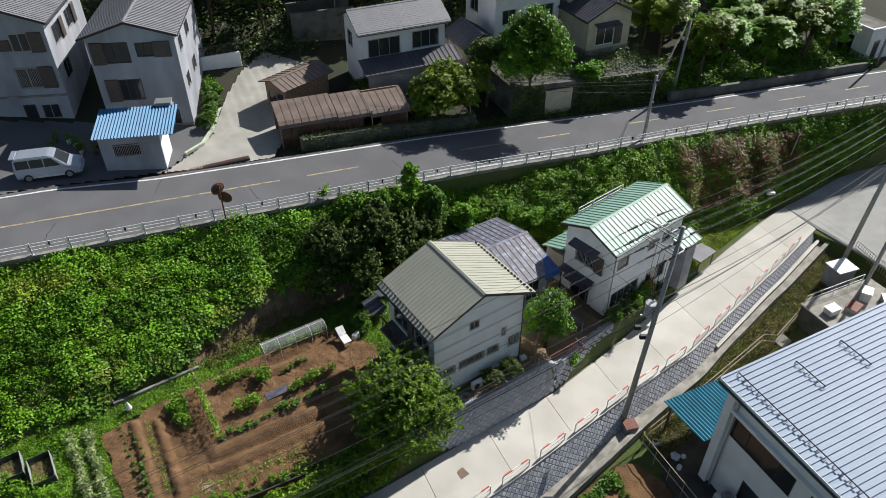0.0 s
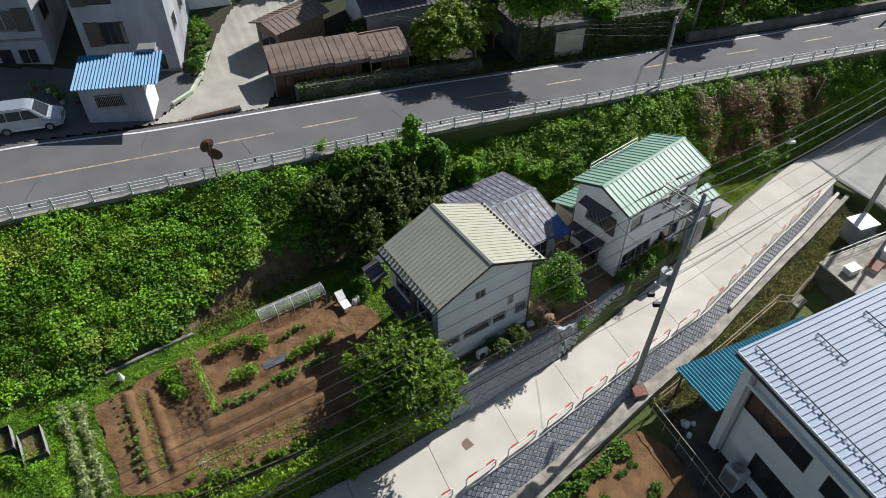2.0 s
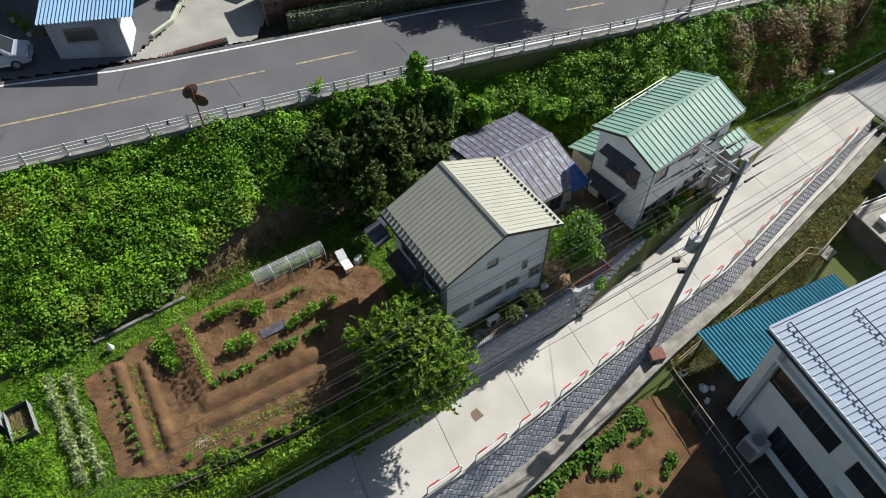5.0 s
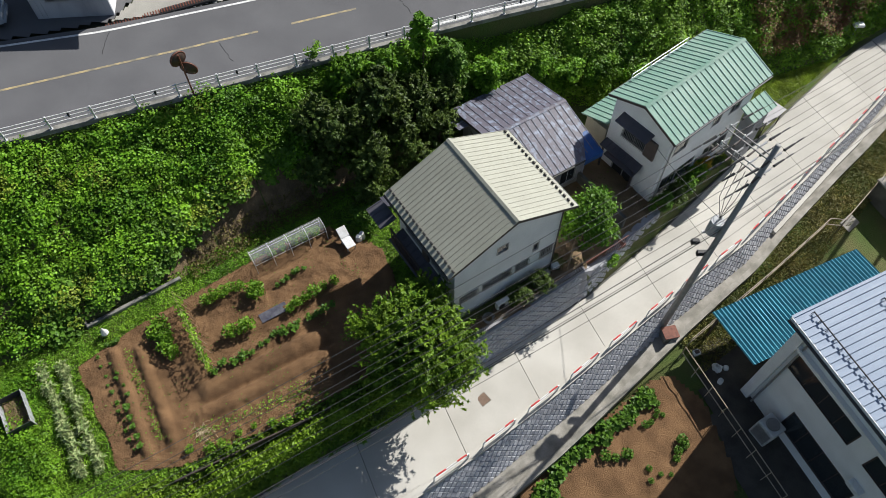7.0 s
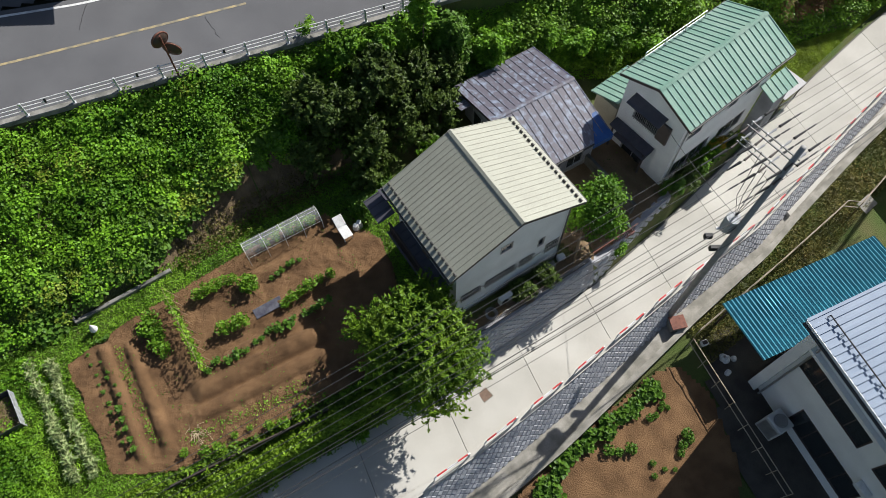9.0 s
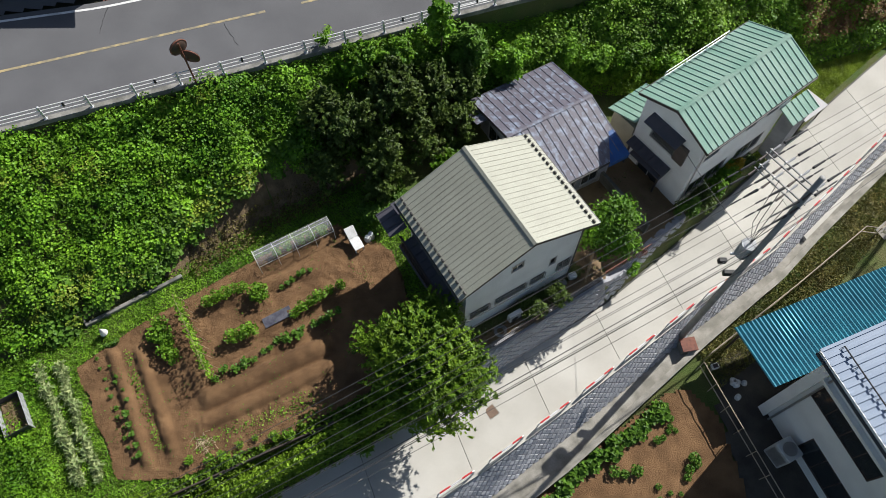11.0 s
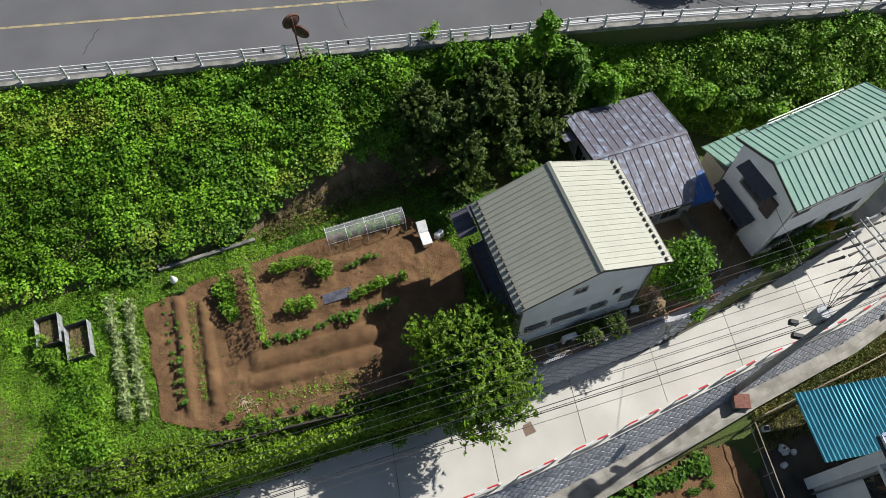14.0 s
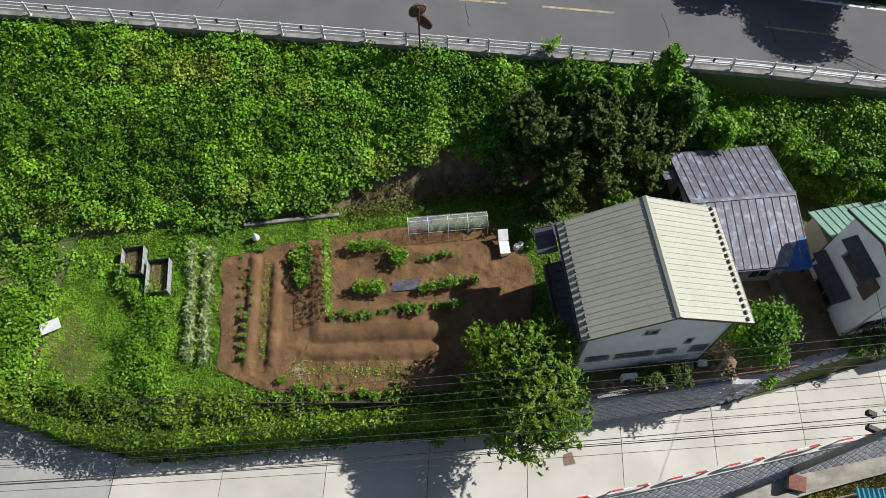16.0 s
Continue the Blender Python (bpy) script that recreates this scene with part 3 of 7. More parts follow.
TARP = mat("blue_tarpaulin", (0.015, 0.09, 0.3), (0.01, 0.06, 0.22), 0.5, 2, 8, 0.5)
slope(grey, (2.2, 2.45, 3.12), (2.2, 2.8, 3.12), (3.8, 2.8, 2.75), (3.8, 1.5, 2.75), TARP, 0.03, name="blue_sheet", label="blue tarpaulin over the eave corner")
part("blue_sheet", boxes((3.74, 3.77, 1.5, 2.8, 2.35, 2.7)), TARP, grey, "blue tarpaulin over the eave corner")

green = house("house", "white two-storey house with a green standing-seam roof", 12.98, 40.75, -2.3, -50.6, 4.1, 7.7, 6.35, 7.3, 0.38, 0.32, WHITE_WALL, GREEN_ROOF, 0.4,
              front=[(1.0, 2.7, 3.9, 5.2, {"leaves": 2, "shutter": 0.75, "grille": True, "hood": True}), (0.9, 2.6, 0.6, 2.2, {"leaves": 2, "hood": True})],
              right=[(0.5, 1.7, 4.3, 5.3, W2), (3.8, 4.6, 4.4, 5.3, W2), (5.4, 6.4, 4.4, 5.3, W2), (0.4, 3.4, 0.9, 2.3, {"leaves": 4, "hood": False, "frame_mat": ALU}), (4.3, 6.6, 0.9, 2.2, {"leaves": 3})], seam=(0.04, 0.022))
# lower wing on the hill side of the green house
slope(green, (-2.05, -4.1, 4.2), (-2.05, -1.2, 4.2), (-4.0, -1.2, 3.5), (-4.0, -4.1, 3.5), GREEN_ROOF, 0.07, 0.4, 0.04, 0.022, name="wing_roof")
part("wing_wall", boxes((-3.7, -2.1, -3.9, -1.3, -0.5, 3.45)), BEIGE_WALL, green, "beige boarded wing")
slope(green, (-1.9, -3.9, 3.0), (0.9, -3.9, 3.0), (0.9, -4.5, 2.8), (-1.9, -4.5, 2.8), DARK_ROOF, 0.06, 0.4, name="porch_roof")
for xx in (-1.7, 0.7):
    part("porch_post", boxes((xx - 0.05, xx + 0.05, -4.42, -4.34, -0.4, 2.74)), BROWN_TRIM, green)
slope(green, (2.08, 3.0, 4.2), (2.08, 5.2, 4.2), (3.2, 5.2, 3.8), (3.2, 3.0, 3.8), GREEN_ROOF, 0.06, 0.4, 0.04, 0.022, name="wing_roof")
part("wing_wall", boxes((2.1, 3.0, 3.85, 5.0, -0.6, 3.78)), GREY_WALL, green)
bm = bmesh.new()
for yy in (-2.6, -1.0, 0.6, 2.2):
    tube(bm, [(-2.3, yy, 6.3), (-2.3, yy, 7.0)], 0.02, 5)
tube(bm, [(-2.3, -2.6, 7.0), (-2.3, 2.2, 7.0)], 0.02, 5), tube(bm, [(-2.3, -2.6, 6.7), (-2.3, 2.2, 6.7)], 0.02, 5)
part("roof_rail", bm, STEEL, green, "rusty steel rail by the eave")
part("pipe", tube(bmesh.new(), [(2.12, -3.6, 0), (2.12, -3.6, 6.2)], 0.045, 6), ALU, green)

# ---- the workshop with pale and teal roofs ----
shop = empty("workshop", at_ab(9.3, -24.1, -5.4), "white rendered workshop with a pale blue ribbed metal roof", "workshop")
wall_face(shop, pose(0.4, 0, 0, 0, 0, -90), 22, -0.4, 8.55, [(0.8, 5.2, 4.9, 6.6, {"leaves": 4, "frame_mat": BROWN_TRIM}), (6.2, 10.5, 4.9, 6.6, {"leaves": 4, "frame_mat": BROWN_TRIM}), (2.6, 7.2, 0.9, 2.9, {"leaves": 4, "frame_mat": BROWN_TRIM}), (8.5, 12, 0.9, 2.9, {"leaves": 3, "frame_mat": BROWN_TRIM})], WHITE_WALL)
wall_face(shop, pose(24, 0, 0, 0, 0, 180), 23.6, -0.4, 8.5, [(4, 6, 5, 6.4, W2), (10, 12, 5, 6.4, W2), (17, 19, 5, 6.4, W2)], WHITE_WALL)
part("wall", boxes((23.9, 24.04, -22, -0.15, -0.4, 8.6)), WHITE_WALL, shop)
part("wall", boxes((0.6, 23.9, -22.2, -22.05, -0.4, 8.6)), WHITE_WALL, shop)
slope(shop, (24.5, 0.45, 10.6), (24.5, -22.6, 10.6), (-0.3, -22.6, 8.75), (-0.3, 0.45, 8.75), PALE_ROOF, 0.1, 0.36, 0.06, 0.07)
part("eave_band", boxes((-0.34, -0.3, -22.6, 0.45, 8.45, 8.8)), WHITE_WALL, shop)
part("gutter", tube(bmesh.new(), [(-0.38, -22.6, 8.55), (-0.38, 0.45, 8.55)], 0.08, 6), GUTTER, shop)
for k in range(3):
    bm = bmesh.new()
    x0, z0 = 0.65 + 3.3 * k, 8.75 + 1.85 * (0.95 + 3.3 * k) / 24.8
    y1, y0 = (0.2, -22) if k == 0 else (-0.6, -2.6)
    n = int((y1 - y0) / 0.5)
    for i in range(n + 1):
        yy = y1 - 0.5 * i
        tube(bm, [(x0 - 0.12, yy, z0 + 0.03), (x0, yy, z0 + 0.2), (x0 + 0.12, yy, z0 + 0.05)], 0.02, 4)
    tube(bm, [(x0, y1, z0 + 0.2), (x0, y1 - 0.5 * n, z0 + 0.2)], 0.035, 5)
    part("snow_rail", bm, GUTTER, shop, "dark snow rail on the roof")
# beam and pilasters on the front, downpipe
part("pilaster", boxes((0.1, 0.39, -0.55, 0.0, -0.4, 8.5)), WHITE_WALL, shop)
part("beam", boxes((0.12, 0.39, -22, -0.55, 6.75, 7.0)), WHITE_WALL, shop)
part("down_pipe", tube(bmesh.new(), [(0.25, -0.8, 8.5), (0.25, -0.8, 0)], 0.06, 6), ALU, shop)
part("light_box", boxes((-0.0, 0.38, -7.3, -6.5, 3.4, 3.75), bev=0.03), WHITE_STEEL, shop, "white wall-mounted fan hood")
part("light_box", boxes((-0.0, 0.38, -10.3, -9.6, 3.4, 3.75), bev=0.03), WHITE_STEEL, shop, "white wall-mounted fan hood")

lean = empty("shelter", at_ab(9.3, -23.6, -5.3), "open shelter under a teal corrugated sheet roof", "shelter")


def corrugated(parent, x0, x1, y0, y1, z_at, material, pitch=0.2, amp=0.03, along="y", name="sheet_roof", label=""):
    """A wavy sheet; its waves run along local y (or x). z_at(x, y)."""
    v, f = [], []
    wide = (x1 - x0) if along == "y" else (y1 - y0)
    n = int(wide / pitch) * 4
    for i in range(n + 1):
        k = i / n
        dz = amp * math.sin(k * n / 4 * 2 * math.pi)
        for e in (0, 1):
            p = (x0 + wide * k, y0 if e == 0 else y1) if along == "y" else (x0 if e == 0 else x1, y0 + wide * k)
            z = z_at(*p) + dz
            v += [(p[0], p[1], z), (p[0], p[1], z - 0.02)]
    for i in range(n):
        p = 4 * i
        f += [(p, p + 4, p + 6, p + 2), (p + 1, p + 3, p + 7, p + 5)]
    for i in range(n):
        p = 4 * i
        f += [(p, p + 1, p + 5, p + 4), (p + 2, p + 6, p + 7, p + 3)]
    f += [(0, 2, 3, 1), (4 * n, 4 * n + 1, 4 * n + 3, 4 * n + 2)]
    return link(name, v, f, material, parent, label)


corrugated(lean, -0.1, 10.2, -0.2, 3.4, lambda x, y: 3.1 - 0.07 * y, TEAL_ROOF, 0.24, 0.045, label="teal corrugated metal sheets")
for xx in (0.3, 3.5, 6.7, 9.8):
    part("post", boxes((xx - 0.05, xx + 0.05, 3.0, 3.1, -0.3, 2.82)), BROWN_TRIM, lean)
part("beam", boxes((0.2, 9.9, 3.0, 3.1, 2.72, 2.82)), BROWN_TRIM, lean)
part("wall", boxes((6.0, 10.0, 2.85, 2.95, -0.3, 2.7)), BROWN_SHUTTER, lean)

# ---- houses across the road ----
h2 = house("house", "three-storey grey house with a slate-grey gable roof", -23.7, 55.3, 5.75, 8, 6.3, 9.6, 7.6, 8.7, 0.35, 0.5, PALE_WALL, SLATE_ROOF, 0.3,
           front=[(1.15, 2.9, 5.5, 7.1, {"leaves": 3, "frame_mat": BROWN_TRIM, "shutter": -0.95}), (3.4, 4.6, 5.9, 7.0, {"leaves": 2, "frame_mat": BROWN_TRIM, "shutter": 1.3}), (1.5, 3.2, 2.5, 4.2, {"leaves": 3, "frame_mat": BROWN_TRIM, "shutter": -0.95}), (4.3, 5.5, 0.0, 1.6, W2)],
           right=[(1.0, 2.2, 5.6, 6.8, W2), (4, 5.5, 5.6, 6.8, W2), (1.0, 2.2, 2.6, 3.8, W2), (4, 5.5, 2.6, 3.8, W2)], left=[(1, 2.5, 5.5, 7, W2)])
h1 = house("house", "three-storey weathered house with concrete ground floor", -34.25, 54.0, 6.2, 8, 9.6, 9.0, 8.3, 10.2, 0.45, 0.5, PALE_WALL, SLATE_ROOF, 0.3,
           front=[(7.0, 8.3, 6.1, 7.5, {"leaves": 2, "shutter": 1.0}), (5.0, 6.0, 6.3, 7.0, {"leaves": 2, "shutter": 0.95}), (6.6, 8.2, 3.3, 4.9, {"leaves": 2, "shutter": 1.1, "grille": True}), (6.2, 7.1, 0.0, 1.95, {"leaves": 1, "frame_mat": BROWN_TRIM}), (7.5, 8.8, 0.7, 1.9, W2), (2.0, 4.0, 3.3, 4.9, W2)],
           right=[(1.2, 2.8, 6.0, 7.4, {"leaves": 2, "shutter": 0.7}), (4.5, 6.0, 6.0, 7.4, {"leaves": 2, "shutter": 0.7}), (1.2, 2.8, 3.2, 4.6, W2)])
part("string_course", boxes((-4.85, 4.85, -4.62, -4.52, 2.55, 2.7)), OLD_CONCRETE, h1)

shed = empty("shed", pose(-24.25, 43.9, 5.95, 0, 0, 9.3), "small corrugated-clad shed with a bright blue roof", "shed")
# front and ribs are darker than the white sides: shade put into the colour
wall_face(shed, pose(0, 0, 0), 4.15, -0.3, 2.55, [(0.9, 2.7, 1.0, 1.95, {"leaves": 2, "frame_mat": BROWN_TRIM, "grille": True})], PALE_WALL)
part("wall", boxes((4.0, 4.15, 0.145, 2.6, -0.3, 2.65)), WHITE_WALL, shed)
part("wall", boxes((0.0, 0.15, 0.145, 2.6, -0.3, 2.65)), WHITE_WALL, shed)
part("wall", boxes((0.0, 4.15, 2.61, 2.75, -0.3, 2.85)), WHITE_WALL, shed)
bm = bmesh.new()
for i in range(17):
    if not 3 <= i <= 10:
        box(bm, 0.05 + 0.25 * i, 0.08 + 0.25 * i, -0.03, -0.002, -0.2, 2.5)
part("cladding_rib", bm, PALE_WALL, shed)
corrugated(shed, -0.25, 5.3, -0.55, 3.1, lambda x, y: 2.75 + 0.14 * (y + 0.55), BLUE_ROOF, 0.22, 0.045, label="bright blue corrugated sheets")

white_house = house("house", "white two-storey house with grey slate roof and dark porch roof", *xy(5.4, 15.6), 5.6, ROT - 90, 4.5, 7.6, 5.35, 6.6, 0.45, 0.4, WHITE_WALL, SLATE_ROOF, 0.0,
                    right=[(0.4, 3.3, 3.1, 4.7, {"leaves": 3}), (4.4, 6.9, 3.3, 4.8, {"leaves": 3}), (0.6, 3.2, 0.4, 2.0, W2), (4, 6.5, 0.4, 2.0, W2)], front=[(0.8, 2.0, 3.2, 4.6, W2)], base=2.0)
slope(white_house, (2.28, -4.2, 3.15), (2.28, 4.6, 3.15), (4.2, 4.6, 2.45), (4.2, -4.2, 2.45), DARK_ROOF, 0.07, 0.45, 0.05, 0.03, name="porch_roof", label="dark standing-seam porch roof")
part("porch_wall", boxes((2.3, 3.8, -3.9, 4.3, -2.0, 2.4)), GREY_WALL, white_house)
for k in range(14):
    part("roof_course", boxes((0.02, 2.72, -4.25, 4.25, -0.005, 0.012)), SLATE_ROOF, white_house).matrix_local = pose(0.02 + 0.18 * k, 0, 6.655 - 0.463 * (0.02 + 0.18 * k) * 1.0, 0, 24.9, 0) @ Matrix.Diagonal((0.07, 1, 1.6, 1))
house_c = house("house", "white two-storey house with tiled roof behind trees", *xy(18.2, 17.6), 5.6, ROT - 90, 6.0, 6.8, 6.2, 7.8, 0.5, 0.45, WHITE_WALL, SLATE_ROOF, 0.35, right=[(0.6, 2.0, 3.4, 4.8, W2), (4, 6, 3.4, 4.8, W2)], front=[(1, 2.6, 3.6, 5.0, {"leaves": 2, "hood": True}), (3.4, 5, 0.5, 2.2, W2)], base=2.0)
porch = house("porch", "entrance wing with a dark sheet roof", *xy(12.6, 14.8), 5.3, ROT, 3.0, 4.0, 3.0, 4.1, 0.35, 0.35, BEIGE_WALL, DARK_ROOF, 0.4, front=[(0.4, 1.8, 0.3, 2.1, W2)], cats="porch", base=2.0)
brown_house = house("house", "brown-shuttered house with dark tiled roofs above a retaining wall", *xy(24.4, 13.3), 6.8, ROT, 4.6, 6.0, 3.2, 4.6, 0.6, 0.5, BEIGE_WALL, DARK_ROOF, 0.35, front=[(0.9, 2.9, 0.6, 2.3, {"leaves": 2, "shutter": 0.8, "frame_mat": WHITE_STEEL, "hood": True})], base=3.0)
part("upper_floor", boxes((-2.2, 2.2, 0.6, 4.5, 3.6, 6.0)), BEIGE_WALL, brown_house)
slope(brown_house, (-2.8, 2.5, 7.2), (2.8, 2.5, 7.2), (2.8, -0.2, 5.9), (-2.8, -0.2, 5.9), DARK_ROOF, 0.1, 0.35, name="upper_roof")
slope(brown_house, (-2.8, 2.5, 7.2), (2.8, 2.5, 7.2), (2.8, 5.2, 5.9), (-2.8, 5.2, 5.9), DARK_ROOF, 0.1, 0.35, name="upper_roof")

# carport: brown curved sheet roof on posts, hung with brown translucent panels
SMOKE = mat("smoked_brown_panel", (0.05, 0.03, 0.022), (0.08, 0.045, 0.03), 0.25, 2, 12, 0.1)
carport = empty("carport", at_ab(-7.2, 7.9, 4.75, -4), "long brown carport with curved sheet roof", "carport")
prof = [(0.0, 2.0), (0.12, 2.22), (0.45, 2.42), (1.0, 2.52), (2.6, 2.75), (3.3, 2.8)]
for k, (x0, x1, dz) in enumerate(((0, 4.6, 0.0), (4.65, 7.2, -0.12), (7.25, 10.6, -0.3))):
    v, f = [], []
    for xx in (x0, x1):
        for yy, zz in prof:
            v += [(xx, yy, zz + dz), (xx, yy + 0.02, zz + dz - 0.04)]
    m = 2 * len(prof)
    for i in range(len(prof) - 1):
        p = 2 * i
        f += [(p, m + p, m + p + 2, p + 2), (p + 1, p + 3, m + p + 3, m + p + 1)]
        f += [(p, p + 2, p + 3, p + 1), (m + p, m + p + 1, m + p + 3, m + p + 2)]
    link("roof_sheet", v, f, BROWN_ROOF, carport)
    for i in range(int((x1 - x0) / 0.6) + 1):
        bm = bmesh.new()
        tube(bm, [(x0 + 0.05 + 0.6 * i, yy, zz + dz + 0.02) for yy, zz in prof], 0.018, 4)
        part("roof_rib", bm, BROWN_ROOF, carport)
for i in range(8):
    part("post", boxes((0.1 + 1.45 * i, 0.2 + 1.45 * i, 0.15, 0.25, -0.6, 2.2)), WOOD, carport)
for i in range(14):
    if i not in (9, 10):
        part("panel", boxes((0.22 + 0.72 * i, 0.9 + 0.72 * i, 0.1, 0.13, 0.2 + 0.05 * (i % 3), 1.9)), SMOKE, carport)
part("rear_wall", boxes((0.1, 10.4, 3.1, 3.2, -0.5, 2.6)), WOOD, carport)
store = house("store", "timber store with brown sheet roof", *xy(-3.9, 14.6), 5.2, ROT + 25 - 90, 2.6, 4.6, 2.5, 3.0, 0.35, 0.4, WOOD, BROWN_ROOF, 0.5, front=[(0.3, 2.3, 0.0, 2.0, {"leaves": 2, "frame_mat": WOOD})], cats="store", trim=False)

# small white building at the road bend
hut = empty("pump_house", at_ab(53.5, 4.9, 2.7), "white flat-roofed concrete hut with a parapet", "hut")
wall_face(hut, pose(0, 0, 0), 4.5, -0.5, 3.2, [(0.8, 1.7, 0, 2.0, {"leaves": 1}), (2.6, 3.6, 1.2, 2.0, W2)], WHITE_WALL)
wall_face(hut, pose(0, 5, 0, 0, 0, -90), 5, -0.5, 3.2, [(1.5, 3.2, 0, 2.1, {"leaves": 2, "frame_mat": BROWN_TRIM})], WHITE_WALL)
part("roof", boxes((0.15, 4.5, 0.15, 5, 2.6, 2.75)), DARK_CONCRETE, hut)
part("parapet", boxes((-0.06, 4.5, -0.06, 0.16, 3.21, 3.35), (-0.06, 0.16, 0.16, 5, 3.21, 3.35), (0.16, 4.5, 4.8, 5, 2.76, 3.35)), WHITE_WALL, hut)

# ---- heights of the ground, for what grows and stands on it ----
TAB_A = np.arange(-80, 80.1, 0.8)
TAB = [np.array(ground_rows(a))[::-1] for a in TAB_A]


def gh(a, b):
    t = TAB[int(np.clip(round((a + 80) / 0.8), 0, len(TAB) - 1))]
    return float(np.interp(b, t[:, 0], t[:, 1]))


def ghs(a, b):
    idx = np.clip(np.round((a + 80) / 0.8).astype(int), 0, len(TAB) - 1)
    out = np.zeros(len(a))
    for i in np.unique(idx):
        k = idx == i
        out[k] = np.interp(b[k], TAB[i][:, 0], TAB[i][:, 1])
    return out


def world_pts(a, b, z):
    return np.stack([OX + CA * a - SA * b, OY + SA * a + CA * b, z], 1)


def region(rng, a0, a1, f0, f1, n):
    a = rng.uniform(a0, a1, n)
    lo, hi = np.array([f0(v) for v in a]), np.array([f1(v) for v in a])
    return a, lo + (hi - lo) * rng.random(n)


def clumps(rng, a, b, r0, r1, per, flat=0.7, sink=0.25):
    """Leaf places on the upper shells of rounded clumps that stand on the ground at a, b."""
    z = ghs(a, b)
    c = world_pts(a, b, z)
    swell = np.array([noise.noise(Vector((q[0] * 0.33, q[1] * 0.33, 4.0))) + 0.6 * noise.noise(Vector((q[0] * 0.9, q[1] * 0.9, 8.0))) for q in c])
    c[:, 2] += 0.3 * swell
    r = rng.uniform(r0, r1, len(a)) * np.clip(1 + 0.55 * swell, 0.4, 2)
    c[:, 2] += r * flat * (0.5 - sink)
    d = rng.normal(size=(len(a), per, 3))
    d[:, :, 2] = np.abs(d[:, :, 2]) - 0.2
    d /= np.linalg.norm(d, axis=2, keepdims=True)
    p = c[:, None] + d * (r[:, None] * rng.uniform(0.65, 1.05, (len(a), per)))[:, :, None] * np.array((1, 1, flat))
    return p.reshape(-1, 3), (d * 0.7).reshape(-1, 3)


def stuff(name, rng, pts, size, material, label, category, up=0.5, long=1.4, spread=None):
    ob = leaf_mesh(name, pts, size, material, None, up, label, rng, long, spread)
    return tagged(ob, label, category, kind="stuff")


R = np.random.default_rng(11)
LEAF_OLIVE = leaf_mat("olive_leaves", (0.055, 0.155, 0.01), (0.23, 0.4, 0.03))
# creepers over the bank below the road
def off_edging(a, b):
    """True where a bank plant stands clear of the low edging wall."""
    w = world_pts(a, b, a)
    u, v = w[:, 0] + 17.3, w[:, 1] - 28.85
    s, t = 0.824 * u + 0.566 * v, -0.566 * u + 0.824 * v
    return ~((abs(s) < 2.8) & (t < 0.5) & (t > -0.6))


def off_bare(a, b):
    """True where a bank plant stands clear of the bare earth at the bank's foot."""
    foot = np.array([toe_b(v) for v in a])
    rag = np.array([noise.noise(Vector((u * 0.9, w * 0.9, 2.0))) for u, w in zip(a, b)])
    wide = np.interp(a, (-19, -17, -13, -9, -6.5, -5), (0, 0.7, 1.5, 1.4, 0.8, 0))
    return b > foot + wide * (1 + 0.8 * rag)


LEAF_LIME = leaf_mat("lime_leaves", (0.13, 0.22, 0.02), (0.33, 0.42, 0.05))
a, b = region(R, -46, 3, lambda v: toe_b(v) + 0.3, lambda v: rail_b(v) - 0.55, 2900)
k = off_edging(a, b) & off_bare(a, b)
a, b = a[k], b[k]
kind = np.array([noise.noise(Vector((u * 0.16, w * 0.28, 11.0))) + 0.35 * noise.noise(Vector((u * 0.6, w * 0.7, 5.0))) for u, w in zip(a, b)]) + R.normal(0, 0.07, len(a))
for lo, hi, r0, r1, per, flat, size, material, up, long, label in (
        (-9, -0.16, 0.2, 0.5, 74, 1.05, 0.085, LEAF_MID, 0.4, 2.2, "dark narrow-leaved weeds on the bank"),
        (-0.16, 0.3, 0.25, 0.75, 80, 0.8, 0.125, LEAF_KUDZU, 0.55, 1.15, "bright green creepers covering the bank"),
        (0.3, 9, 0.25, 0.6, 74, 0.95, 0.1, LEAF_LIME, 0.5, 1.5, "yellow-green creepers on the bank")):
    k = (kind >= lo) & (kind < hi)
    p, q = clumps(R, a[k], b[k], r0, r1, per, flat)
    stuff("bank_creepers", R, p, size, material, label, "creepers", up, long, q)
a, b = region(R, -46, 4, lambda v: toe_b(v) + 0.5, lambda v: rail_b(v) - 0.4, 60000)
k = off_edging(a, b) & off_bare(a, b)
a, b = a[k], b[k]
stuff("bank_undergrowth", R, world_pts(a, b, ghs(a, b) + R.random(len(a)) ** 2 * 0.45 + 0.08), 0.1, LEAF_MID, "low green undergrowth on the bank", "undergrowth", 0.5)
a, b = region(R, 4, 46, lambda v: toe_b(v) + 0.2, lambda v: rail_b(v) - 0.6, 1500)
p, s = clumps(R, a, b, 0.35, 0.75, 60, 0.75, 0.15)
stuff("bank_shrubs", R, p, 0.13, LEAF_OLIVE, "green shrubs on the lower bank", "shrubs", 0.6, 1.3, s)
a, b = region(R, 4, 48, lambda v: toe_b(v) - 0.1, lambda v: rail_b(v) - 0.45, 42000)
stuff("bank_weeds", R, world_pts(a, b, ghs(a, b) + R.random(len(a)) ** 2 * 0.4 + 0.03), 0.1, LEAF_KUDZU, "mixed weeds on the bank", "weeds", 0.9)
a, b = region(R, 23.5, 37, lambda v: toe_b(v) + 0.9, lambda v: rail_b(v) - 0.9, 640)
p, s = clumps(R, a, b, 0.35, 0.75, 56, 0.9, -0.12)
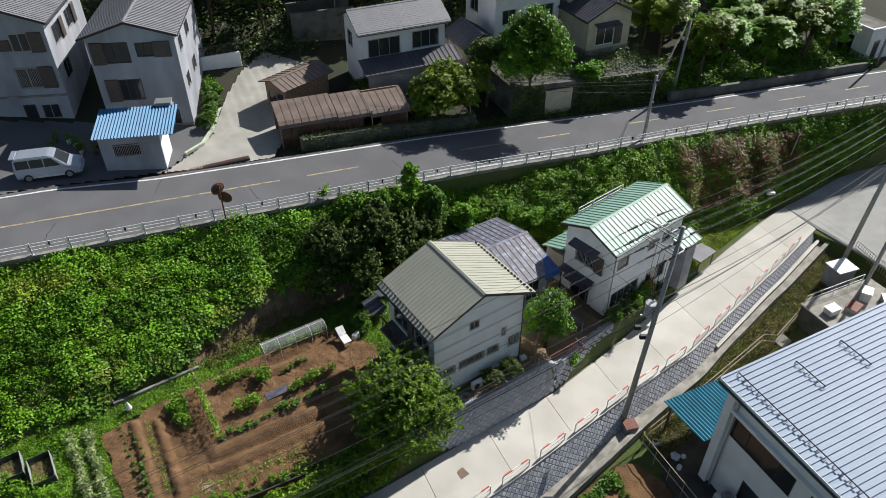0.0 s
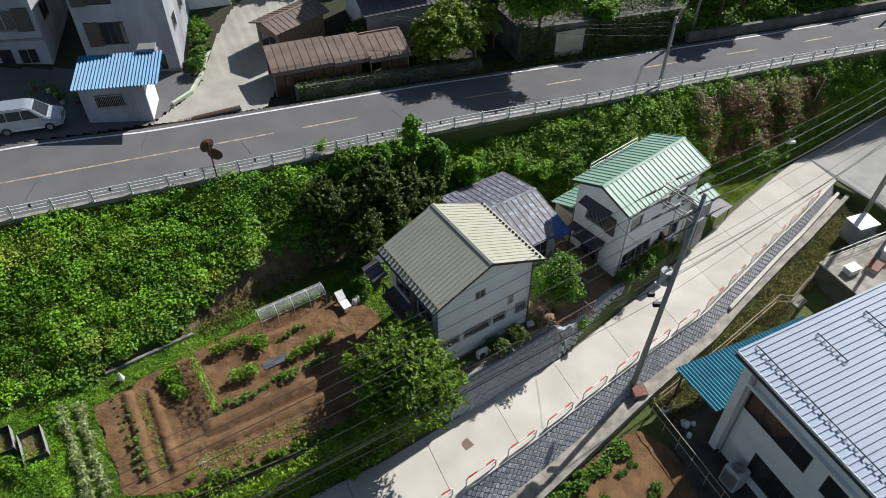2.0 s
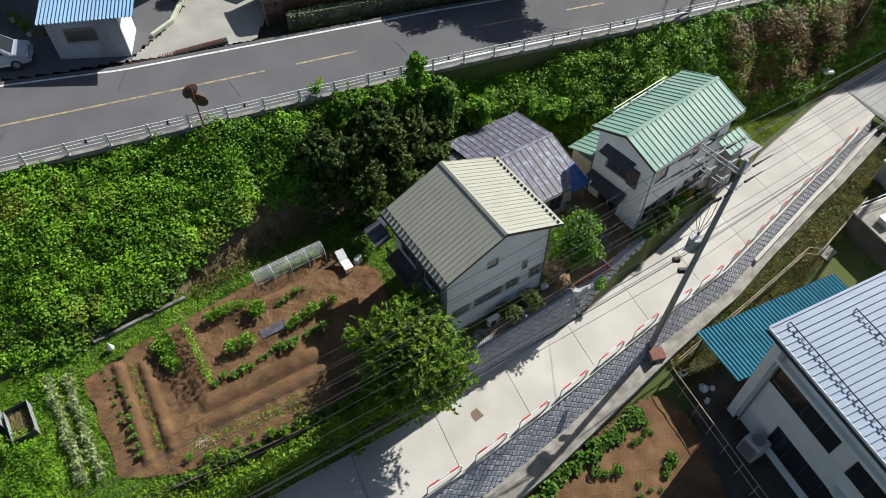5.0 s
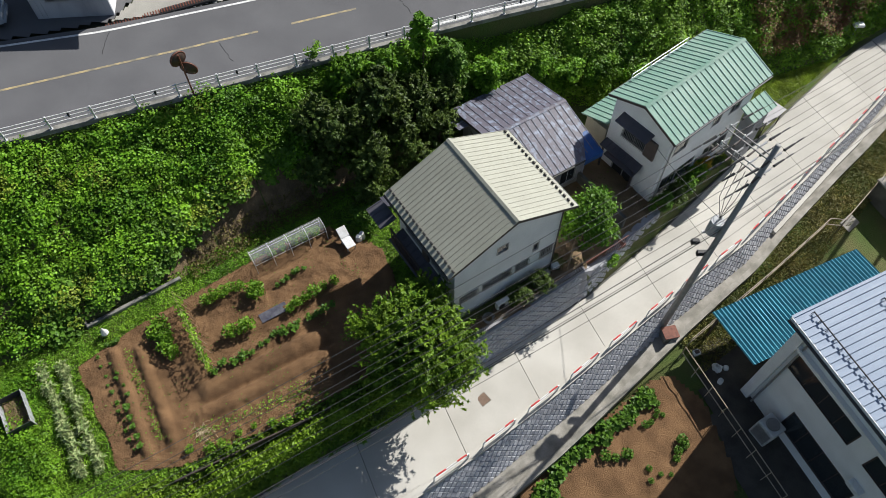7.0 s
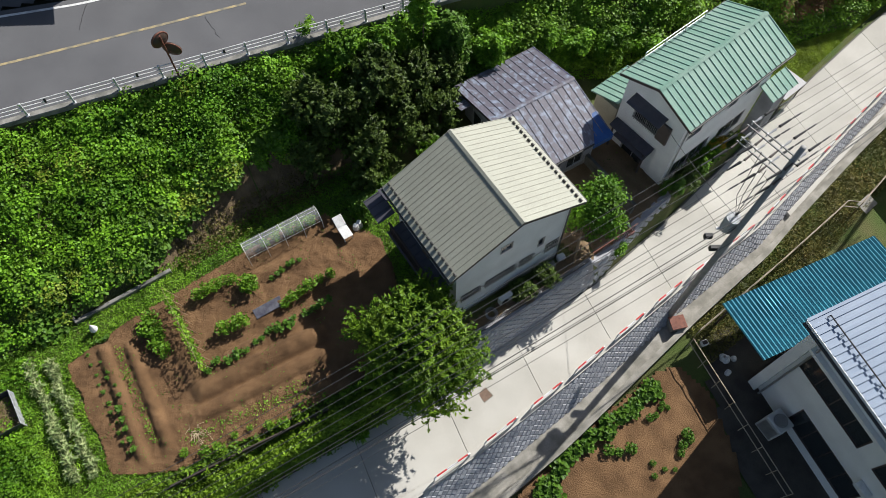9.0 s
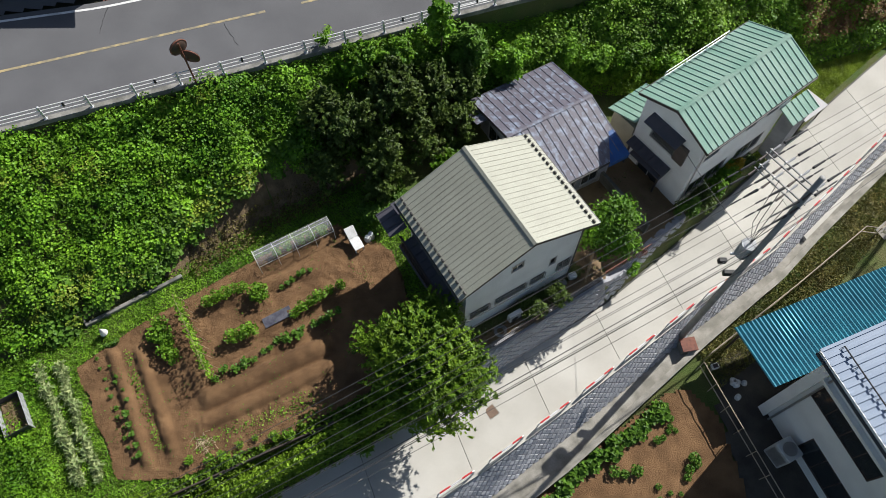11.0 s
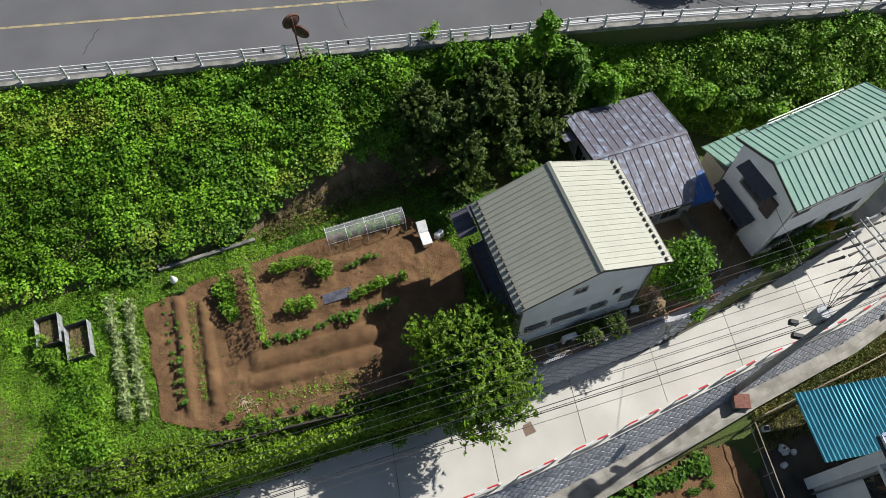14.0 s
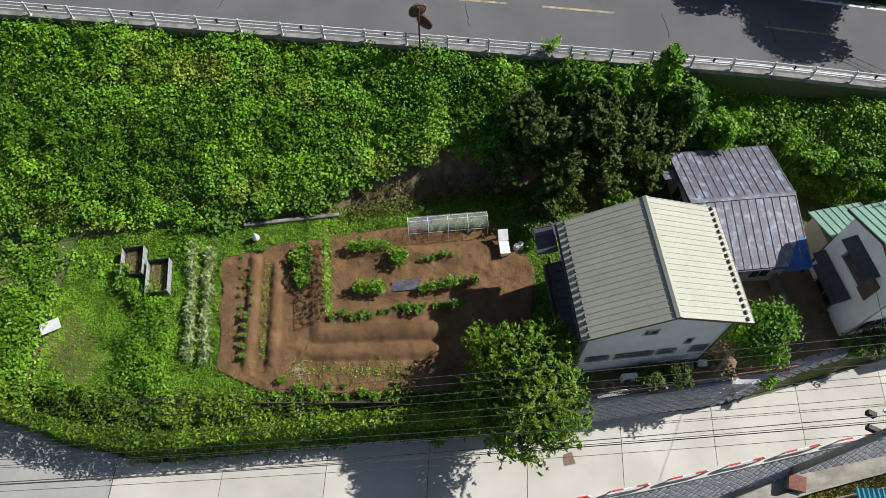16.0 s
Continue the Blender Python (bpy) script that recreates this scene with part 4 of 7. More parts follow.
stuff("russet_weeds", R, p, 0.11, LEAF_RUSSET, "reddish brown weeds among the green", "weeds", 0.85, 1.3, s)
a, b = region(R, -46, 47, lambda v: rail_b(v) - 1.1, lambda v: rail_b(v) - 0.42, 620)
k = ~((a > 3.2) & (a < 9.5))
p, s = clumps(R, a[k], b[k], 0.22, 0.45, 46, 1.1, -0.25)
stuff("fence_weeds", R, p, 0.1, LEAF_KUDZU, "tall weeds along the kerb under the fence", "weeds", 0.55, 1.8, s)
# hedge that hangs down to the lane, and rough weeds at the plot's far end
a, b = region(R, -40, -8.5, lambda v: left_b(v) + 0.1, lambda v: front_b(v) - 0.05, 900)
p, s = clumps(R, a, b, 0.3, 0.58, 60, 0.95, 0.0)
n = 22000
a = R.uniform(-40, -7.5, n)
b = np.array([left_b(v) for v in a]) + R.uniform(0.0, 0.75, n)
foot = np.array([lane_z(xy(u, w)[0]) for u, w in zip(a, b)])
crest = 0.35 + 0.4 * np.array([noise.noise(Vector((u * 0.9, 3.0, 1.0))) for u in a])
q = world_pts(a, b, foot + 0.2 + (crest - foot) * R.random(n) ** 0.7)
p, s = np.concatenate([p, q]), np.concatenate([s, np.tile((0.0, -0.5, 0.2), (n, 1))])
stuff("hedge", R, p, 0.09, LEAF_SPRAY, "overgrown green hedge along the lane", "hedge", 0.45, 2.0, s)
a, b = region(R, -34, -24.6, lambda v: front_b(v) + 0.3, lambda v: toe_b(v) - 1.0, 230)
k = ~((a > -31.4) & (a < -26.5) & (b > -17.4) & (b < -11.6))
p, s = clumps(R, a[k], b[k], 0.3, 0.7, 55, 0.6)
stuff("weeds", R, p, 0.11, LEAF_KUDZU, "lush weeds at the end of the plot", "weeds", 0.5, 1.3, s)
a, b = region(R, -44, -31.6, lambda v: front_b(v) - 0.2, lambda v: toe_b(v), 330)
p, s = clumps(R, a, b, 0.4, 0.9, 60, 0.8)
stuff("weeds", R, p, 0.13, LEAF_MID, "tall weeds beyond the plot", "weeds", 0.5, 1.3, s)
a, b = region(R, -26.6, -24.9, lambda v: -17.4, lambda v: -13.2, 80)
p, s = clumps(R, a, b, 0.3, 0.55, 55, 1.2, 0.0)
stuff("weeds", R, p, 0.1, LEAF_MID, "strip of tall weeds", "weeds", 0.5, 1.3, s)


# ---- garden plot: soil with ridges ----
GU, GV = Vector((0.864, 0.503)), Vector((-0.503, 0.864))
PLOT = [(-19.3, 25.1), (-17.1, 27.2), (-13.0, 30.3), (-9.5, 32.8), (-7.6, 33.6), (-4.4, 32.2), (-3.2, 29.2), (-3.3, 25.6), (-8.0, 22.7), (-13.2, 20.2), (-15.9, 20.0)]


def inside(x, y, poly):
    c = False
    for (x0, y0), (x1, y1) in zip(poly, poly[1:] + poly[:1]):
        if (y0 > y) != (y1 > y) and x < (x1 - x0) * (y - y0) / (y1 - y0) + x0:
            c = not c
    return c


def ridge(x, y, x0, y0, x1, y1, w, h):
    d = Vector((x1 - x0, y1 - y0))
    t = ((x - x0) * d.x + (y - y0) * d.y) / d.length_squared
    if t < -0.02 or t > 1.02:
        return 0.0
    e = abs((x - x0) * d.y - (y - y0) * d.x) / d.length
    edge = min(1.0, (t + 0.02) * 12, (1.02 - t) * 12)
    return h * edge * max(0.0, 1 - (e / w) ** 2)


RIDGES = [(-12.9, 23.7, -7.0, 27.0, 0.55, 0.38), (-12.9, 22.5, -6.4, 26.1, 0.45, 0.26), (-12.4, 24.9, -6.4, 28.9, 0.4, 0.16), (-12.0, 26.7, -6.4, 30.3, 0.45, 0.18),
          (-13.8, 28.5, -8.3, 31.0, 0.45, 0.16), (-11.2, 31.0, -7.6, 33.3, 0.5, 0.18), (-17.9, 26.2, -14.6, 20.6, 0.34, 0.22), (-16.6, 26.4, -13.6, 21.2, 0.34, 0.22), (-15.4, 28.2, -12.7, 24.2, 0.5, 0.14)]


def soil_z(x, y):
    z = 0.0 + 0.05 * noise.noise(Vector((x * 1.7, y * 1.7, 0))) + 0.045 * noise.noise(Vector((x * 5, y * 5, 3))) + 0.03 * noise.noise(Vector((x * 11, y * 11, 6)))
    return z + max(ridge(x, y, *r) for r in RIDGES)


step, idx, v, f = 0.09, {}, [], []
nx, ny = int(17 / step), int(14.5 / step)
for i in range(nx):
    for j in range(ny):
        x, y = -19.6 + i * step, 19.6 + j * step
        wob = 0.25 * noise.noise(Vector((x, y, 7)))
        if inside(x + step / 2 + wob, y + step / 2 + wob, PLOT):
            q = []
            for di, dj in ((0, 0), (1, 0), (1, 1), (0, 1)):
                k = (i + di, j + dj)
                if k not in idx:
                    idx[k] = len(v)
                    px, py = x + di * step, y + dj * step
                    v.append((px, py, soil_z(px, py)))
                q.append(idx[k])
            f.append(q)
soil = link("soil_bed", v, f, SOIL, smooth=True)
tagged(soil, "brown tilled garden soil with raised ridges", "soil", kind="structure")

# grass round the plot
def grass(name, n, a0, a1, f0, f1, size, h, label, keep=None, material=None):
    a, b = region(R, a0, a1, f0, f1, n)
    w = world_pts(a, b, ghs(a, b) + R.random(n) * h + 0.02)
    if keep:
        w = w[[keep(x, y) for x, y, _ in w]]
    return stuff(name, R, w, size, material or LEAF_GRASS, label, "grass", 0.28, 5.0)


LEAF_STRAW = leaf_mat("straw_weeds", (0.075, 0.12, 0.02), (0.26, 0.21, 0.07))
off_soil = lambda x, y: not inside(x, y, PLOT)
grass("grass", 125000, -27, -3, front_b, toe_b, 0.036, 0.17, "short green grass round the garden beds", lambda x, y: off_soil(x, y) and ab(x, y)[0] < -4.5)
grass("grass", 36000, -31, -25.5, front_b, toe_b, 0.034, 0.1, "short lawn at the plot's end")
grass("grass", 34000, 16, 33, front_b, toe_b, 0.036, 0.13, "mown yellow-green grass beside the lane", None, LEAF_LIME)
grass("grass", 22000, 8, 34, lambda v: right_b(v) - 4.2, lambda v: right_b(v) - chan(v) - 0.05, 0.045, 0.25, "dry weeds along the channel", None, LEAF_STRAW)
grass("grass", 9000, 33, 52, lambda v: toe_b(v) - 0.1, lambda v: toe_b(v) + 1.2, 0.04, 0.2, "grass on the verge of the side road", None, LEAF_LIME)
grass("grass", 4200, -6, 17, lambda v: front_b(v) + 0.2, toe_b, 0.04, 0.12, "sparse grass between the houses", None, LEAF_DARK)


# ---- trees and shrubs ----
def tree(name, label, x, y, z, h, rx, rz, n, size, material, seed=1, trunk=0.16, limbs=9, cz=None, per=45, category="tree", droop=0.0, up=0.4, long=1.8, spray=0.0):
    """Trunk, forked limbs, and a crown of leaf clumps set on shells round the limb ends."""
    rng = np.random.default_rng(seed)
    t = empty(name, pose(x, y, z), label, category)
    cz = cz if cz is not None else h - rz
    bm = bmesh.new()
    top = Vector((rng.uniform(-0.2, 0.2), rng.uniform(-0.2, 0.2), cz))
    tube(bm, [(0, 0, -0.3), (top.x * 0.3, top.y * 0.3, cz * 0.5), top], trunk, 8, trunk * 0.6)
    part("trunk", bm, BARK, t)
    m = max(8, n // per)
    d = rng.normal(size=(m, 3))
    d /= np.linalg.norm(d, axis=1, keepdims=True)
    d[:, 2] = np.where(d[:, 2] < -0.55, -d[:, 2], d[:, 2])
    rad = rng.uniform(0.35, 1.12, m) ** 0.7 * (0.9 + 0.15 * np.sin(4.3 * d[:, 0] + 2.1 * seed) * np.cos(3.7 * d[:, 1] - seed))
    c = d * rad[:, None] * np.array((rx, rx, rz)) * 0.86
    c += 0.22 * rx * np.stack([np.sin(3.1 * d[:, 1] + seed), np.cos(2.7 * d[:, 2] + seed), np.sin(2.9 * d[:, 0])], 1) * 0.6
    c[:, 2] += cz
    for i in range(limbs):
        e = Vector(c[i % m]) * 0.92
        s = top * rng.uniform(0.45, 1.0)
        mid = s.lerp(e, 0.5) + Vector((0, 0, 0.15 * h * rng.uniform(0, 0.5)))
        bm = bmesh.new()
        tube(bm, [s, mid, e], trunk * 0.42, 5, 0.012)
        part("limb", bm, BARK, t)
    cr = rng.uniform(0.3, 0.62, m) * (rx / 2.6) ** 0.5
    q = rng.normal(size=(m, per, 3))
    q /= np.linalg.norm(q, axis=2, keepdims=True)
    q *= rng.random((m, per, 1)) ** 0.45
    pts = c[:, None] + q * cr[:, None, None] * np.array((1.15, 1.15, 0.8))
    pts[:, :, 2] -= droop * np.linalg.norm(q[:, :, :2], axis=2) * cr[:, None] * 2
    if spray:
        # leafy shoots that point up and out of the crown
        u = d * 0.8 + rng.normal(size=(m, 3)) * 0.45 + np.array((0, 0, 0.35))
        u /= np.linalg.norm(u, axis=1, keepdims=True)
        k = rng.random((m, per, 1))
        run = spray * rng.uniform(0.5, 1.25, (m, 1, 1))
        pts = c[:, None] + u[:, None] * (k - 0.55) * run + q * (0.15 - 0.08 * k)
        pts[:, :, 2] -= droop * (k[:, :, 0] ** 2) * run[:, :, 0]
    pts = pts.reshape(-1, 3)
    leaf_mesh("crown", pts, size, material, t, up, "", rng, long, 0.5 * np.repeat(d, per, 0))
    return t


tree("tree", "large feathery leafy tree beside the garden", -2.4, 25.6, -0.4, 5.6, 3.45, 2.6, 34000, 0.085, LEAF_SPRAY, 3, 0.17, 14, 2.75, 26, long=2.8, droop=0.1, spray=1.5)
tree("tree", "dense green tree beside the white house", 6.8, 33.1, -1.0, 4.6, 1.75, 1.75, 9000, 0.1, LEAF_MID, 5, 0.12, 9, 2.7, 45)
for i, (a, b, h, r, n, m) in enumerate(((-6.6, -4.2, 4.6, 1.7, 5200, LEAF_DARK), (-3.9, -3.3, 4.8, 1.9, 6200, LEAF_DARK), (-5.4, -5.8, 4.2, 1.6, 5000, LEAF_DARK), (-1.6, -3.4, 4.4, 1.8, 5600, LEAF_DARK), (-8.2, -5.2, 3.6, 1.25, 3200, LEAF_DARK), (-2.8, -1.9, 3.2, 1.5, 4200, LEAF_MID), (-4.8, -1.6, 2.8, 1.4, 3600, LEAF_MID), (0.4, -2.9, 3.4, 1.35, 3600, LEAF_DARK), (-7.5, -3.4, 3.8, 1.5, 4200, LEAF_DARK), (-3.1, -5.2, 4.0, 1.6, 4200, LEAF_DARK), (-0.6, -4.7, 3.2, 1.4, 3600, LEAF_DARK), (-5.9, -7.2, 2.6, 1.1, 2600, LEAF_DARK), (-1.9, -6.6, 1.8, 1.0, 2200, LEAF_MID))):
    x, y = xy(a, b)
    tree("shrub", "dark evergreen shrub at the foot of the bank", x, y, gh(a, b), h, r, h * 0.45, n, 0.11, m, 20 + i, 0.08, 6, h * 0.55, 24, "shrub", long=2.1, spray=0.75)
x, y = xy(-0.2, -1.3)
tree("shrub", "tall light green sapling beside the road fence", x, y, gh(-0.2, -1.3), 4.4, 0.75, 1.8, 2400, 0.12, LEAF_KUDZU, 41, 0.06, 6, 2.6, 60, "shrub", long=2.2)
x, y = xy(1.3, -1.9)
tree("shrub", "feathery light green bush below the road fence", x, y, gh(1.3, -1.9), 3.4, 1.15, 1.5, 4200, 0.12, LEAF_VEG, 42, 0.06, 6, 1.9, 65, "shrub", long=2.4, droop=0.3)
x, y = xy(3.6, -2.4)
tree("shrub", "bright green bush against the road wall", x, y, gh(3.6, -2.4), 2.7, 1.3, 1.2, 3800, 0.12, LEAF_KUDZU, 43, 0.06, 6, 1.5, 65, "shrub")
x, y = xy(-6.2, 0.1)
tree("shrub", "wispy yellow-green plant on the kerb", x, y, road_z(x), 1.0, 0.55, 0.45, 420, 0.07, LEAF_GRASS, 44, 0.02, 5, 0.55, 30, "shrub", long=3.0)
for i, (a, b, h, r, n) in enumerate(((9.0, -3.1, 1.8, 1.3, 2600), (11.0, -3.7, 2.0, 1.4, 3000), (13.2, -4.6, 2.0, 1.4, 3000), (15.5, -5.0, 1.8, 1.3, 2600), (7.2, -2.2, 1.6, 1.1, 2200), (18.5, -4.4, 1.5, 1.2, 2200))):
    x, y = xy(a, b)
    tree("shrub", "leafy shrub on the bank behind the green house", x, y, gh(a, b), h, r, h * 0.5, n, 0.11, LEAF_MID if i % 2 else LEAF_KUDZU, 50 + i, 0.05, 5, h * 0.5, 60, "shrub")
for i, (x, y, h, r, n, m) in enumerate(((12.7, 37.0, 1.5, 0.8, 1700, LEAF_DARK), (13.7, 37.9, 1.5, 0.75, 1500, LEAF_MID), (14.6, 38.9, 1.9, 0.8, 1700, LEAF_MID), (11.9, 36.2, 1.2, 0.75, 1500, LEAF_VEG), (16.0, 40.1, 1.2, 0.6, 1100, LEAF_DARK), (2.9, 29.2, 1.1, 0.75, 1500, LEAF_DARK), (4.1, 29.9, 1.2, 0.7, 1300, LEAF_DARK), (-5.3, 33.9, 1.4, 0.9, 1900, LEAF_VEG), (-4.4, 34.9, 1.1, 0.8, 1500, LEAF_VEG), (-4.2, 23.6, 1.2, 0.9, 1900, LEAF_DARK), (-5.4, 22.6, 0.9, 0.8, 1300, LEAF_MID), (8.6, 32.6, 0.8, 0.5, 900, LEAF_KUDZU))):
    tree("shrub", "rounded garden shrub beside the house", x, y, gh(*ab(x, y)), h, r, h * 0.5, n, 0.085, m, 60 + i, 0.04, 5, h * 0.55, 55, "shrub")
x, y = 15.0, 39.2
tree("shrub", "yellow-orange flowering shrub by the green house", x, y, gh(*ab(x, y)), 2.2, 0.5, 0.7, 900, 0.09, leaf_mat("orange_leaves", (0.3, 0.16, 0.01), (0.35, 0.28, 0.03)), 80, 0.04, 5, 1.5, 50, "shrub")

# trees across the road
FAR = ((6.3, 8.3, 5.7, 3.0, 12000, LEAF_TREE, "tree", "drooping light green tree beside the carport", 0.5), (9.3, 8.4, 5.2, 1.9, 5000, LEAF_TREE, "tree", "light green tree beside the carport", 0.4), (14.3, 7.0, 9.4, 3.5, 16000, LEAF_MID, "tree", "dense broad-leaved tree beside the road", 0.0), (11.6, 9.6, 6.6, 1.8, 4500, LEAF_DARK, "tree", "dark broad-leaved tree beside the road", 0.0), (20.4, 7.2, 4.4, 1.5, 3000, LEAF_KUDZU, "tree", "small yellow-green tree on the retaining wall", 0.1), (0.6, 12.2, 3.0, 1.0, 1500, LEAF_DARK, "shrub", "dark shrub behind the carport", 0.0))
for i, (a, b, h, r, n, m, nm, lb, dr) in enumerate(FAR):
    x, y = xy(a, b)
    tree(nm, lb, x, y, gh(a, b) - 0.2, h, r, r * 0.85, n, 0.15, m, 90 + i, 0.15, 9, None, 45, droop=dr, long=2.2)
for i in range(30):
    a = 27.5 + 4.6 * (i % 6) + R.uniform(-1.2, 1.2)
    b = far_b(a) + 3.6 + 4.0 * (i // 6) + R.uniform(-0.8, 0.8)
    if i % 6 < 1 and i // 6 < 3:
        continue
    x, y = xy(a, b)
    h = R.uniform(5.5, 8.0)
    tree("tree", "tall leafy woodland tree on the hillside", x, y, gh(a, b) - 0.3, h, R.uniform(2.2, 3.0), h * 0.36, 5200, 0.2, (LEAF_OLIVE, LEAF_TREE, LEAF_KUDZU)[i % 3], 120 + i, 0.16, 6, None, 60, up=0.9)
for i in range(16):
    a, b = -14 + 5.2 * (i % 8) + R.uniform(-1, 1), 25 + 5.5 * (i // 8) + R.uniform(-1, 1)
    x, y = xy(a, b)
    tree("tree", "dark woodland tree behind the houses", x, y, gh(a, b) - 0.3, R.uniform(5, 8), 2.8, 2.6, 3000, 0.24, LEAF_DARK, 160 + i, 0.16, 5, None, 55)
for i, (x, y, r) in enumerate(((-18.6, 50.9, 0.75), (-18.9, 52.4, 0.8), (-19.2, 54.0, 0.85), (-19.6, 55.8, 1.0), (-20.4, 57.2, 0.9))):
    tree("shrub", "clipped round shrub beside the driveway", x, y, 5.6, r * 1.8, r, r * 0.85, 1500, 0.1, LEAF_VEG if i < 3 else LEAF_MID, 200 + i, 0.05, 4, r, 55, "shrub")

a, b = region(R, -20, 28, lambda v: 21.0, lambda v: 46.0, 26000)
k = ~((a < -10) & (b < 27)) & ~((a > 0) & (a < 23) & (b < 22))
a, b = a[k], b[k]
stuff("hill_undergrowth", R, world_pts(a, b, ghs(a, b) + R.random(len(a)) * 1.3), 0.22, LEAF_DARK, "dark undergrowth on the wooded hill", "undergrowth")
a, b = region(R, -24, -9, lambda v: toe_b(v) - 0.1, lambda v: toe_b(v) + 2.4, 420)
k = off_edging(a, b) & off_bare(a, b)
a, b = a[k], b[k]
p, s = clumps(R, a, b, 0.3, 0.6, 40, 0.7)
stuff("broad_creepers", R, p, 0.2, LEAF_VEG, "broad-leaved creepers low on the bank", "creepers", 0.6, 1.1, s)
a, b = region(R, -16.5, -8.5, lambda v: toe_b(v) - 1.1, lambda v: toe_b(v) + 0.5, 3600)
stuff("dry_weeds", R, world_pts(a, b, ghs(a, b) + R.random(len(a)) ** 2 * 0.35), 0.09, leaf_mat("dry_leaves", (0.09, 0.06, 0.025), (0.16, 0.15, 0.04)), "dry brown weeds at the foot of the bank", "weeds")

# ---- fence along the road ----
fence = tagged(empty("road_fence", Matrix.Identity(4)), "galvanised steel fence of posts and three rails", "fence")
n_posts = 46
post_me = None
spots = []
for k in range(-14, n_posts):
    a = -22.4 + 2.16 * k + (0 if k < 12 else 0)
    x, y = xy(a, rail_b(a) - 0.14)
    spots.append((x, y, road_z(x) + 0.13))
for i, (x, y, z) in enumerate(spots):
    if post_me is None:
        bm = boxes((-0.045, 0.045, -0.055, 0.055, 0.0, 0.86), bev=0.012)
        box(bm, -0.09, 0.09, -0.09, 0.09, 0.0, 0.02)
        ob = part("post", bm, STEEL, fence)
        post_me = ob.data
    else:
        ob = new("post", post_me)
        ob.parent = fence
    ob.matrix_world = pose(x, y, z, 0, 0, ROT)
    if i + 1 < len(spots):
        q = spots[i + 1]
        for h in (0.34, 0.58, 0.8):
            bm = bmesh.new()
            tube(bm, [(x, y, z + h), (q[0], q[1], q[2] + h)], 0.026, 6)
            part("rail", bm, WHITE_STEEL, fence)
        if i % 2:
            m = ((x + q[0]) / 2, (y + q[1]) / 2, (z + q[2]) / 2)
            part("reflector", boxes((m[0] - 0.05, m[0] + 0.05, m[1] - 0.05, m[1] + 0.05, m[2] + 0.5, m[2] + 0.74), bev=0.015), BLACK, fence, "black reflector bracket")

# convex mirrors on a red pole
MIRROR_BACK = mat("mirror_back", (0.06, 0.045, 0.04), (0.1, 0.055, 0.035), 0.6, 3, 20, 0.1)
mx, my = xy(-13.05, -0.26)
mirror = empty("traffic_mirror", pose(mx, my, road_z(mx) + 0.12, 0, 0, ROT), "two round convex mirrors on a rusty red pole", "mirror")
part("pole", tube(bmesh.new(), [(0, 0, -0.2), (0, 0, 2.75)], 0.045, 8), RUST, mirror)
for h, dx, rz in ((2.35, -0.02, 25), (1.6, 0.2, -30)):
    bm = bmesh.new()
    r = 0.43
    prof = [(0.0, 0.0), (r * 0.6, 0.02), (r, 0.1), (r + 0.02, 0.13), (r + 0.02, 0.2)]
    rings = [[bm.verts.new((q[0] * math.cos(t * math.pi / 10), q[1], q[0] * math.sin(t * math.pi / 10))) for t in range(20)] for q in prof[1:]]
    c = bm.verts.new((0, 0, 0))
    for t in range(20):
        bm.faces.new((c, rings[0][t], rings[0][(t + 1) % 20]))
        for u, w in zip(rings, rings[1:]):
            bm.faces.new((u[t], w[t], w[(t + 1) % 20], u[(t + 1) % 20]))
    back = part("mirror_back", bm, MIRROR_BACK, mirror, "dark weathered mirror back", True)
    rim = bmesh.new()
    tube(rim, [((r + 0.01) * math.cos(t * math.pi / 12), 0.12, (r + 0.01) * math.sin(t * math.pi / 12)) for t in range(25)], 0.035, 6)
    part("rim", rim, RUST, back, "rusty orange rim")
    back.matrix_local = pose(dx, 0.06, h, 8, 0, rz)
    bm = bmesh.new()
    c = bm.verts.new((0, 0.2, 0))
    ring = [bm.verts.new((r * math.cos(t * math.pi / 10), 0.14, r * math.sin(t * math.pi / 10))) for t in range(20)]
    for t in range(20):
        bm.faces.new((c, ring[(t + 1) % 20], ring[t]))
    face = part("mirror_face", bm, mat("mirror_silver", (0.8, 0.8, 0.8), (0.8, 0.8, 0.8), 0.05, bump=0, metal=1.0), back, "silver convex face", True)
    bm = bmesh.new()
    tube(bm, [(dx, 0.1, h), (0, 0, h - 0.05)], 0.025, 5)
    part("bracket", bm, RUST, mirror)

# ---- walls beside the lane ----
STONE_BACK = mat("mortar_grey", (0.34, 0.34, 0.36), (0.26, 0.26, 0.28), 0.9, 2, 25, 0.2)


def diamond_mesh(size, proud):
    bm = bmesh.new()
    s, t = size, size * 0.8
    lo = [bm.verts.new(p) for p in ((-s, 0.03, 0), (0, 0.03, -s), (s, 0.03, 0), (0, 0.03, s))]
    hi = [bm.verts.new(p) for p in ((-t, -proud, 0), (0, -proud, -t), (t, -proud, 0), (0, -proud, t))]
    bm.faces.new(hi)
    for i in range(4):
        j = (i + 1) % 4
        bm.faces.new((lo[i], lo[j], hi[j], hi[i]))
    bmesh.ops.recalc_face_normals(bm, faces=bm.faces)
    me = bpy.data.meshes.new("stone")
    bm.to_mesh(me)
    bm.free()
    me.materials.append(STONE)
    return me


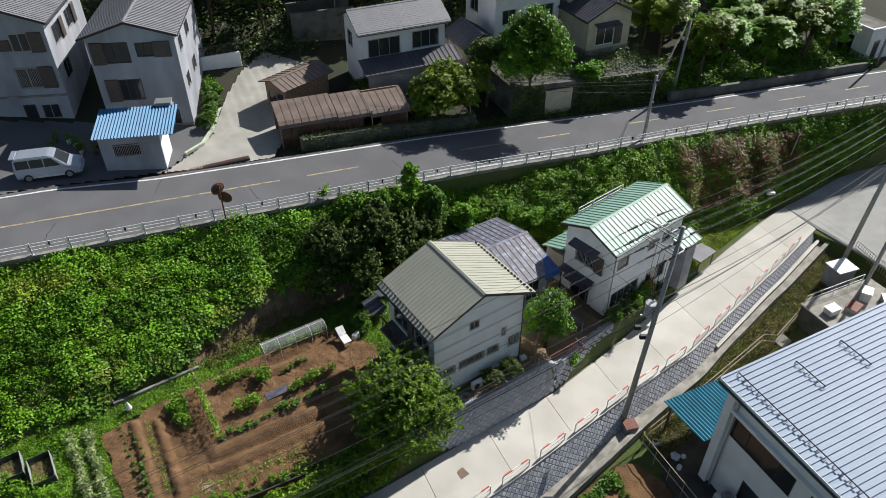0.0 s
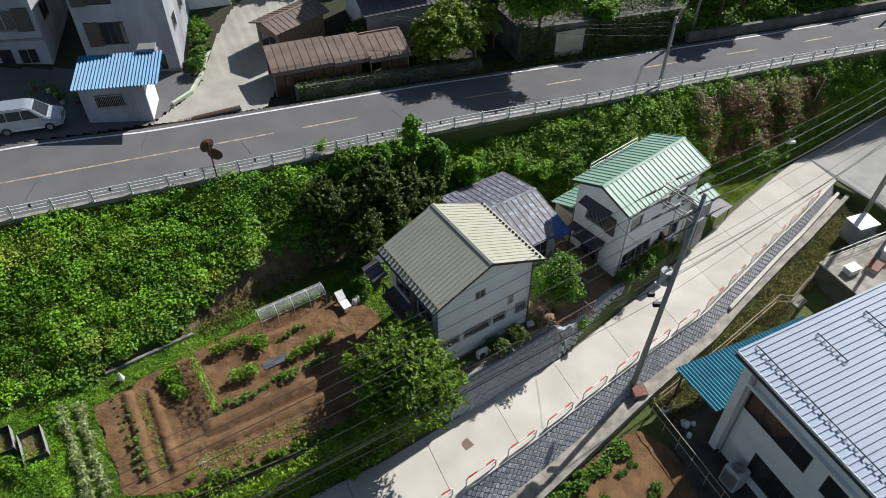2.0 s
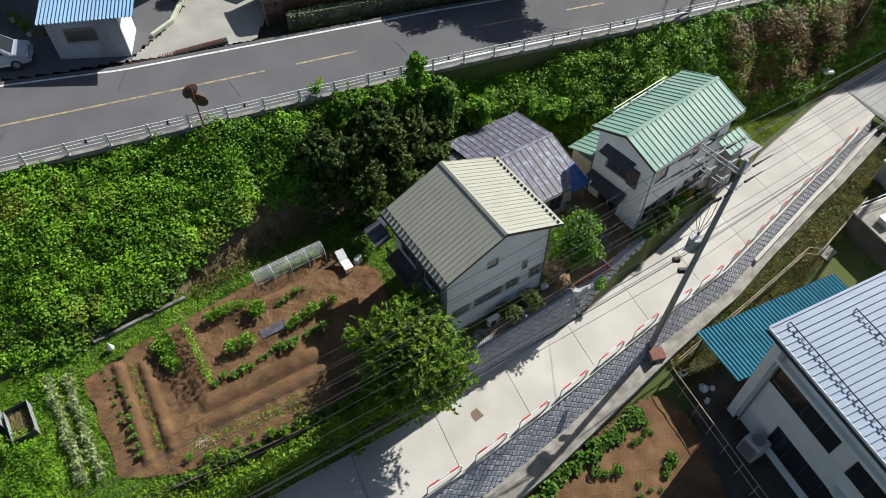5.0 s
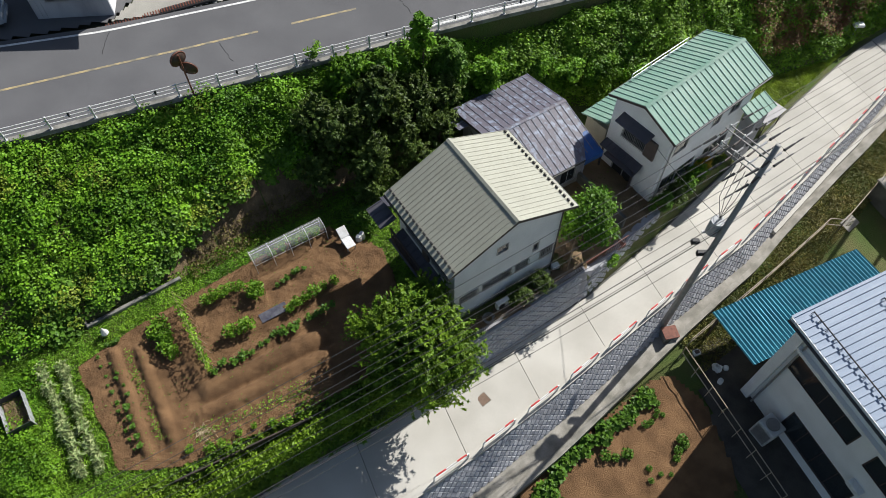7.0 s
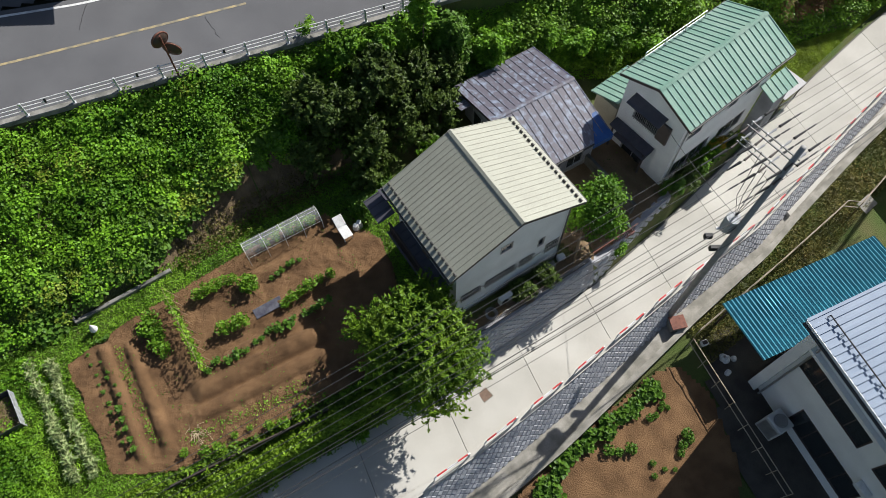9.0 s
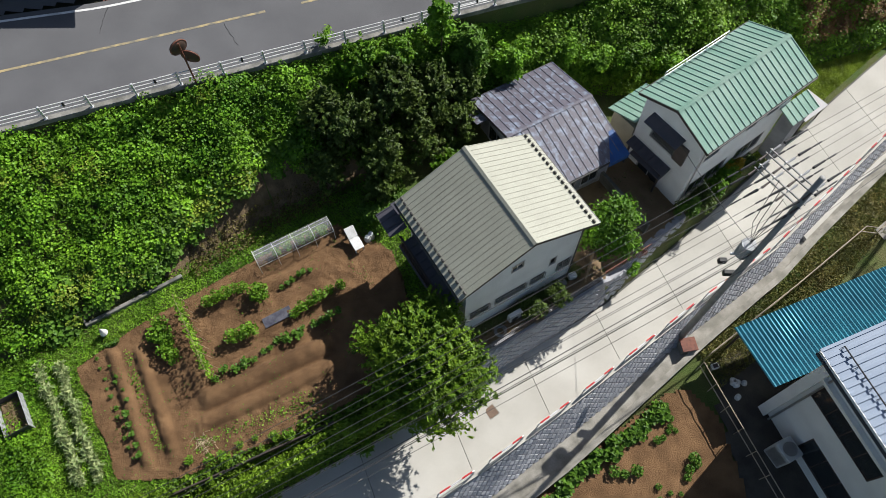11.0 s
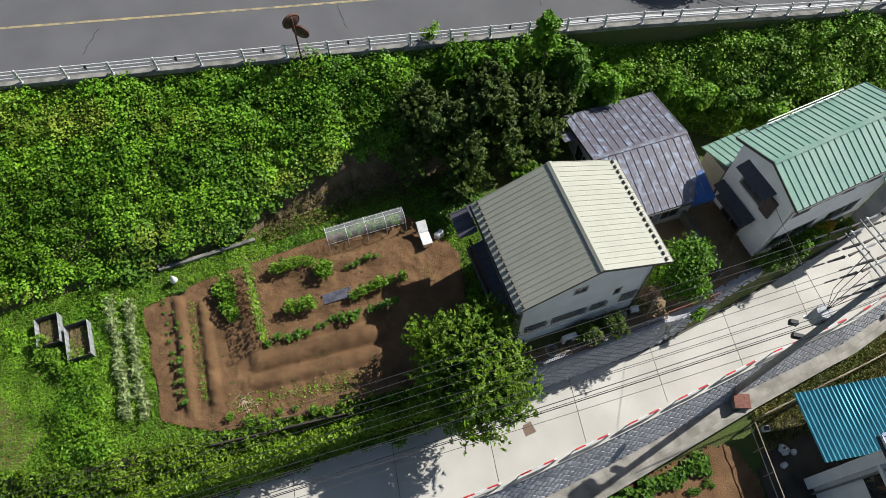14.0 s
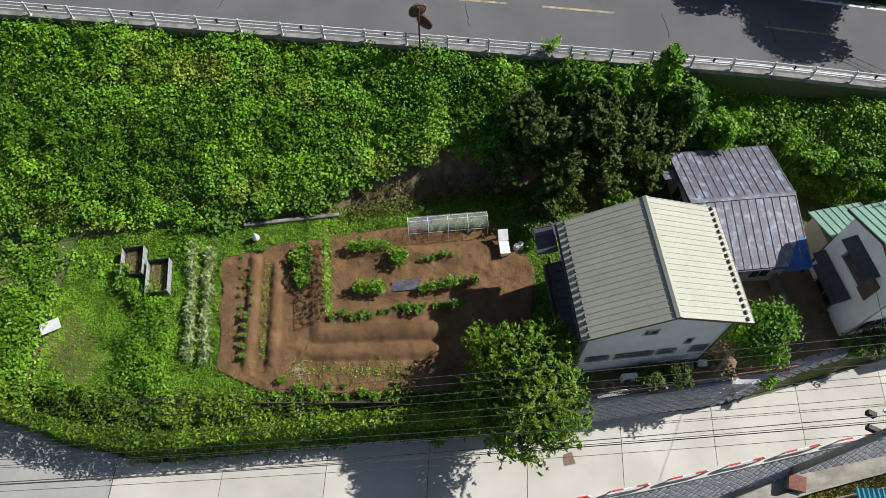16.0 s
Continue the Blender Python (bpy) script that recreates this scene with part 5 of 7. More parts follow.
def stone_wall(name, label, f_top, f_foot, z_top, z_foot, a0, a1, near, size=0.21):
    """A battered wall of square stones set on their corners; those in the near stretch are pieces."""
    n = int((a1 - a0) / 0.8) + 1
    v, f = [], []
    for i in range(n + 1):
        a = a0 + (a1 - a0) * i / n
        for fb, zf in ((f_top, z_top), (f_foot, z_foot)):
            x, y = xy(a, fb(a))
            v.append((x, y, zf(a)))
        x, y = xy(a, f_top(a) + 0.4)
        v.append((x, y, z_top(a)))
    for i in range(n):
        p = 3 * i
        f += [(p, p + 1, p + 4, p + 3), (p, p + 3, p + 5, p + 2)]
    wall = link(name, v, f, STONE_BACK)
    tagged(wall, label, "wall", kind="structure")
    me = diamond_mesh(size, 0.05)
    rest_v, rest_f, rows = [], [], 0
    src = [tuple(w.co) for w in me.vertices]
    polys = [tuple(p.vertices) for p in me.polygons]
    a, count = a0 + size, 0
    while a < a1 - size:
        x0, y0 = xy(a, f_top(a))
        x1, y1 = xy(a, f_foot(a))
        xn, yn = xy(a + 0.3, f_top(a + 0.3))
        top, foot = Vector((x0, y0, z_top(a))), Vector((x1, y1, z_foot(a)))
        ex = Vector((xn - x0, yn - y0, z_top(a + 0.3) - z_top(a))).normalized()
        ln = (top - foot).length
        ez = (top - foot).normalized()
        ey = ez.cross(ex).normalized()
        ez = ex.cross(ey)
        h = size * (1 if rows % 2 else 2)
        while h < ln - size * 0.6:
            m = Matrix.Translation(foot + ez * h) @ Matrix((ex, ey, ez)).transposed().to_4x4() @ pose(0, 0, 0, R.uniform(-4, 4), 0, R.uniform(-4, 4))
            if near[0] <= a <= near[1] and count < 300:
                ob = new("stone", me)
                ob.parent = wall
                ob.matrix_world = m
                count += 1
            else:
                k = len(rest_v)
                rest_v += [m @ Vector(q) for q in src]
                rest_f += [tuple(k + i for i in p) for p in polys]
            h += 2 * size
        rows += 1
        a += size * 1.0 / 0.97
    if rest_v:
        tagged(link("stones", rest_v, rest_f, STONE, wall), kind="stuff")
    return wall


lane_at = lambda f: (lambda a: lane_z(xy(a, f(a))[0]))
stone_wall("retaining_wall", "battered grey retaining wall of diagonally set stones below the lane", right_b, lambda a: right_b(a) - 0.55 * (lane_at(right_b)(a) + 4.98), lambda a: lane_at(right_b)(a) + 0.0, lambda a: -4.98, -14, 34.6, (-3, 10))
coping = band("coping", lambda a: right_b(a) - 0.1, lambda a: right_b(a) + 0.3, lane_z, -14, 34.8, 0.8, CONCRETE, 0.07, 0.2)
tagged(coping, "pale concrete coping at the lane's edge", "coping", kind="structure")
stone_wall("retaining_wall", "low dark stone wall holding the house plot above the lane", front_b, lambda a: front_b(a) - 0.3, lambda a: front_z(a) + 0.12, lambda a: lane_at(left_b)(a) - 0.05, -8.5, 10, (-4, 4), 0.24)
# channel below the stone wall
flat = lambda z: (lambda x: z)
tagged(band("channel_floor", lambda a: right_b(a) - chan(a) + 0.36, lambda a: right_b(a) - 0.4, flat(-4.86), -14, 35, 0.8, OLD_CONCRETE, 0.0, 0.3), "stained concrete channel floor", "channel", kind="structure")
tagged(band("channel_wall", lambda a: right_b(a) - chan(a), lambda a: right_b(a) - chan(a) + 0.36, flat(-4.52), -14, 35, 0.8, OLD_CONCRETE, 0.0, 1.0), "weathered concrete channel wall", "channel wall", kind="structure")
tagged(band("channel_wall", lambda a: right_b(a) - 0.95, lambda a: right_b(a) - 0.68, flat(-4.55), 17.5, 34.4, 0.8, CONCRETE, 0.0, 0.5), "pale concrete channel wall", "channel wall", kind="structure")
lid = empty("channel_box", at_ab(7.3, -19.75, -4.5, -12), "rusty red steel lid over the channel box", "lid")
part("lid", boxes((-0.45, 0.45, -0.4, 0.4, 0.2, 0.27), bev=0.02), RUST, lid)
part("frame", boxes((-0.42, 0.42, -0.36, 0.36, -0.4, 0.198)), OLD_CONCRETE, lid)
mh = empty("manhole_cover", at_ab(-4.65, -19.4, lane_z(1.2) + 0.02, 15), "square brown steel manhole cover in the lane", "manhole")
part("cover", boxes((-0.27, 0.27, -0.27, 0.27, 0.0, 0.015), bev=0.006), mat("brown_steel", (0.2, 0.13, 0.09), None, 0.7, 8, 60, 0.3), mh)
part("frame", boxes((-0.31, 0.31, -0.31, -0.275, 0, 0.012), (-0.31, 0.31, 0.275, 0.31, 0, 0.012), (-0.31, -0.275, -0.27, 0.27, 0, 0.012), (0.275, 0.31, -0.27, 0.27, 0, 0.012)), OLD_CONCRETE, mh)

# pipe barriers at the lane's edge
for k in range(-1, 14):
    a0 = -5.8 + 2.95 * k
    a1 = a0 + 2.05
    if a1 > 34:
        continue
    p = []
    for a in (a0, a1):
        x, y = xy(a, right_b(a) + 0.1)
        p.append(Vector((x, y, lane_z(x) + 0.05)))
    bar = empty("pipe_barrier", Matrix.Translation(p[0]), "white pipe barrier with red tape at its ends", "barrier", "barriers along the lane")
    d = p[1] - p[0]
    up = Vector((0, 0, 0.78))
    part("pipe", tube(bmesh.new(), [(0, 0, -0.05), up * 0.86, up + d * 0.05, up + d * 0.95, d + up * 0.86, d - Vector((0, 0, 0.05))], 0.035, 8), WHITE_STEEL, bar)
    for s0, s1 in ((0.06, 0.34), (0.66, 0.94)):
        part("tape", tube(bmesh.new(), [up + d * s0, up + d * s1], 0.042, 8), RED_STEEL, bar, "red reflective tape")
    part("lower_bar", tube(bmesh.new(), [Vector((0, 0, 0.38)), d + Vector((0, 0, 0.38))], 0.025, 6), WHITE_STEEL, bar)

# dark fence on the plot's stone wall, block garden wall and red terrace
yard_fence = tagged(empty("yard_fence", Matrix.Identity(4)), "dark brown upright-bar fence on the plot wall", "fence")
me = None
for k in range(int(8.5 / 0.13)):
    a = -5.5 + 0.13 * k
    x, y = xy(a, front_b(a) + 0.15)
    if me is None:
        ob = part("bar", boxes((-0.01, 0.01, -0.01, 0.01, 0, 0.8)), BROWN_TRIM, yard_fence)
        me = ob.data
    else:
        ob = new("bar", me)
        ob.parent = yard_fence
    ob.matrix_world = pose(x, y, front_z(a) + 0.1)
for h in (0.2, 0.9):
    bm = bmesh.new()
    pts = []
    for k in range(13):
        a = -5.5 + 8.5 * k / 12
        x, y = xy(a, front_b(a) + 0.15)
        pts.append((x, y, front_z(a) + h))
    tube(bm, pts, 0.02, 5)
    part("rail", bm, BROWN_TRIM, yard_fence)
terrace = empty("terrace", at_ab(4.9, -14.75, -1.35, 10.6), "red-brown paved terrace with low fence", "terrace")
part("paving", boxes((-1.7, 1.7, -0.4, 0.5, -0.5, 0.02)), mat("red_paving", (0.24, 0.12, 0.1), (0.18, 0.09, 0.08), 0.85, 3, 20, 0.3), terrace)
bm = bmesh.new()
for i in range(18):
    box(bm, -1.7 + 0.19 * i, -1.67 + 0.19 * i, -0.36, -0.33, 0.02, 0.85)
box(bm, -1.7, 1.7, -0.37, -0.32, 0.8, 0.86)
part("rail", bm, RUST, terrace)
part("wall", boxes((2.2, 2.4, 0.6, 5.2, -0.6, 0.95)), DARK_CONCRETE, terrace)
part("white_edge", boxes((1.6, 1.68, -0.3, 0.45, 0.03, 0.1)), WHITE_STEEL, terrace)
lattice = empty("lattice_screen", at_ab(2.7, -14.9, -0.4, 50), "brown wooden lattice screen beside the white house", "screen")
bm = bmesh.new()
for i in range(9):
    box(bm, -0.8 + 0.2 * i - 0.015, -0.8 + 0.2 * i + 0.015, -0.01, 0.01, 0, 1.5), box(bm, -0.8, 0.8, 0.012, 0.03, 0.15 * i + 0.1, 0.15 * i + 0.13)
part("lattice", bm, WOOD, lattice)
part("frame", boxes((-0.85, -0.8, -0.03, 0.03, -0.2, 1.55), (0.8, 0.85, -0.03, 0.03, -0.2, 1.55), (-0.8, 0.8, -0.03, 0.03, 1.5, 1.55)), WOOD, lattice)
pile = empty("timber_pile", at_ab(-1.6, -16.4, front_z(-1.6) + 0.05, 10), "boards and pots stacked in the front yard", "timber")
for i in range(6):
    part("board", boxes((-0.9 + 0.1 * i, 0.9 - 0.07 * i, -0.4 + 0.14 * i, -0.28 + 0.14 * i, 0, 0.06 + 0.03 * (i % 3))), WOOD, pile)
for i, (a, b) in enumerate(((0.3, -15.4), (1.0, -15.2), (1.7, -15.0), (-0.7, -15.8))):
    pot = empty("plant_pot", at_ab(a, b, gh(a, b) + 0.02), "grey planter box by the house wall", "planter", "planters by the house")
    part("pot", boxes((-0.22, 0.22, -0.16, 0.16, 0, 0.3), bev=0.03), OLD_CONCRETE if i % 2 else WHITE_STEEL, pot)

# ---- utility poles and wires ----
def pole(name, label, base, top, r0, r1, arms, arm_dir, transformer=None, boxes_at=()):
    t = empty(name, Matrix.Translation(base), label, "utility pole")
    base, top = Vector(base), Vector(top)
    d = top - base
    part("shaft", tube(bmesh.new(), [(0, 0, -0.4), d * 0.5, d], r0, 12, r1), POLE_GREY, t, smooth=True)
    u = Vector(arm_dir).normalized()
    w = Vector((-u.y, u.x, 0))
    tips = []
    for frac, s0, s1, count in arms:
        c = d * frac
        for e in (-0.14, 0.14):
            bm = bmesh.new()
            tube(bm, [c + u * s0 + w * e, c + u * s1 + w * e], 0.035, 4)
            part("crossarm", bm, POLE_GREY, t)
        for i in range(count):
            q = c + u * (s0 + (s1 - s0) * (i + 0.15) / (count - 0.7))
            for sg in (-1, 1):
                bm = bmesh.new()
                tube(bm, [q + w * 0.16 * sg, q + w * 0.62 * sg - Vector((0, 0, 0.04))], 0.035, 7, 0.06)
                part("insulator", bm, BROWN_TRIM if sg > 0 else ALU, t)
            bm = bmesh.new()
            tube(bm, [q, q + Vector((0, 0, 0.22))], 0.035, 6)
            part("insulator", bm, WHITE_STEEL, t)
            tips.append((base + q + w * 0.6, base + q - w * 0.6))
    if transformer:
        frac, off = transformer
        c = d * frac + u * off
        bm = bmesh.new()
        tube(bm, [c - Vector((0, 0, 0.5)), c + Vector((0, 0, 0.45))], 0.34, 14)
        tr = part("transformer", bm, mat("transformer_grey", (0.4, 0.42, 0.44), None, 0.5, 4, 20, 0.05), t, "grey cylindrical transformer")
        for k in range(3):
            q = c + w * (0.18 * (k - 1)) + Vector((0, 0, 0.45))
            part("bushing", tube(bmesh.new(), [q, q + Vector((0, 0, 0.2))], 0.04, 6), WHITE_STEEL, tr)
        part("bracket", boxes((c.x - 0.5, c.x + 0.5, c.y - 0.06, c.y + 0.06, c.z - 0.58, c.z - 0.5)), STEEL, t)
        for k in range(5):
            bm = bmesh.new()
            s = c + Vector((0, 0, 0.6))
            e = d * (0.82 + 0.02 * k) + u * (0.3 * k)
            mid = s.lerp(e, 0.5) + w * (0.3 * (k - 2)) - Vector((0, 0, 0.2))
            tube(bm, [s, mid, e], 0.015, 4)
            part("jumper", bm, CABLE, t)
    for frac, off, size in boxes_at:
        c = d * frac + u * off
        part("junction_box", boxes((c.x - size, c.x + size, c.y - 0.12, c.y + 0.12, c.z - 0.15, c.z + 0.15), bev=0.03), BLACK, t, "black junction box")
    return tips


def wire(p, q, sag=0.6, r=0.009, label="black overhead wire strung along the lane"):
    p, q = Vector(p), Vector(q)
    bm = bmesh.new()
    pts = [p.lerp(q, k / 14) - Vector((0, 0, 4 * sag * (k / 14) * (1 - k / 14))) for k in range(15)]
    tube(bm, pts, r, 4)
    return tagged(part("overhead_wire", bm, CABLE), label, "wire", "wires along the lane")


t1 = pole("utility_pole", "tall concrete utility pole with crossarms and transformer", (11.75, 29.75, -4.9), (12.95, 30.85, 10.4), 0.19, 0.12, [(0.95, -0.2, 2.3, 4), (0.885, -0.2, 2.3, 4)], (-0.62, 0.78, 0), (0.615, 0.45), [(0.48, 0.3, 0.28), (0.5, 0.9, 0.2)])
LP = Vector((-27, 7.0, 7.2))
ld = Vector((-0.52, 0.85, 0))
RP = Vector((33.6, 45.9, 8.2))
for i, (qa, qb) in enumerate(t1):
    s = 0.55 * (i % 4)
    up = Vector((0, 0, 0.9 if i < 4 else 0.0))
    near, far = (qa, qb) if (qa - LP).length < (qb - LP).length else (qb, qa)
    for start, end, sag in ((near, LP + ld * s + up, 0.9), (far, RP + Vector((-0.6, 0.78, 0)) * s + up, 0.6)):
        w = wire(start, end, sag, 0.011)
        d = (end - start).normalized() - Vector((0, 0, 0.05))
        part("insulator", tube(bmesh.new(), [start + d * 0.25, start + d * 0.5, start + d * 0.95], 0.07, 6, 0.045), BLACK, w, "black strain insulator")
        part("sleeve", tube(bmesh.new(), [start + d * 1.1, start + d * 1.6], 0.035, 5), CABLE, w)
for i, (h, o, r, sag) in enumerate(((5.2, 0.3, 0.02, 0.9), (4.75, 0.2, 0.015, 1.0), (4.6, 0.15, 0.022, 1.15), (3.8, -0.15, 0.012, 1.0), (5.6, 0.6, 0.012, 0.8))):
    p = Vector((12.4, 30.3, h)) + Vector((-0.62, 0.78, 0)) * o
    wire(p, LP + Vector((0, 0, -3.2 + 0.35 * i)) + ld * (o - 0.3), sag, r)
    wire(p, RP + Vector((0, 0, -3.4 + 0.35 * i)), 0.7, r)
wire((12.3, 30.3, 5.4), (10.3, 37.6, 3.2), 0.25, 0.012, "black service wire to the house")
pole("utility_pole", "concrete utility pole standing on the bank by the road", (16.85, 52.9, 1.0), (17.0, 53.0, 9.1), 0.16, 0.11, [], (1, 0, 0), None, [(0.93, 0.15, 0.12), (0.7, 0.15, 0.1)])
pole("utility_pole", "tall concrete utility pole at the junction", (33.4, 46.2, -4.9), (34.4, 46.5, 9.6), 0.2, 0.13, [(0.93, -1.2, 1.2, 4), (0.86, -1.2, 1.2, 4)], (-0.6, 0.78, 0))
pole("utility_pole", "grey utility pole beside the yard", (33.2, 42.4, -5.3), (34.0, 42.8, 6.5), 0.16, 0.11, [], (1, 0, 0))
for (a, b, h) in ((29.5, 6.0, 7.0), (54.4, 3.9, 7.5), (50, 9, 7.5)):
    x, y = xy(a, b)
    pole("utility_pole", "slim grey utility pole by the woods", (x, y, gh(a, b)), (x + 0.3, y + 0.1, gh(a, b) + h), 0.13, 0.1, [], (1, 0, 0))
for h, o in ((8.7, 0), (8.4, 0.3), (7.6, 0)):
    wire((16.9, 53, h), (*xy(29.5, 6.0), 10.2 - o), 0.3, 0.014)
    wire((16.9, 53, h), (*xy(2, 9.5), 9.0 - o), 0.5, 0.014)
x, y = xy(35.6, -3.7)
lamp_post = empty("marker_pole", pose(x, y, gh(35.6, -3.7)), "thin wooden stake leaning on the bank", "stake")
part("stake", tube(bmesh.new(), [(0, 0, -0.2), (0.4, 0.2, 3.6)], 0.035, 6), POLE_GREY, lamp_post)
lamp2 = empty("street_lamp", pose(29.3, 53.2, gh(*ab(29.3, 53.2))), "low white floodlight on a short post by the lane", "lamp")
part("post", tube(bmesh.new(), [(0, 0, -0.2), (0, 0, 1.2)], 0.04, 6), POLE_GREY, lamp2)
part("head", boxes((-0.4, 0.4, -0.25, 0.25, 1.2, 1.42), bev=0.06), WHITE_STEEL, lamp2)

# ---- parked van ----
SILVER = mat("silver_blue_paint", (0.42, 0.48, 0.56), (0.38, 0.44, 0.52), 0.3, 1, 30, 0.02, metal=0.5)
van = empty("van", pose(-27.72, 43.05, road_z(-27.7) + 0.02, 0, 0, 15.3), "silver-blue compact passenger van parked beside the road", "van")
prof = [(-2.05, 0.3), (2.05, 0.3), (2.12, 0.55), (2.05, 0.82), (1.35, 1.02), (0.62, 1.68), (0.2, 1.82), (-1.7, 1.84), (-2.0, 1.72), (-2.1, 1.0)]
bm = bmesh.new()
L, Rr = [], []
for x, z in prof:
    tuck = 0.0 if z < 1.05 else 0.13 * (z - 1.0) / 0.84
    L.append(bm.verts.new((x, 0.82 - tuck, z))), Rr.append(bm.verts.new((x, -0.82 + tuck, z)))
bm.faces.new(L), bm.faces.new(Rr[::-1])
for i in range(len(prof)):
    j = (i + 1) % len(prof)
    bm.faces.new((L[i], Rr[i], Rr[j], L[j]))
bmesh.ops.recalc_face_normals(bm, faces=bm.faces)
bmesh.ops.bevel(bm, geom=list(bm.edges), offset=0.05, segments=2, affect="EDGES")
part("body", bm, SILVER, van, smooth=False)


def quad_part(name, pts, material, parent, label=""):
    bm = bmesh.new()
    bm.faces.new([bm.verts.new(p) for p in pts])
    g = bmesh.ops.extrude_face_region(bm, geom=list(bm.faces))
    nrm = (Vector(pts[1]) - Vector(pts[0])).cross(Vector(pts[2]) - Vector(pts[0])).normalized()
    for w in g["geom"]:
        if isinstance(w, bmesh.types.BMVert):
            w.co += nrm * 0.012
    bmesh.ops.recalc_face_normals(bm, faces=bm.faces)
    return part(name, bm, material, parent, label)


for sy in (-1, 1):
    for x0, x1, xt in ((-1.9, -1.05, 0), (-0.98, -0.12, 0), (-0.05, 0.95, -0.5)):
        y0, y1 = sy * 0.815, sy * 0.715
        quad_part("side_window", [(x0, y0, 1.08), (x1, y0, 1.08), (x1 + xt, y1, 1.66), (x0, y1, 1.66)][::-1 if sy > 0 else 1], GLASS, van, "dark side window")
    part("sill", boxes((-1.5, 1.0, sy * 0.8 - 0.03, sy * 0.8 + 0.03, 0.28, 0.42), bev=0.015), WHITE_STEEL, van)
quad_part("windscreen", [(1.33, -0.68, 1.06), (1.33, 0.68, 1.06), (0.66, 0.62, 1.66), (0.66, -0.62, 1.66)], GLASS, van)
quad_part("rear_window", [(-2.115, 0.65, 1.05), (-2.115, -0.65, 1.05), (-2.04, -0.6, 1.62), (-2.04, 0.6, 1.62)], GLASS, van)
for sy in (-0.55, 0.55):
    part("headlight", boxes((2.04, 2.12, sy - 0.18, sy + 0.18, 0.66, 0.82), bev=0.03), WHITE_STEEL, van)
part("bumper", boxes((2.06, 2.18, -0.78, 0.78, 0.32, 0.54), bev=0.04), SILVER, van)
part("number_plate", boxes((2.181, 2.19, -0.17, 0.17, 0.38, 0.5)), WHITE_PAINT, van)
part("roof_spoiler", boxes((-2.2, -1.85, -0.62, 0.62, 1.78, 1.86), bev=0.02), SILVER, van)
for wx in (-1.32, 1.32):
    for sy in (-1, 1):
        bm = bmesh.new()
        tube(bm, [(wx, sy * 0.62, 0.31), (wx, sy * 0.83, 0.31)], 0.31, 18)
        tyre = part("wheel", bm, BLACK, van)
        bm = bmesh.new()
        tube(bm, [(wx, sy * 0.82, 0.31), (wx, sy * 0.845, 0.31)], 0.19, 14)
        part("rim", bm, ALU, tyre, "alloy rim")

# ---- garden plants ----
def plant_proto(name, label, n, r, h, size, material, seed, category="plant", long=1.6, up=0.45, stem=True):
    rng = np.random.default_rng(seed)
    t = empty(name, pose(0, 0, -50), label, category)
    q = rng.normal(size=(n, 3))
    q /= np.linalg.norm(q, axis=1, keepdims=True)
    q *= rng.random((n, 1)) ** 0.4
    pts = q * np.array((r, r, h * 0.5)) + np.array((0, 0, h * 0.55))
    leaf_mesh("foliage", pts, size, material, t, up, "", rng, long)
    if stem:
        bm = bmesh.new()
        tube(bm, [(0, 0, -0.08), (0.02, 0.01, h * 0.6)], 0.02, 5, 0.008)
        part("stem", bm, BARK, t)
    return t


def row(proto, x0, y0, x1, y1, n, jit=0.1, s0=0.8, s1=1.2, zf=None, group=""):
    for i in range(n):
        k = (i + 0.5) / n
        x, y = x0 + (x1 - x0) * k + R.uniform(-jit, jit), y0 + (y1 - y0) * k + R.uniform(-jit, jit)
        s = R.uniform(s0, s1)
        c = copy_thing(proto, pose(x, y, (zf or soil_z)(x, y) - 0.01, 0, 0, R.uniform(0, 360)))
        c.scale = (s, s, s)
        if group:
            c["group"] = group


def drop_proto(p):
    for o in (*p.children_recursive, p):
        bpy.data.objects.remove(o)


gz0 = lambda x, y: gh(*ab(x, y))
seedling = plant_proto("seedling", "small green vegetable seedling in bare soil", 26, 0.15, 0.24, 0.085, LEAF_VEG, 301)
row(seedling, -18.5, 25.8, -15.3, 20.8, 11, 0.08, 0.45, 0.9, group="seedlings at the bed's edge")
row(seedling, -18.2, 26.2, -17.4, 26.6, 3, 0.1, 0.8, 1.2, group="seedlings at the bed's edge")
row(seedling, -17.7, 25.4, -16.3, 23.4, 5, 0.15, 0.5, 0.9, group="seedlings at the bed's edge")
row(seedling, -16.3, 23.2, -15.0, 20.9, 5, 0.05, 1.0, 1.5, group="seedlings at the bed's edge")
row(seedling, -10.0, 29.8, -8.5, 30.9, 6, 0.08, 0.9, 1.5, group="low plants in the middle bed")
drop_proto(seedling)
squash = plant_proto("squash_plant", "large-leaved green plant on a soil ridge", 34, 0.3, 0.4, 0.17, LEAF_VEG, 302, long=1.15, up=0.6)
row(squash, -12.5, 24.8, -6.6, 28.8, 15, 0.13, 0.5, 1.05, group="large-leaved row")
drop_proto(squash)
leek = plant_proto("leek", "pale grey-green drooping leek", 90, 0.3, 0.55, 0.07, LEAF_PALE, 303, long=4.5, up=0.4)
row(leek, -21.1, 25.1, -17.4, 19.6, 17, 0.08, 0.75, 1.15, gz0, "leeks in two rows")
row(leek, -20.2, 25.3, -16.7, 19.9, 17, 0.08, 0.75, 1.15, gz0, "leeks in two rows")
drop_proto(leek)
bushy = plant_proto("vegetable_plant", "bushy leafy vegetable plant in the bed", 130, 0.4, 0.7, 0.1, LEAF_OLIVE, 304)
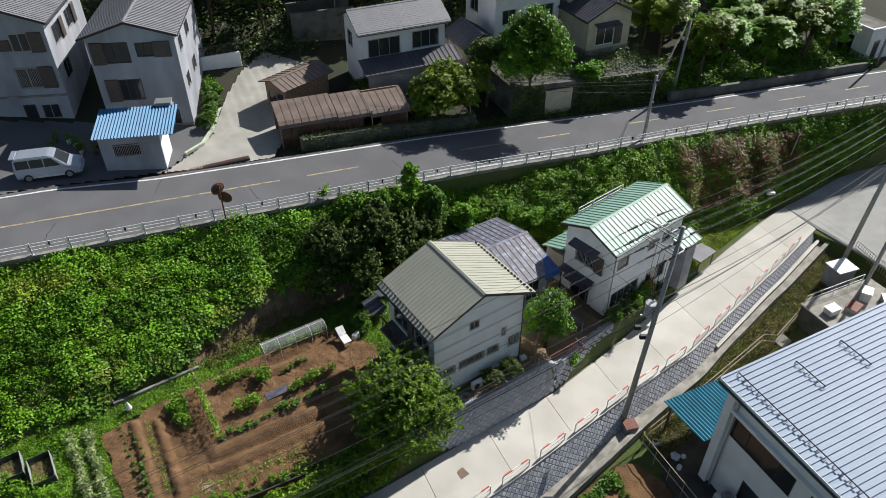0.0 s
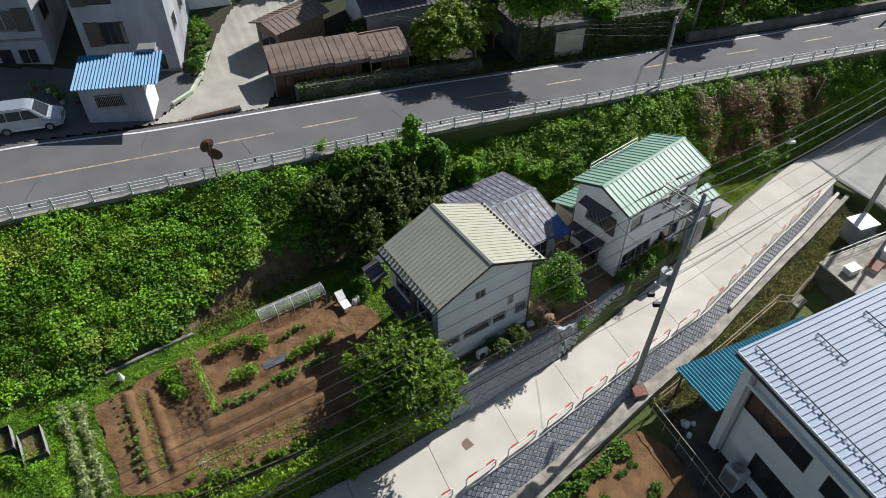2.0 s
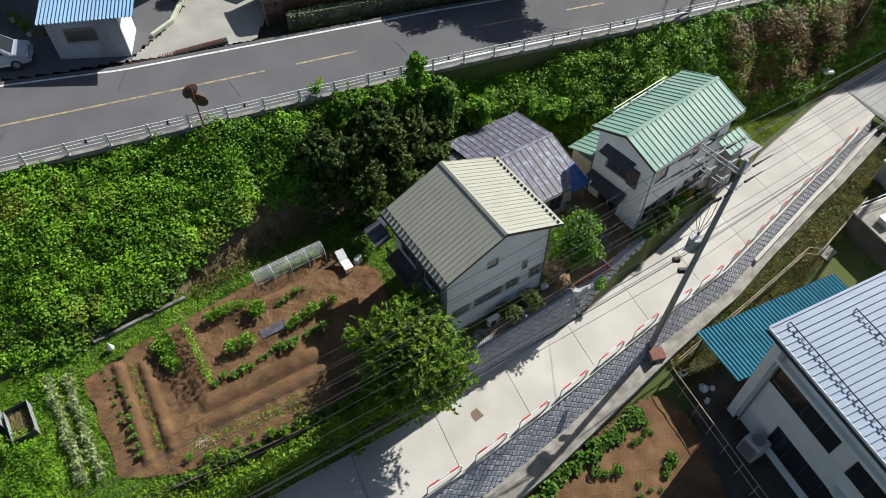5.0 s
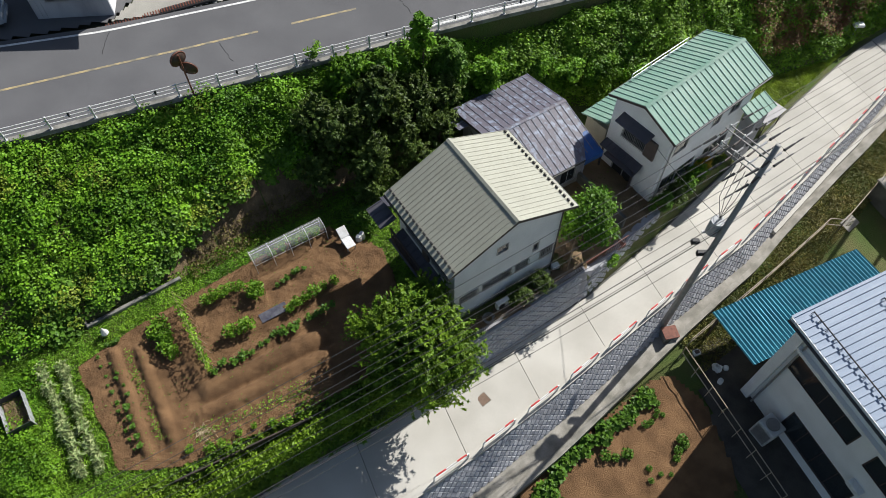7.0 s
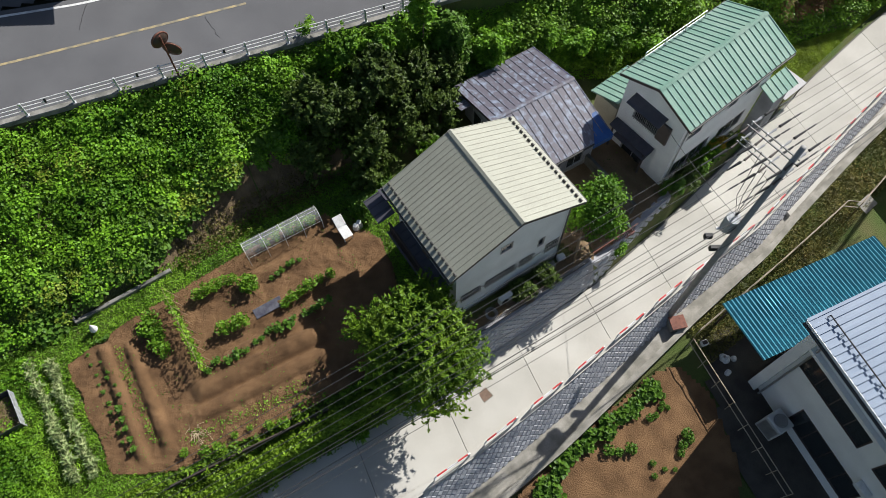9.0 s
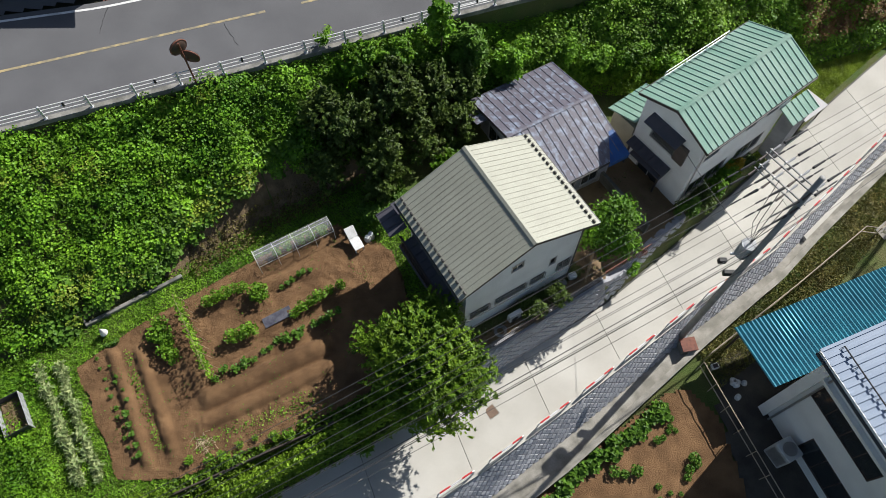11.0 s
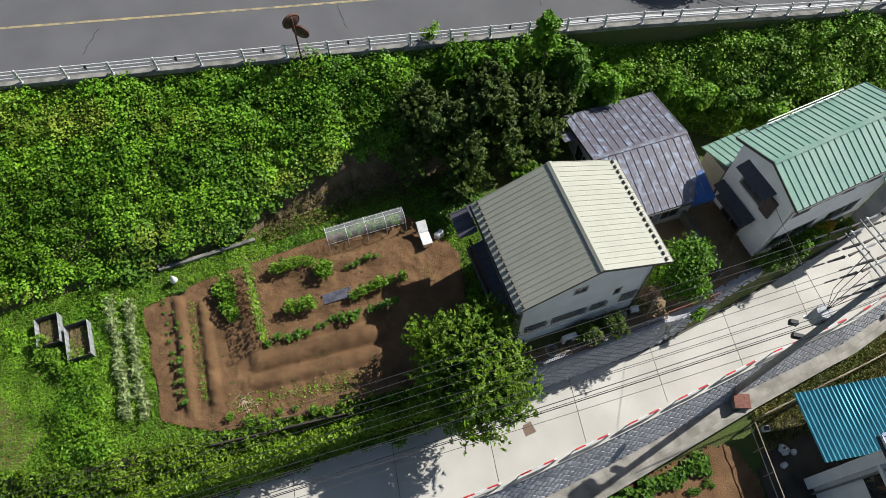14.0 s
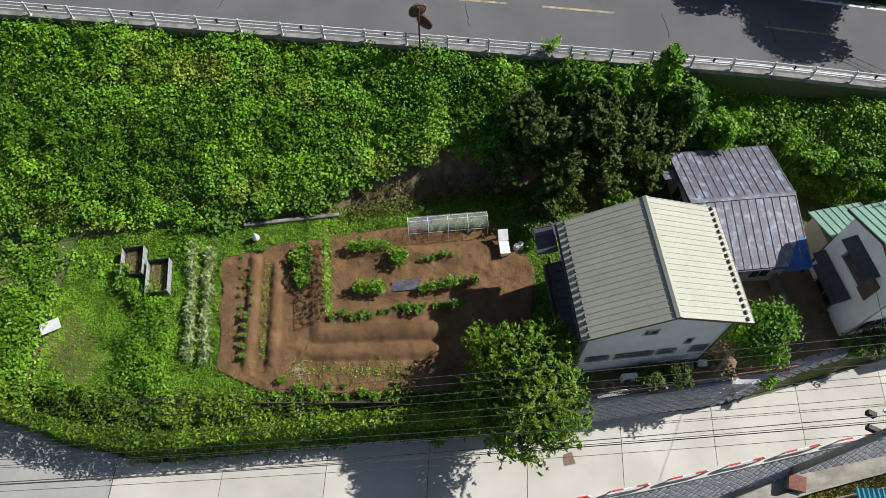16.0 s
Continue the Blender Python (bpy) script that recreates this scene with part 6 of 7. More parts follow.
row(bushy, -9.3, 28.1, -6.7, 30.2, 6, 0.1, 0.7, 1.0, group="bushy row")
row(bushy, -12.1, 26.8, -10.6, 27.4, 3, 0.15, 0.9, 1.2, group="bushy row")
row(bushy, -13.7, 28.5, -11.7, 29.8, 5, 0.1, 0.8, 1.1, group="bushy row")
row(bushy, -11.2, 29.2, -10.7, 29.4, 2, 0.15, 1.2, 1.4, group="bushy row")
row(bushy, -15.9, 27.6, -14.5, 25.6, 6, 0.22, 1.0, 1.4, group="feathery tall plants")
row(bushy, -10.6, 31.6, -8.0, 33.1, 5, 0.1, 0.7, 0.9, group="plants under the net")
row(bushy, -6.2, 34.3, -4.6, 33.6, 3, 0.2, 0.8, 1.3, group="plants by the house")
row(bushy, -13.0, 20.6, -8.2, 22.7, 7, 0.25, 0.45, 0.8, group="weedy edge plants")
row(bushy, -23.6, 22.4, -21.6, 20.8, 4, 0.3, 0.9, 1.3, gz0, "overgrown tubs")
drop_proto(bushy)
# bean row on canes
beans = empty("bean_row", pose(0, 0, 0), "climbing beans on a row of cane poles", "bean row")
for i in range(9):
    x, y = -14.8 + 2.3 * i / 8, 28.5 - 3.7 * i / 8
    part("cane", tube(bmesh.new(), [(x - 0.25, y - 0.15, -0.05), (x + 0.05, y + 0.02, 1.7)], 0.012, 4), WOOD, beans)
    part("cane", tube(bmesh.new(), [(x + 0.35, y + 0.2, -0.05), (x + 0.05, y + 0.02, 1.7)], 0.012, 4), WOOD, beans)
part("cane", tube(bmesh.new(), [(-14.8, 28.55, 1.62), (-12.4, 24.8, 1.62)], 0.012, 4), WOOD, beans)
k = R.random(850)
pts = np.stack([-14.8 + 2.35 * k + R.normal(0, 0.09, 850), 28.5 - 3.7 * k + R.normal(0, 0.09, 850), R.uniform(0.1, 1.6, 850)], 1)
leaf_mesh("foliage", pts, 0.095, LEAF_OLIVE, beans, 0.4, "", R)
# net tunnel on hoops
tunnel = empty("net_tunnel", pose(-9.5, 32.1, 0.05, 0, 0, 32.5), "hooped garden tunnel under pale netting", "tunnel")
NET = bpy.data.materials.new("netting")
NET.use_nodes = True
nn, nl = NET.node_tree.nodes, NET.node_tree.links
tp, mxs = nn.new("ShaderNodeBsdfTransparent"), nn.new("ShaderNodeMixShader")
mxs.inputs[0].default_value = 0.2
nn["Principled BSDF"].inputs["Base Color"].default_value = (0.7, 0.72, 0.72, 1)
nl.new(tp.outputs[0], mxs.inputs[1]), nl.new(nn["Principled BSDF"].outputs[0], mxs.inputs[2]), nl.new(mxs.outputs[0], nn["Material Output"].inputs[0])
arc = [(0.48 * math.cos(t * math.pi / 10), 0.75 + 0.45 * math.sin(t * math.pi / 10)) for t in range(11)]
v = [(x, y, z) for x in [-2.1 + 0.42 * i for i in range(11)] for y, z in arc]
link("netting", v, [(11 * i + j, 11 * i + j + 1, 11 * i + 12 + j, 11 * i + 11 + j) for i in range(10) for j in range(10)], NET, tunnel, "pale see-through netting")
for i in range(5):
    x = -2.1 + 1.05 * i
    part("hoop", tube(bmesh.new(), [(x, 0.5, -0.15), *[(x, y, z) for y, z in arc], (x, -0.5, -0.15)], 0.014, 5), WHITE_STEEL, tunnel)
for y, z in (arc[0], arc[5], arc[10]):
    part("bar", tube(bmesh.new(), [(-2.1, y, z), (2.1, y, z)], 0.01, 4), WHITE_STEEL, tunnel)
# concrete edging at the foot of the bank
edging = empty("edging_wall", pose(-17.25, 28.77, -0.13, 0, 0, 34.5), "low weathered concrete edging wall below the bank", "edging")
part("wall", boxes((-2.6, 2.55, -0.1, 0.1, -0.2, 0.34), bev=0.03), KERB, edging)
part("end_slab", boxes((-2.62, -2.5, 0.1, 0.5, -0.2, 0.4), bev=0.02), OLD_CONCRETE, edging)
# compost bins, bag, card, seat, straw, film
SHEET_DARK, SHEET_PALE = mat("dark_panel", (0.045, 0.05, 0.055), None, 0.5, 3, 20, 0.1), mat("worn_panel", (0.4, 0.42, 0.44), (0.2, 0.2, 0.2), 0.5, 5, 20, 0.1)
for x, y, dx in ((-21.45, 22.65, 0.95), (-23.15, 22.75, 0.8)):
    bin_ = empty("compost_box", pose(x, y, -0.1, 0, 0, -56), "open compost box of dark and pale sheet-metal panels", "compost box", "compost boxes")
    part("panel", boxes((-dx, dx, 0.55, 0.58, 0, 0.65), bev=0.008), SHEET_PALE, bin_, "pale worn panel")
    part("panel", boxes((-dx, dx, -0.58, -0.55, 0, 0.6), bev=0.008), SHEET_PALE, bin_, "pale worn panel")
    part("panel", boxes((dx - 0.03, dx, -0.54, 0.54, 0, 0.62), bev=0.008), SHEET_DARK, bin_)
    part("panel", boxes((-dx, -dx + 0.03, -0.54, 0.54, 0, 0.62), bev=0.008), SHEET_DARK, bin_)
    for sy in (-0.5, 0.5):
        part("stake", tube(bmesh.new(), [(dx - 0.06, sy, -0.1), (dx - 0.06, sy, 0.72)], 0.02, 5), WOOD, bin_)
    part("compost", boxes((-dx + 0.04, dx - 0.04, -0.54, 0.54, 0, 0.2), bev=0.08), DRY_SOIL, bin_)
    q = R.uniform((-dx + 0.1, -0.45, 0.22), (dx - 0.1, 0.45, 0.36), (260, 3))
    leaf_mesh("dry_stalks", q, 0.025, LEAF_STRAW, bin_, 0.5, "dry stalks", R, 9.0)
bag = empty("plastic_bag", pose(-18.3, 26.9, -0.02), "white plastic cover hung on a stake", "plastic cover")
bm = bmesh.new()
tube(bm, [(0, 0, 0.25), (0, 0, 0.5), (0.02, 0, 0.75)], 0.2, 9, 0.03)
part("cover", bm, WHITE_STEEL, bag)
part("stake", tube(bmesh.new(), [(0, 0, -0.2), (0, 0, 0.95)], 0.015, 5), WOOD, bag)
card = empty("white_board", pose(-24.6, 18.0, 0.22, 14, -6, 50), "white plastic board lying in the grass", "board")
part("board", boxes((-0.5, 0.5, -0.28, 0.28, 0, 0.02), bev=0.005), WHITE_STEEL, card)
seat = empty("garden_lounger", pose(-6.25, 32.35, 0.08, 0, 0, -57), "white plastic garden lounger beside the bed", "lounger")
part("seat", boxes((-0.45, 0.35, -0.27, 0.27, 0.28, 0.33), bev=0.015), WHITE_STEEL, seat)
bk = part("backrest", boxes((-0.62, 0.0, -0.27, 0.27, 0, 0.05), bev=0.015), WHITE_STEEL, seat)
bk.matrix_local = pose(-0.42, 0, 0.31, 0, 32, 0)
for lx in (-0.38, 0.28):
    for ly in (-0.22, 0.22):
        part("leg", boxes((lx - 0.025, lx + 0.025, ly - 0.025, ly + 0.025, -0.1, 0.279)), WHITE_STEEL, seat)
straw = empty("straw_heap", pose(-12.3, 21.9, 0.03), "dry pale straw heap on the soil", "straw")
bm = bmesh.new()
for i in range(40):
    x, y, t = R.normal(0, 0.25), R.normal(0, 0.25), R.uniform(0, 6.3)
    tube(bm, [(x, y, 0.02), (x + 0.15 * math.cos(t), y + 0.15 * math.sin(t), 0.08), (x + 0.3 * math.cos(t), y + 0.3 * math.sin(t), 0.03)], 0.012, 3)
tagged(part("straw", bm, mat("straw", (0.5, 0.4, 0.25), None, 0.9, 5, 30, 0.2), straw), kind="stuff")
film_sheet = empty("mulch_film", pose(-9.85, 28.15, 0.19, 0, 0, 33), "dark plastic mulch film over a ridge", "mulch film")
part("film", boxes((-0.75, 0.75, -0.28, 0.28, -0.03, 0.02), bev=0.01), mat("film_black", (0.05, 0.05, 0.07), (0.12, 0.12, 0.14), 0.3, 3, 12, 0.6), film_sheet)
strip = empty("edge_strip", pose(-10.5, 20.95, -0.05, 0, 0, 27.5), "dark timber edging strip along the bed", "edging")
part("strip", boxes((-3.4, 4.6, -0.04, 0.04, -0.15, 0.18), bev=0.01), BROWN_TRIM, strip)
for i, (x, y) in enumerate(((-9.9, 19.6), (-6.7, 22.2))):
    d_ = plant_proto("dry_plant", "withered grey-pink plant clump at the plot edge", 130, 0.3, 0.5, 0.07, leaf_mat("withered", (0.16, 0.13, 0.14), (0.32, 0.27, 0.28)), 330 + i)
    d_.matrix_world = pose(x, y, gz0(x, y) + 0.15)
for i, (x, y) in enumerate(((-5.6, 33.0), (-5.75, 32.8), (-4.0, 35.3), (-1.9, 36.6), (-1.5, 36.9))):
    pot = empty("garden_urn", pose(x, y, 0.0), "pale ceramic garden pot", "pot", "pots by the house")
    bm = bmesh.new()
    tube(bm, [(0, 0, -0.1), (0, 0, 0.2), (0, 0, 0.35)], 0.2, 10, 0.14)
    part("pot", bm, WHITE_STEEL, pot)

# ---- lower plot beyond the channel ----
LOW = [(0.5, 15.0), (13.2, 15.0), (14.6, 21.5), (13.6, 25.6), (12.0, 27.0), (10.6, 26.5), (3.2, 20.6)]
v, f, idx = [], [], {}
step = 0.22
for i in range(int(15 / step)):
    for j in range(int(13 / step)):
        x, y = 0.2 + i * step, 14.6 + j * step
        if inside(x + step / 2, y + step / 2, LOW):
            q = []
            for di, dj in ((0, 0), (1, 0), (1, 1), (0, 1)):
                k = (i + di, j + dj)
                if k not in idx:
                    idx[k] = len(v)
                    X, Y = x + di * step, y + dj * step
                    v.append((X, Y, -5.2 + 0.05 * noise.noise(Vector((X * 2, Y * 2, 1)))))
                q.append(idx[k])
            f.append(q)
tagged(link("soil_bed", v, f, SOIL, smooth=True), "brown soil of the lower vegetable plot", "soil", kind="structure")
low_z = lambda x, y: -5.2
big = plant_proto("squash_plant", "sprawling broad-leaved squash plant", 90, 0.45, 0.5, 0.22, LEAF_VEG, 341, long=1.1, up=0.6)
row(big, 10.8, 26.2, 3.6, 20.0, 16, 0.25, 0.8, 1.2, low_z, "squash along the channel")
row(big, 10.9, 25.6, 9.0, 24.4, 5, 0.3, 0.8, 1.1, low_z, "squash along the channel")
row(big, 5.2, 20.6, 4.0, 19.0, 4, 0.4, 0.9, 1.3, low_z, "squash along the channel")
drop_proto(big)
small = plant_proto("vegetable_plant", "small leafy plant on bare soil", 120, 0.32, 0.45, 0.09, LEAF_VEG, 342)
row(small, 12.2, 23.4, 11.6, 21.9, 4, 0.15, 0.7, 1.1, low_z, "plants in the lower plot")
row(small, 7.4, 22.1, 9.4, 22.4, 3, 0.2, 0.8, 1.2, low_z, "plants in the lower plot")
row(small, 9.6, 21.5, 11.0, 21.0, 4, 0.3, 0.4, 0.7, low_z, "plants in the lower plot")
row(small, 11.2, 25.2, 10.2, 24.0, 6, 0.3, 0.5, 0.8, low_z, "plants in the lower plot")
drop_proto(small)


def pipe_fence(name, label, pts, z, h, gap, material):
    t = tagged(empty(name, Matrix.Identity(4)), label, "fence")
    for (x0, y0), (x1, y1) in zip(pts, pts[1:]):
        ln = math.hypot(x1 - x0, y1 - y0)
        n = max(1, int(ln / gap))
        for i in range(n + 1):
            k = i / n
            x, y = x0 + (x1 - x0) * k, y0 + (y1 - y0) * k
            part("post", tube(bmesh.new(), [(x, y, z - 0.2), (x, y, z + h)], 0.025, 5), material, t)
        for hh in (h, h * 0.5):
            part("rail", tube(bmesh.new(), [(x0, y0, z + hh), (x1, y1, z + hh)], 0.03, 5), material, t)
    return t


CREAM = mat("cream_pipe", (0.45, 0.38, 0.28), (0.33, 0.27, 0.2), 0.6, 4, 20, 0.1)
pipe_fence("pipe_fence", "cream-painted pipe fence along the channel", [(13.2, 28.7), (18.6, 33.0), (23.5, 37.1), (24.4, 37.0), (29.0, 41.6)], -5.2, 1.3, 1.8, CREAM)
pipe_fence("pipe_fence", "white pipe fence between plot and workshop", [(12.7, 28.1), (14.3, 24.6), (16.4, 20.0)], -5.2, 1.4, 1.2, CREAM)
sink = empty("old_sink", pose(13.6, 28.2, -5.25, 0, 0, 20), "white plastic basin on a stand", "basin")
part("basin", boxes((-0.2, 0.2, -0.16, 0.16, 0.42, 0.65), bev=0.04), WHITE_STEEL, sink)
# dark plate on the solid basin, painting the shade of its inside
part("hollow", boxes((-0.15, 0.15, -0.11, 0.11, 0.652, 0.658)), BROWN_TRIM, sink)
part("stand", boxes((-0.15, 0.15, -0.1, 0.1, -0.1, 0.419)), OLD_CONCRETE, sink)
ac = empty("air_conditioner", at_ab(8.9, -26.7, -5.35, 6), "large white outdoor air-conditioning unit with round fan", "air conditioner")
part("case", boxes((-0.5, 0.45, -0.55, 0.55, 0.1, 1.75), bev=0.05), mat("white_case", (0.6, 0.6, 0.58), None, 0.5, 2, 20, 0.05), ac)
bm = bmesh.new()
tube(bm, [(-0.02, 0, 1.752), (-0.02, 0, 1.78)], 0.38, 20)
part("fan_ring", bm, ALU, ac)
bm = bmesh.new()
for r in (0.1, 0.18, 0.26, 0.34):
    tube(bm, [(-0.02 + r * math.cos(t * math.pi / 9), r * math.sin(t * math.pi / 9), 1.79) for t in range(19)], 0.012, 4)
part("grille", bm, BLACK, ac)
part("louvre", boxes((-0.515, -0.502, -0.45, 0.45, 0.3, 1.5)), ALU, ac)
part("feet", boxes((-0.45, 0.4, -0.5, -0.4, -0.1, 0.099), (-0.45, 0.4, 0.4, 0.5, -0.1, 0.099)), BLACK, ac)
rag = empty("cloth_heap", pose(14.75, 27.35, -5.3), "heap of pale cloths and plastic under the shelter", "cloth heap")
for i in range(7):
    x, y = R.normal(0, 0.25), R.normal(0, 0.3)
    bm = boxes((x - 0.16, x + 0.16, y - 0.14, y + 0.14, 0, 0.25 + 0.12 * (i % 3)), bev=0.07)
    part("cloth", bm, WHITE_STEEL, rag).matrix_local = pose(0, 0, 0, 0, 0, 13 * i)
# yard by the junction
cab = empty("white_cabinet", pose(32.2, 44.3, -5.3, 0, 0, 20), "white sheet-metal cabinet with a flat lid", "cabinet")
part("body", boxes((-0.9, 0.9, -0.7, 0.7, 0, 1.9), bev=0.03), GREY_WALL, cab)
part("lid", boxes((-1.0, 1.0, -0.8, 0.8, 1.902, 2.0), bev=0.03), WHITE_STEEL, cab)
yard = empty("concrete_block", pose(29.6, 39.8, -5.4, 0, 0, ROT), "dark flat-roofed concrete outbuilding with roof rails", "outbuilding")
part("body", boxes((-2.2, 5.0, -3.6, 1.0, 0, 1.9), bev=0.03), DARK_CONCRETE, yard)
part("roof", boxes((-2.3, 5.1, -3.7, 1.1, 1.902, 2.02), bev=0.02), OLD_CONCRETE, yard)
for i in range(5):
    part("rail_post", tube(bmesh.new(), [(-2.1 + 1.5 * i, 0.9, 2.0), (-2.1 + 1.5 * i, 0.9, 2.9)], 0.025, 5), STEEL, yard)
part("rail", tube(bmesh.new(), [(-2.1, 0.9, 2.9), (3.9, 0.9, 2.9)], 0.025, 5), STEEL, yard)
part("rail", tube(bmesh.new(), [(-2.1, 0.9, 2.45), (3.9, 0.9, 2.45)], 0.025, 5), STEEL, yard)
for i, (x, y, s, h) in enumerate(((-1, -0.6, 0.5, 0.5), (0.8, -1.0, 0.6, 0.35), (2.6, -0.5, 0.5, 0.8), (3.6, -1.8, 0.7, 0.5))):
    crate = empty("crate", yard.matrix_world @ pose(x, y, 2.02, 0, 0, 17 * i), "grey metal tub and frame on the outbuilding roof", "crate", "clutter on the outbuilding")
    part("tub", boxes((-s, s, -s * 0.7, s * 0.7, 0, h), bev=0.04), OLD_CONCRETE if i % 2 else STEEL, crate)
    part("rim", boxes((-s - 0.03, s + 0.03, -s * 0.7 - 0.03, s * 0.7 + 0.03, h + 0.002, h + 0.04), bev=0.01), RUST if i == 1 else WHITE_STEEL, crate)
sheetm = empty("metal_sheet", pose(25.4, 37.6, -5.1, 12, 0, 40), "pale metal sheet leaning in the weeds", "metal sheet")
part("sheet", boxes((-0.6, 0.6, -0.4, 0.4, 0, 0.02)), OLD_CONCRETE, sheetm)
pipe_fence("pipe_fence", "grey railing along the side road", [(35.0, 47.6), (36.4, 43.0)], -4.3, 0.95, 0.25, ALU)
tarp = empty("green_tarpaulin", pose(18.6, 42.8, gh(*ab(18.6, 42.8)) + 0.4, 0, 0, 40), "bright green net thrown over a box by the house", "tarpaulin")
part("box", boxes((-0.4, 0.4, -0.3, 0.3, -0.5, 0.75), bev=0.1), mat("bright_green", (0.06, 0.5, 0.08), None, 0.6, 3, 20, 0.3), tarp)
panel = empty("dark_panel", pose(20.6, 44.6, gh(*ab(20.6, 44.6)), 0, 0, 40), "dark sheet shelter at the end of the green house", "shelter")
part("sheet", boxes((-1.0, 1.2, -0.7, 0.9, 1.2, 1.25)), DARK_ROOF, panel)
part("leg", boxes((-0.9, -0.84, -0.6, -0.54, -0.2, 1.199)), BROWN_TRIM, panel)
part("leg", boxes((1.0, 1.06, -0.6, -0.54, -0.2, 1.199)), BROWN_TRIM, panel)

# ---- across the road: drive, walls, yards ----
def clip_sheet(name, poly, zf, step, material, label, category):
    xs, ys = [p[0] for p in poly], [p[1] for p in poly]
    v, f, idx = [], [], {}
    for i in range(int((max(xs) - min(xs)) / step) + 1):
        for j in range(int((max(ys) - min(ys)) / step) + 1):
            x, y = min(xs) + i * step, min(ys) + j * step
            if inside(x + step / 2, y + step / 2, poly) and ab(x + step / 2, y + step / 2)[1] > far_b(ab(x, y)[0]) + 0.5:
                q = []
                for di, dj in ((0, 0), (1, 0), (1, 1), (0, 1)):
                    k = (i + di, j + dj)
                    if k not in idx:
                        idx[k] = len(v)
                        v.append((x + di * step, y + dj * step, zf(x + di * step, y + dj * step)))
                    q.append(idx[k])
                f.append(q)
    return tagged(link(name, v, f, material, smooth=True), label, category, kind="structure")


DRIVE = [(-20.2, 44.0), (-13.0, 46.4), (-12.6, 49.6), (-13.6, 53.0), (-13.2, 57.0), (-12.5, 61.5), (-16.5, 62.5), (-17.8, 59.0), (-18.3, 55.0), (-18.2, 50.0), (-18.9, 47.0)]
drive = clip_sheet("driveway", DRIVE, lambda x, y: max(gh(*ab(x, y)), road_z(x) - 0.03) + 0.06, 0.16, mat("drive_concrete", (0.36, 0.35, 0.31), (0.28, 0.27, 0.24), 0.9, 0.6, 20, 0.15), "pale concrete driveway curving uphill", "driveway")
apron = clip_sheet("yard", [(-42, 35.5), (-20.3, 44.1), (-19.0, 47.2), (-18.4, 50.5), (-21, 51), (-40, 48)], lambda x, y: max(gh(*ab(x, y)), road_z(x) - 0.03) + 0.03, 0.3, ASPHALT, "worn asphalt forecourt of the houses", "yard")
grate = empty("drain_grate", at_ab(-14.2, 6.95, road_z(-17) + 0.03, 1), "steel drain grating across the drive", "grating")
bm = bmesh.new()
for i in range(40):
    box(bm, -2.2 + 0.16 * i, -2.14 + 0.16 * i, -0.17, 0.17, 0.05, 0.1)
part("grating", bm, RUST, grate)
part("gutter", boxes((-2.25, 4.3, -0.24, 0.24, -0.1, 0.045)), BLACK, grate)
kerb2 = empty("drive_kerb", Matrix.Identity(4), "pale green painted kerb along the drive", "kerb")
pts = [(-19.4, 46.6, 5.7), (-18.5, 48.2, 5.7), (-18.35, 50.5, 5.75), (-18.5, 53, 5.85), (-18.3, 55.5, 5.95), (-17.8, 58.5, 6.1)]
part("kerb", tube(bmesh.new(), pts, 0.16, 4), mat("kerb_paint", (0.5, 0.55, 0.42), None, 0.8, 2, 20, 0.1), kerb2)
wall_w = empty("garden_wall", pose(-18.0, 60.2, 5.6, 0, 0, 205), "white rendered retaining wall with an iron railing", "wall")
part("wall", boxes((0, 5.2, 0, 0.3, -0.5, 2.6), bev=0.03), WHITE_WALL, wall_w)
bm = bmesh.new()
for i in range(28):
    box(bm, 0.1 + 0.18 * i, 0.13 + 0.18 * i, 0.13, 0.16, 2.6, 3.4)
box(bm, 0.1, 5.1, 0.12, 0.17, 3.4, 3.45)
part("railing", bm, BROWN_TRIM, wall_w, "dark iron railing")
stairs = empty("stair_wall", pose(-13.5, 66.0, 6.5, 0, 0, 110), "dark concrete stair and retaining wall on the hill", "stairs")
for i in range(14):
    part("step", boxes((-0.9, 0.9, -0.3 * i, -0.3 * i + 0.31, -1.5, 0.17 * i)), DARK_CONCRETE, stairs)
part("wall", boxes((1.0, 1.3, -5, 1.0, -1, 3.6)), DARK_CONCRETE, stairs)
part("wall", boxes((-1.3, -1.0, -5, 1.0, -1, 3.4)), DARK_CONCRETE, stairs)
# low carport wall; the trees' shade on it is put into the dark concrete
w1 = band("stone_wall", lambda a: far_b(a) + 0.95, lambda a: far_b(a) + 1.5, lambda x: road_z(x) + 0.95, -5.8, 9, 0.8, DARK_CONCRETE, 0.0, 1.6)
tagged(w1, "low wall in front of the carport, tree shade in its dark colour", "wall", kind="structure")
w2 = band("stone_wall", lambda a: far_b(a) + 1.7, lambda a: far_b(a) + 6.5, lambda x: road_z(x) + 2.7, 12.6, 28, 0.8, DARK_CONCRETE, 0.0, 3.5)
tagged(w2, "dark concrete retaining wall beside the road", "wall", kind="structure")
w3 = band("stone_wall", lambda a: far_b(a) + 0.8, lambda a: far_b(a) + 1.15, lambda x: road_z(x) + 0.75, 28.2, 52, 0.8, DARK_CONCRETE, 0.0, 1.3)
tagged(w3, "low dark wall along the woods", "wall", kind="structure")
a, b = region(R, 12.6, 28, lambda v: far_b(v) + 2.2, lambda v: far_b(v) + 6.4, 4200)
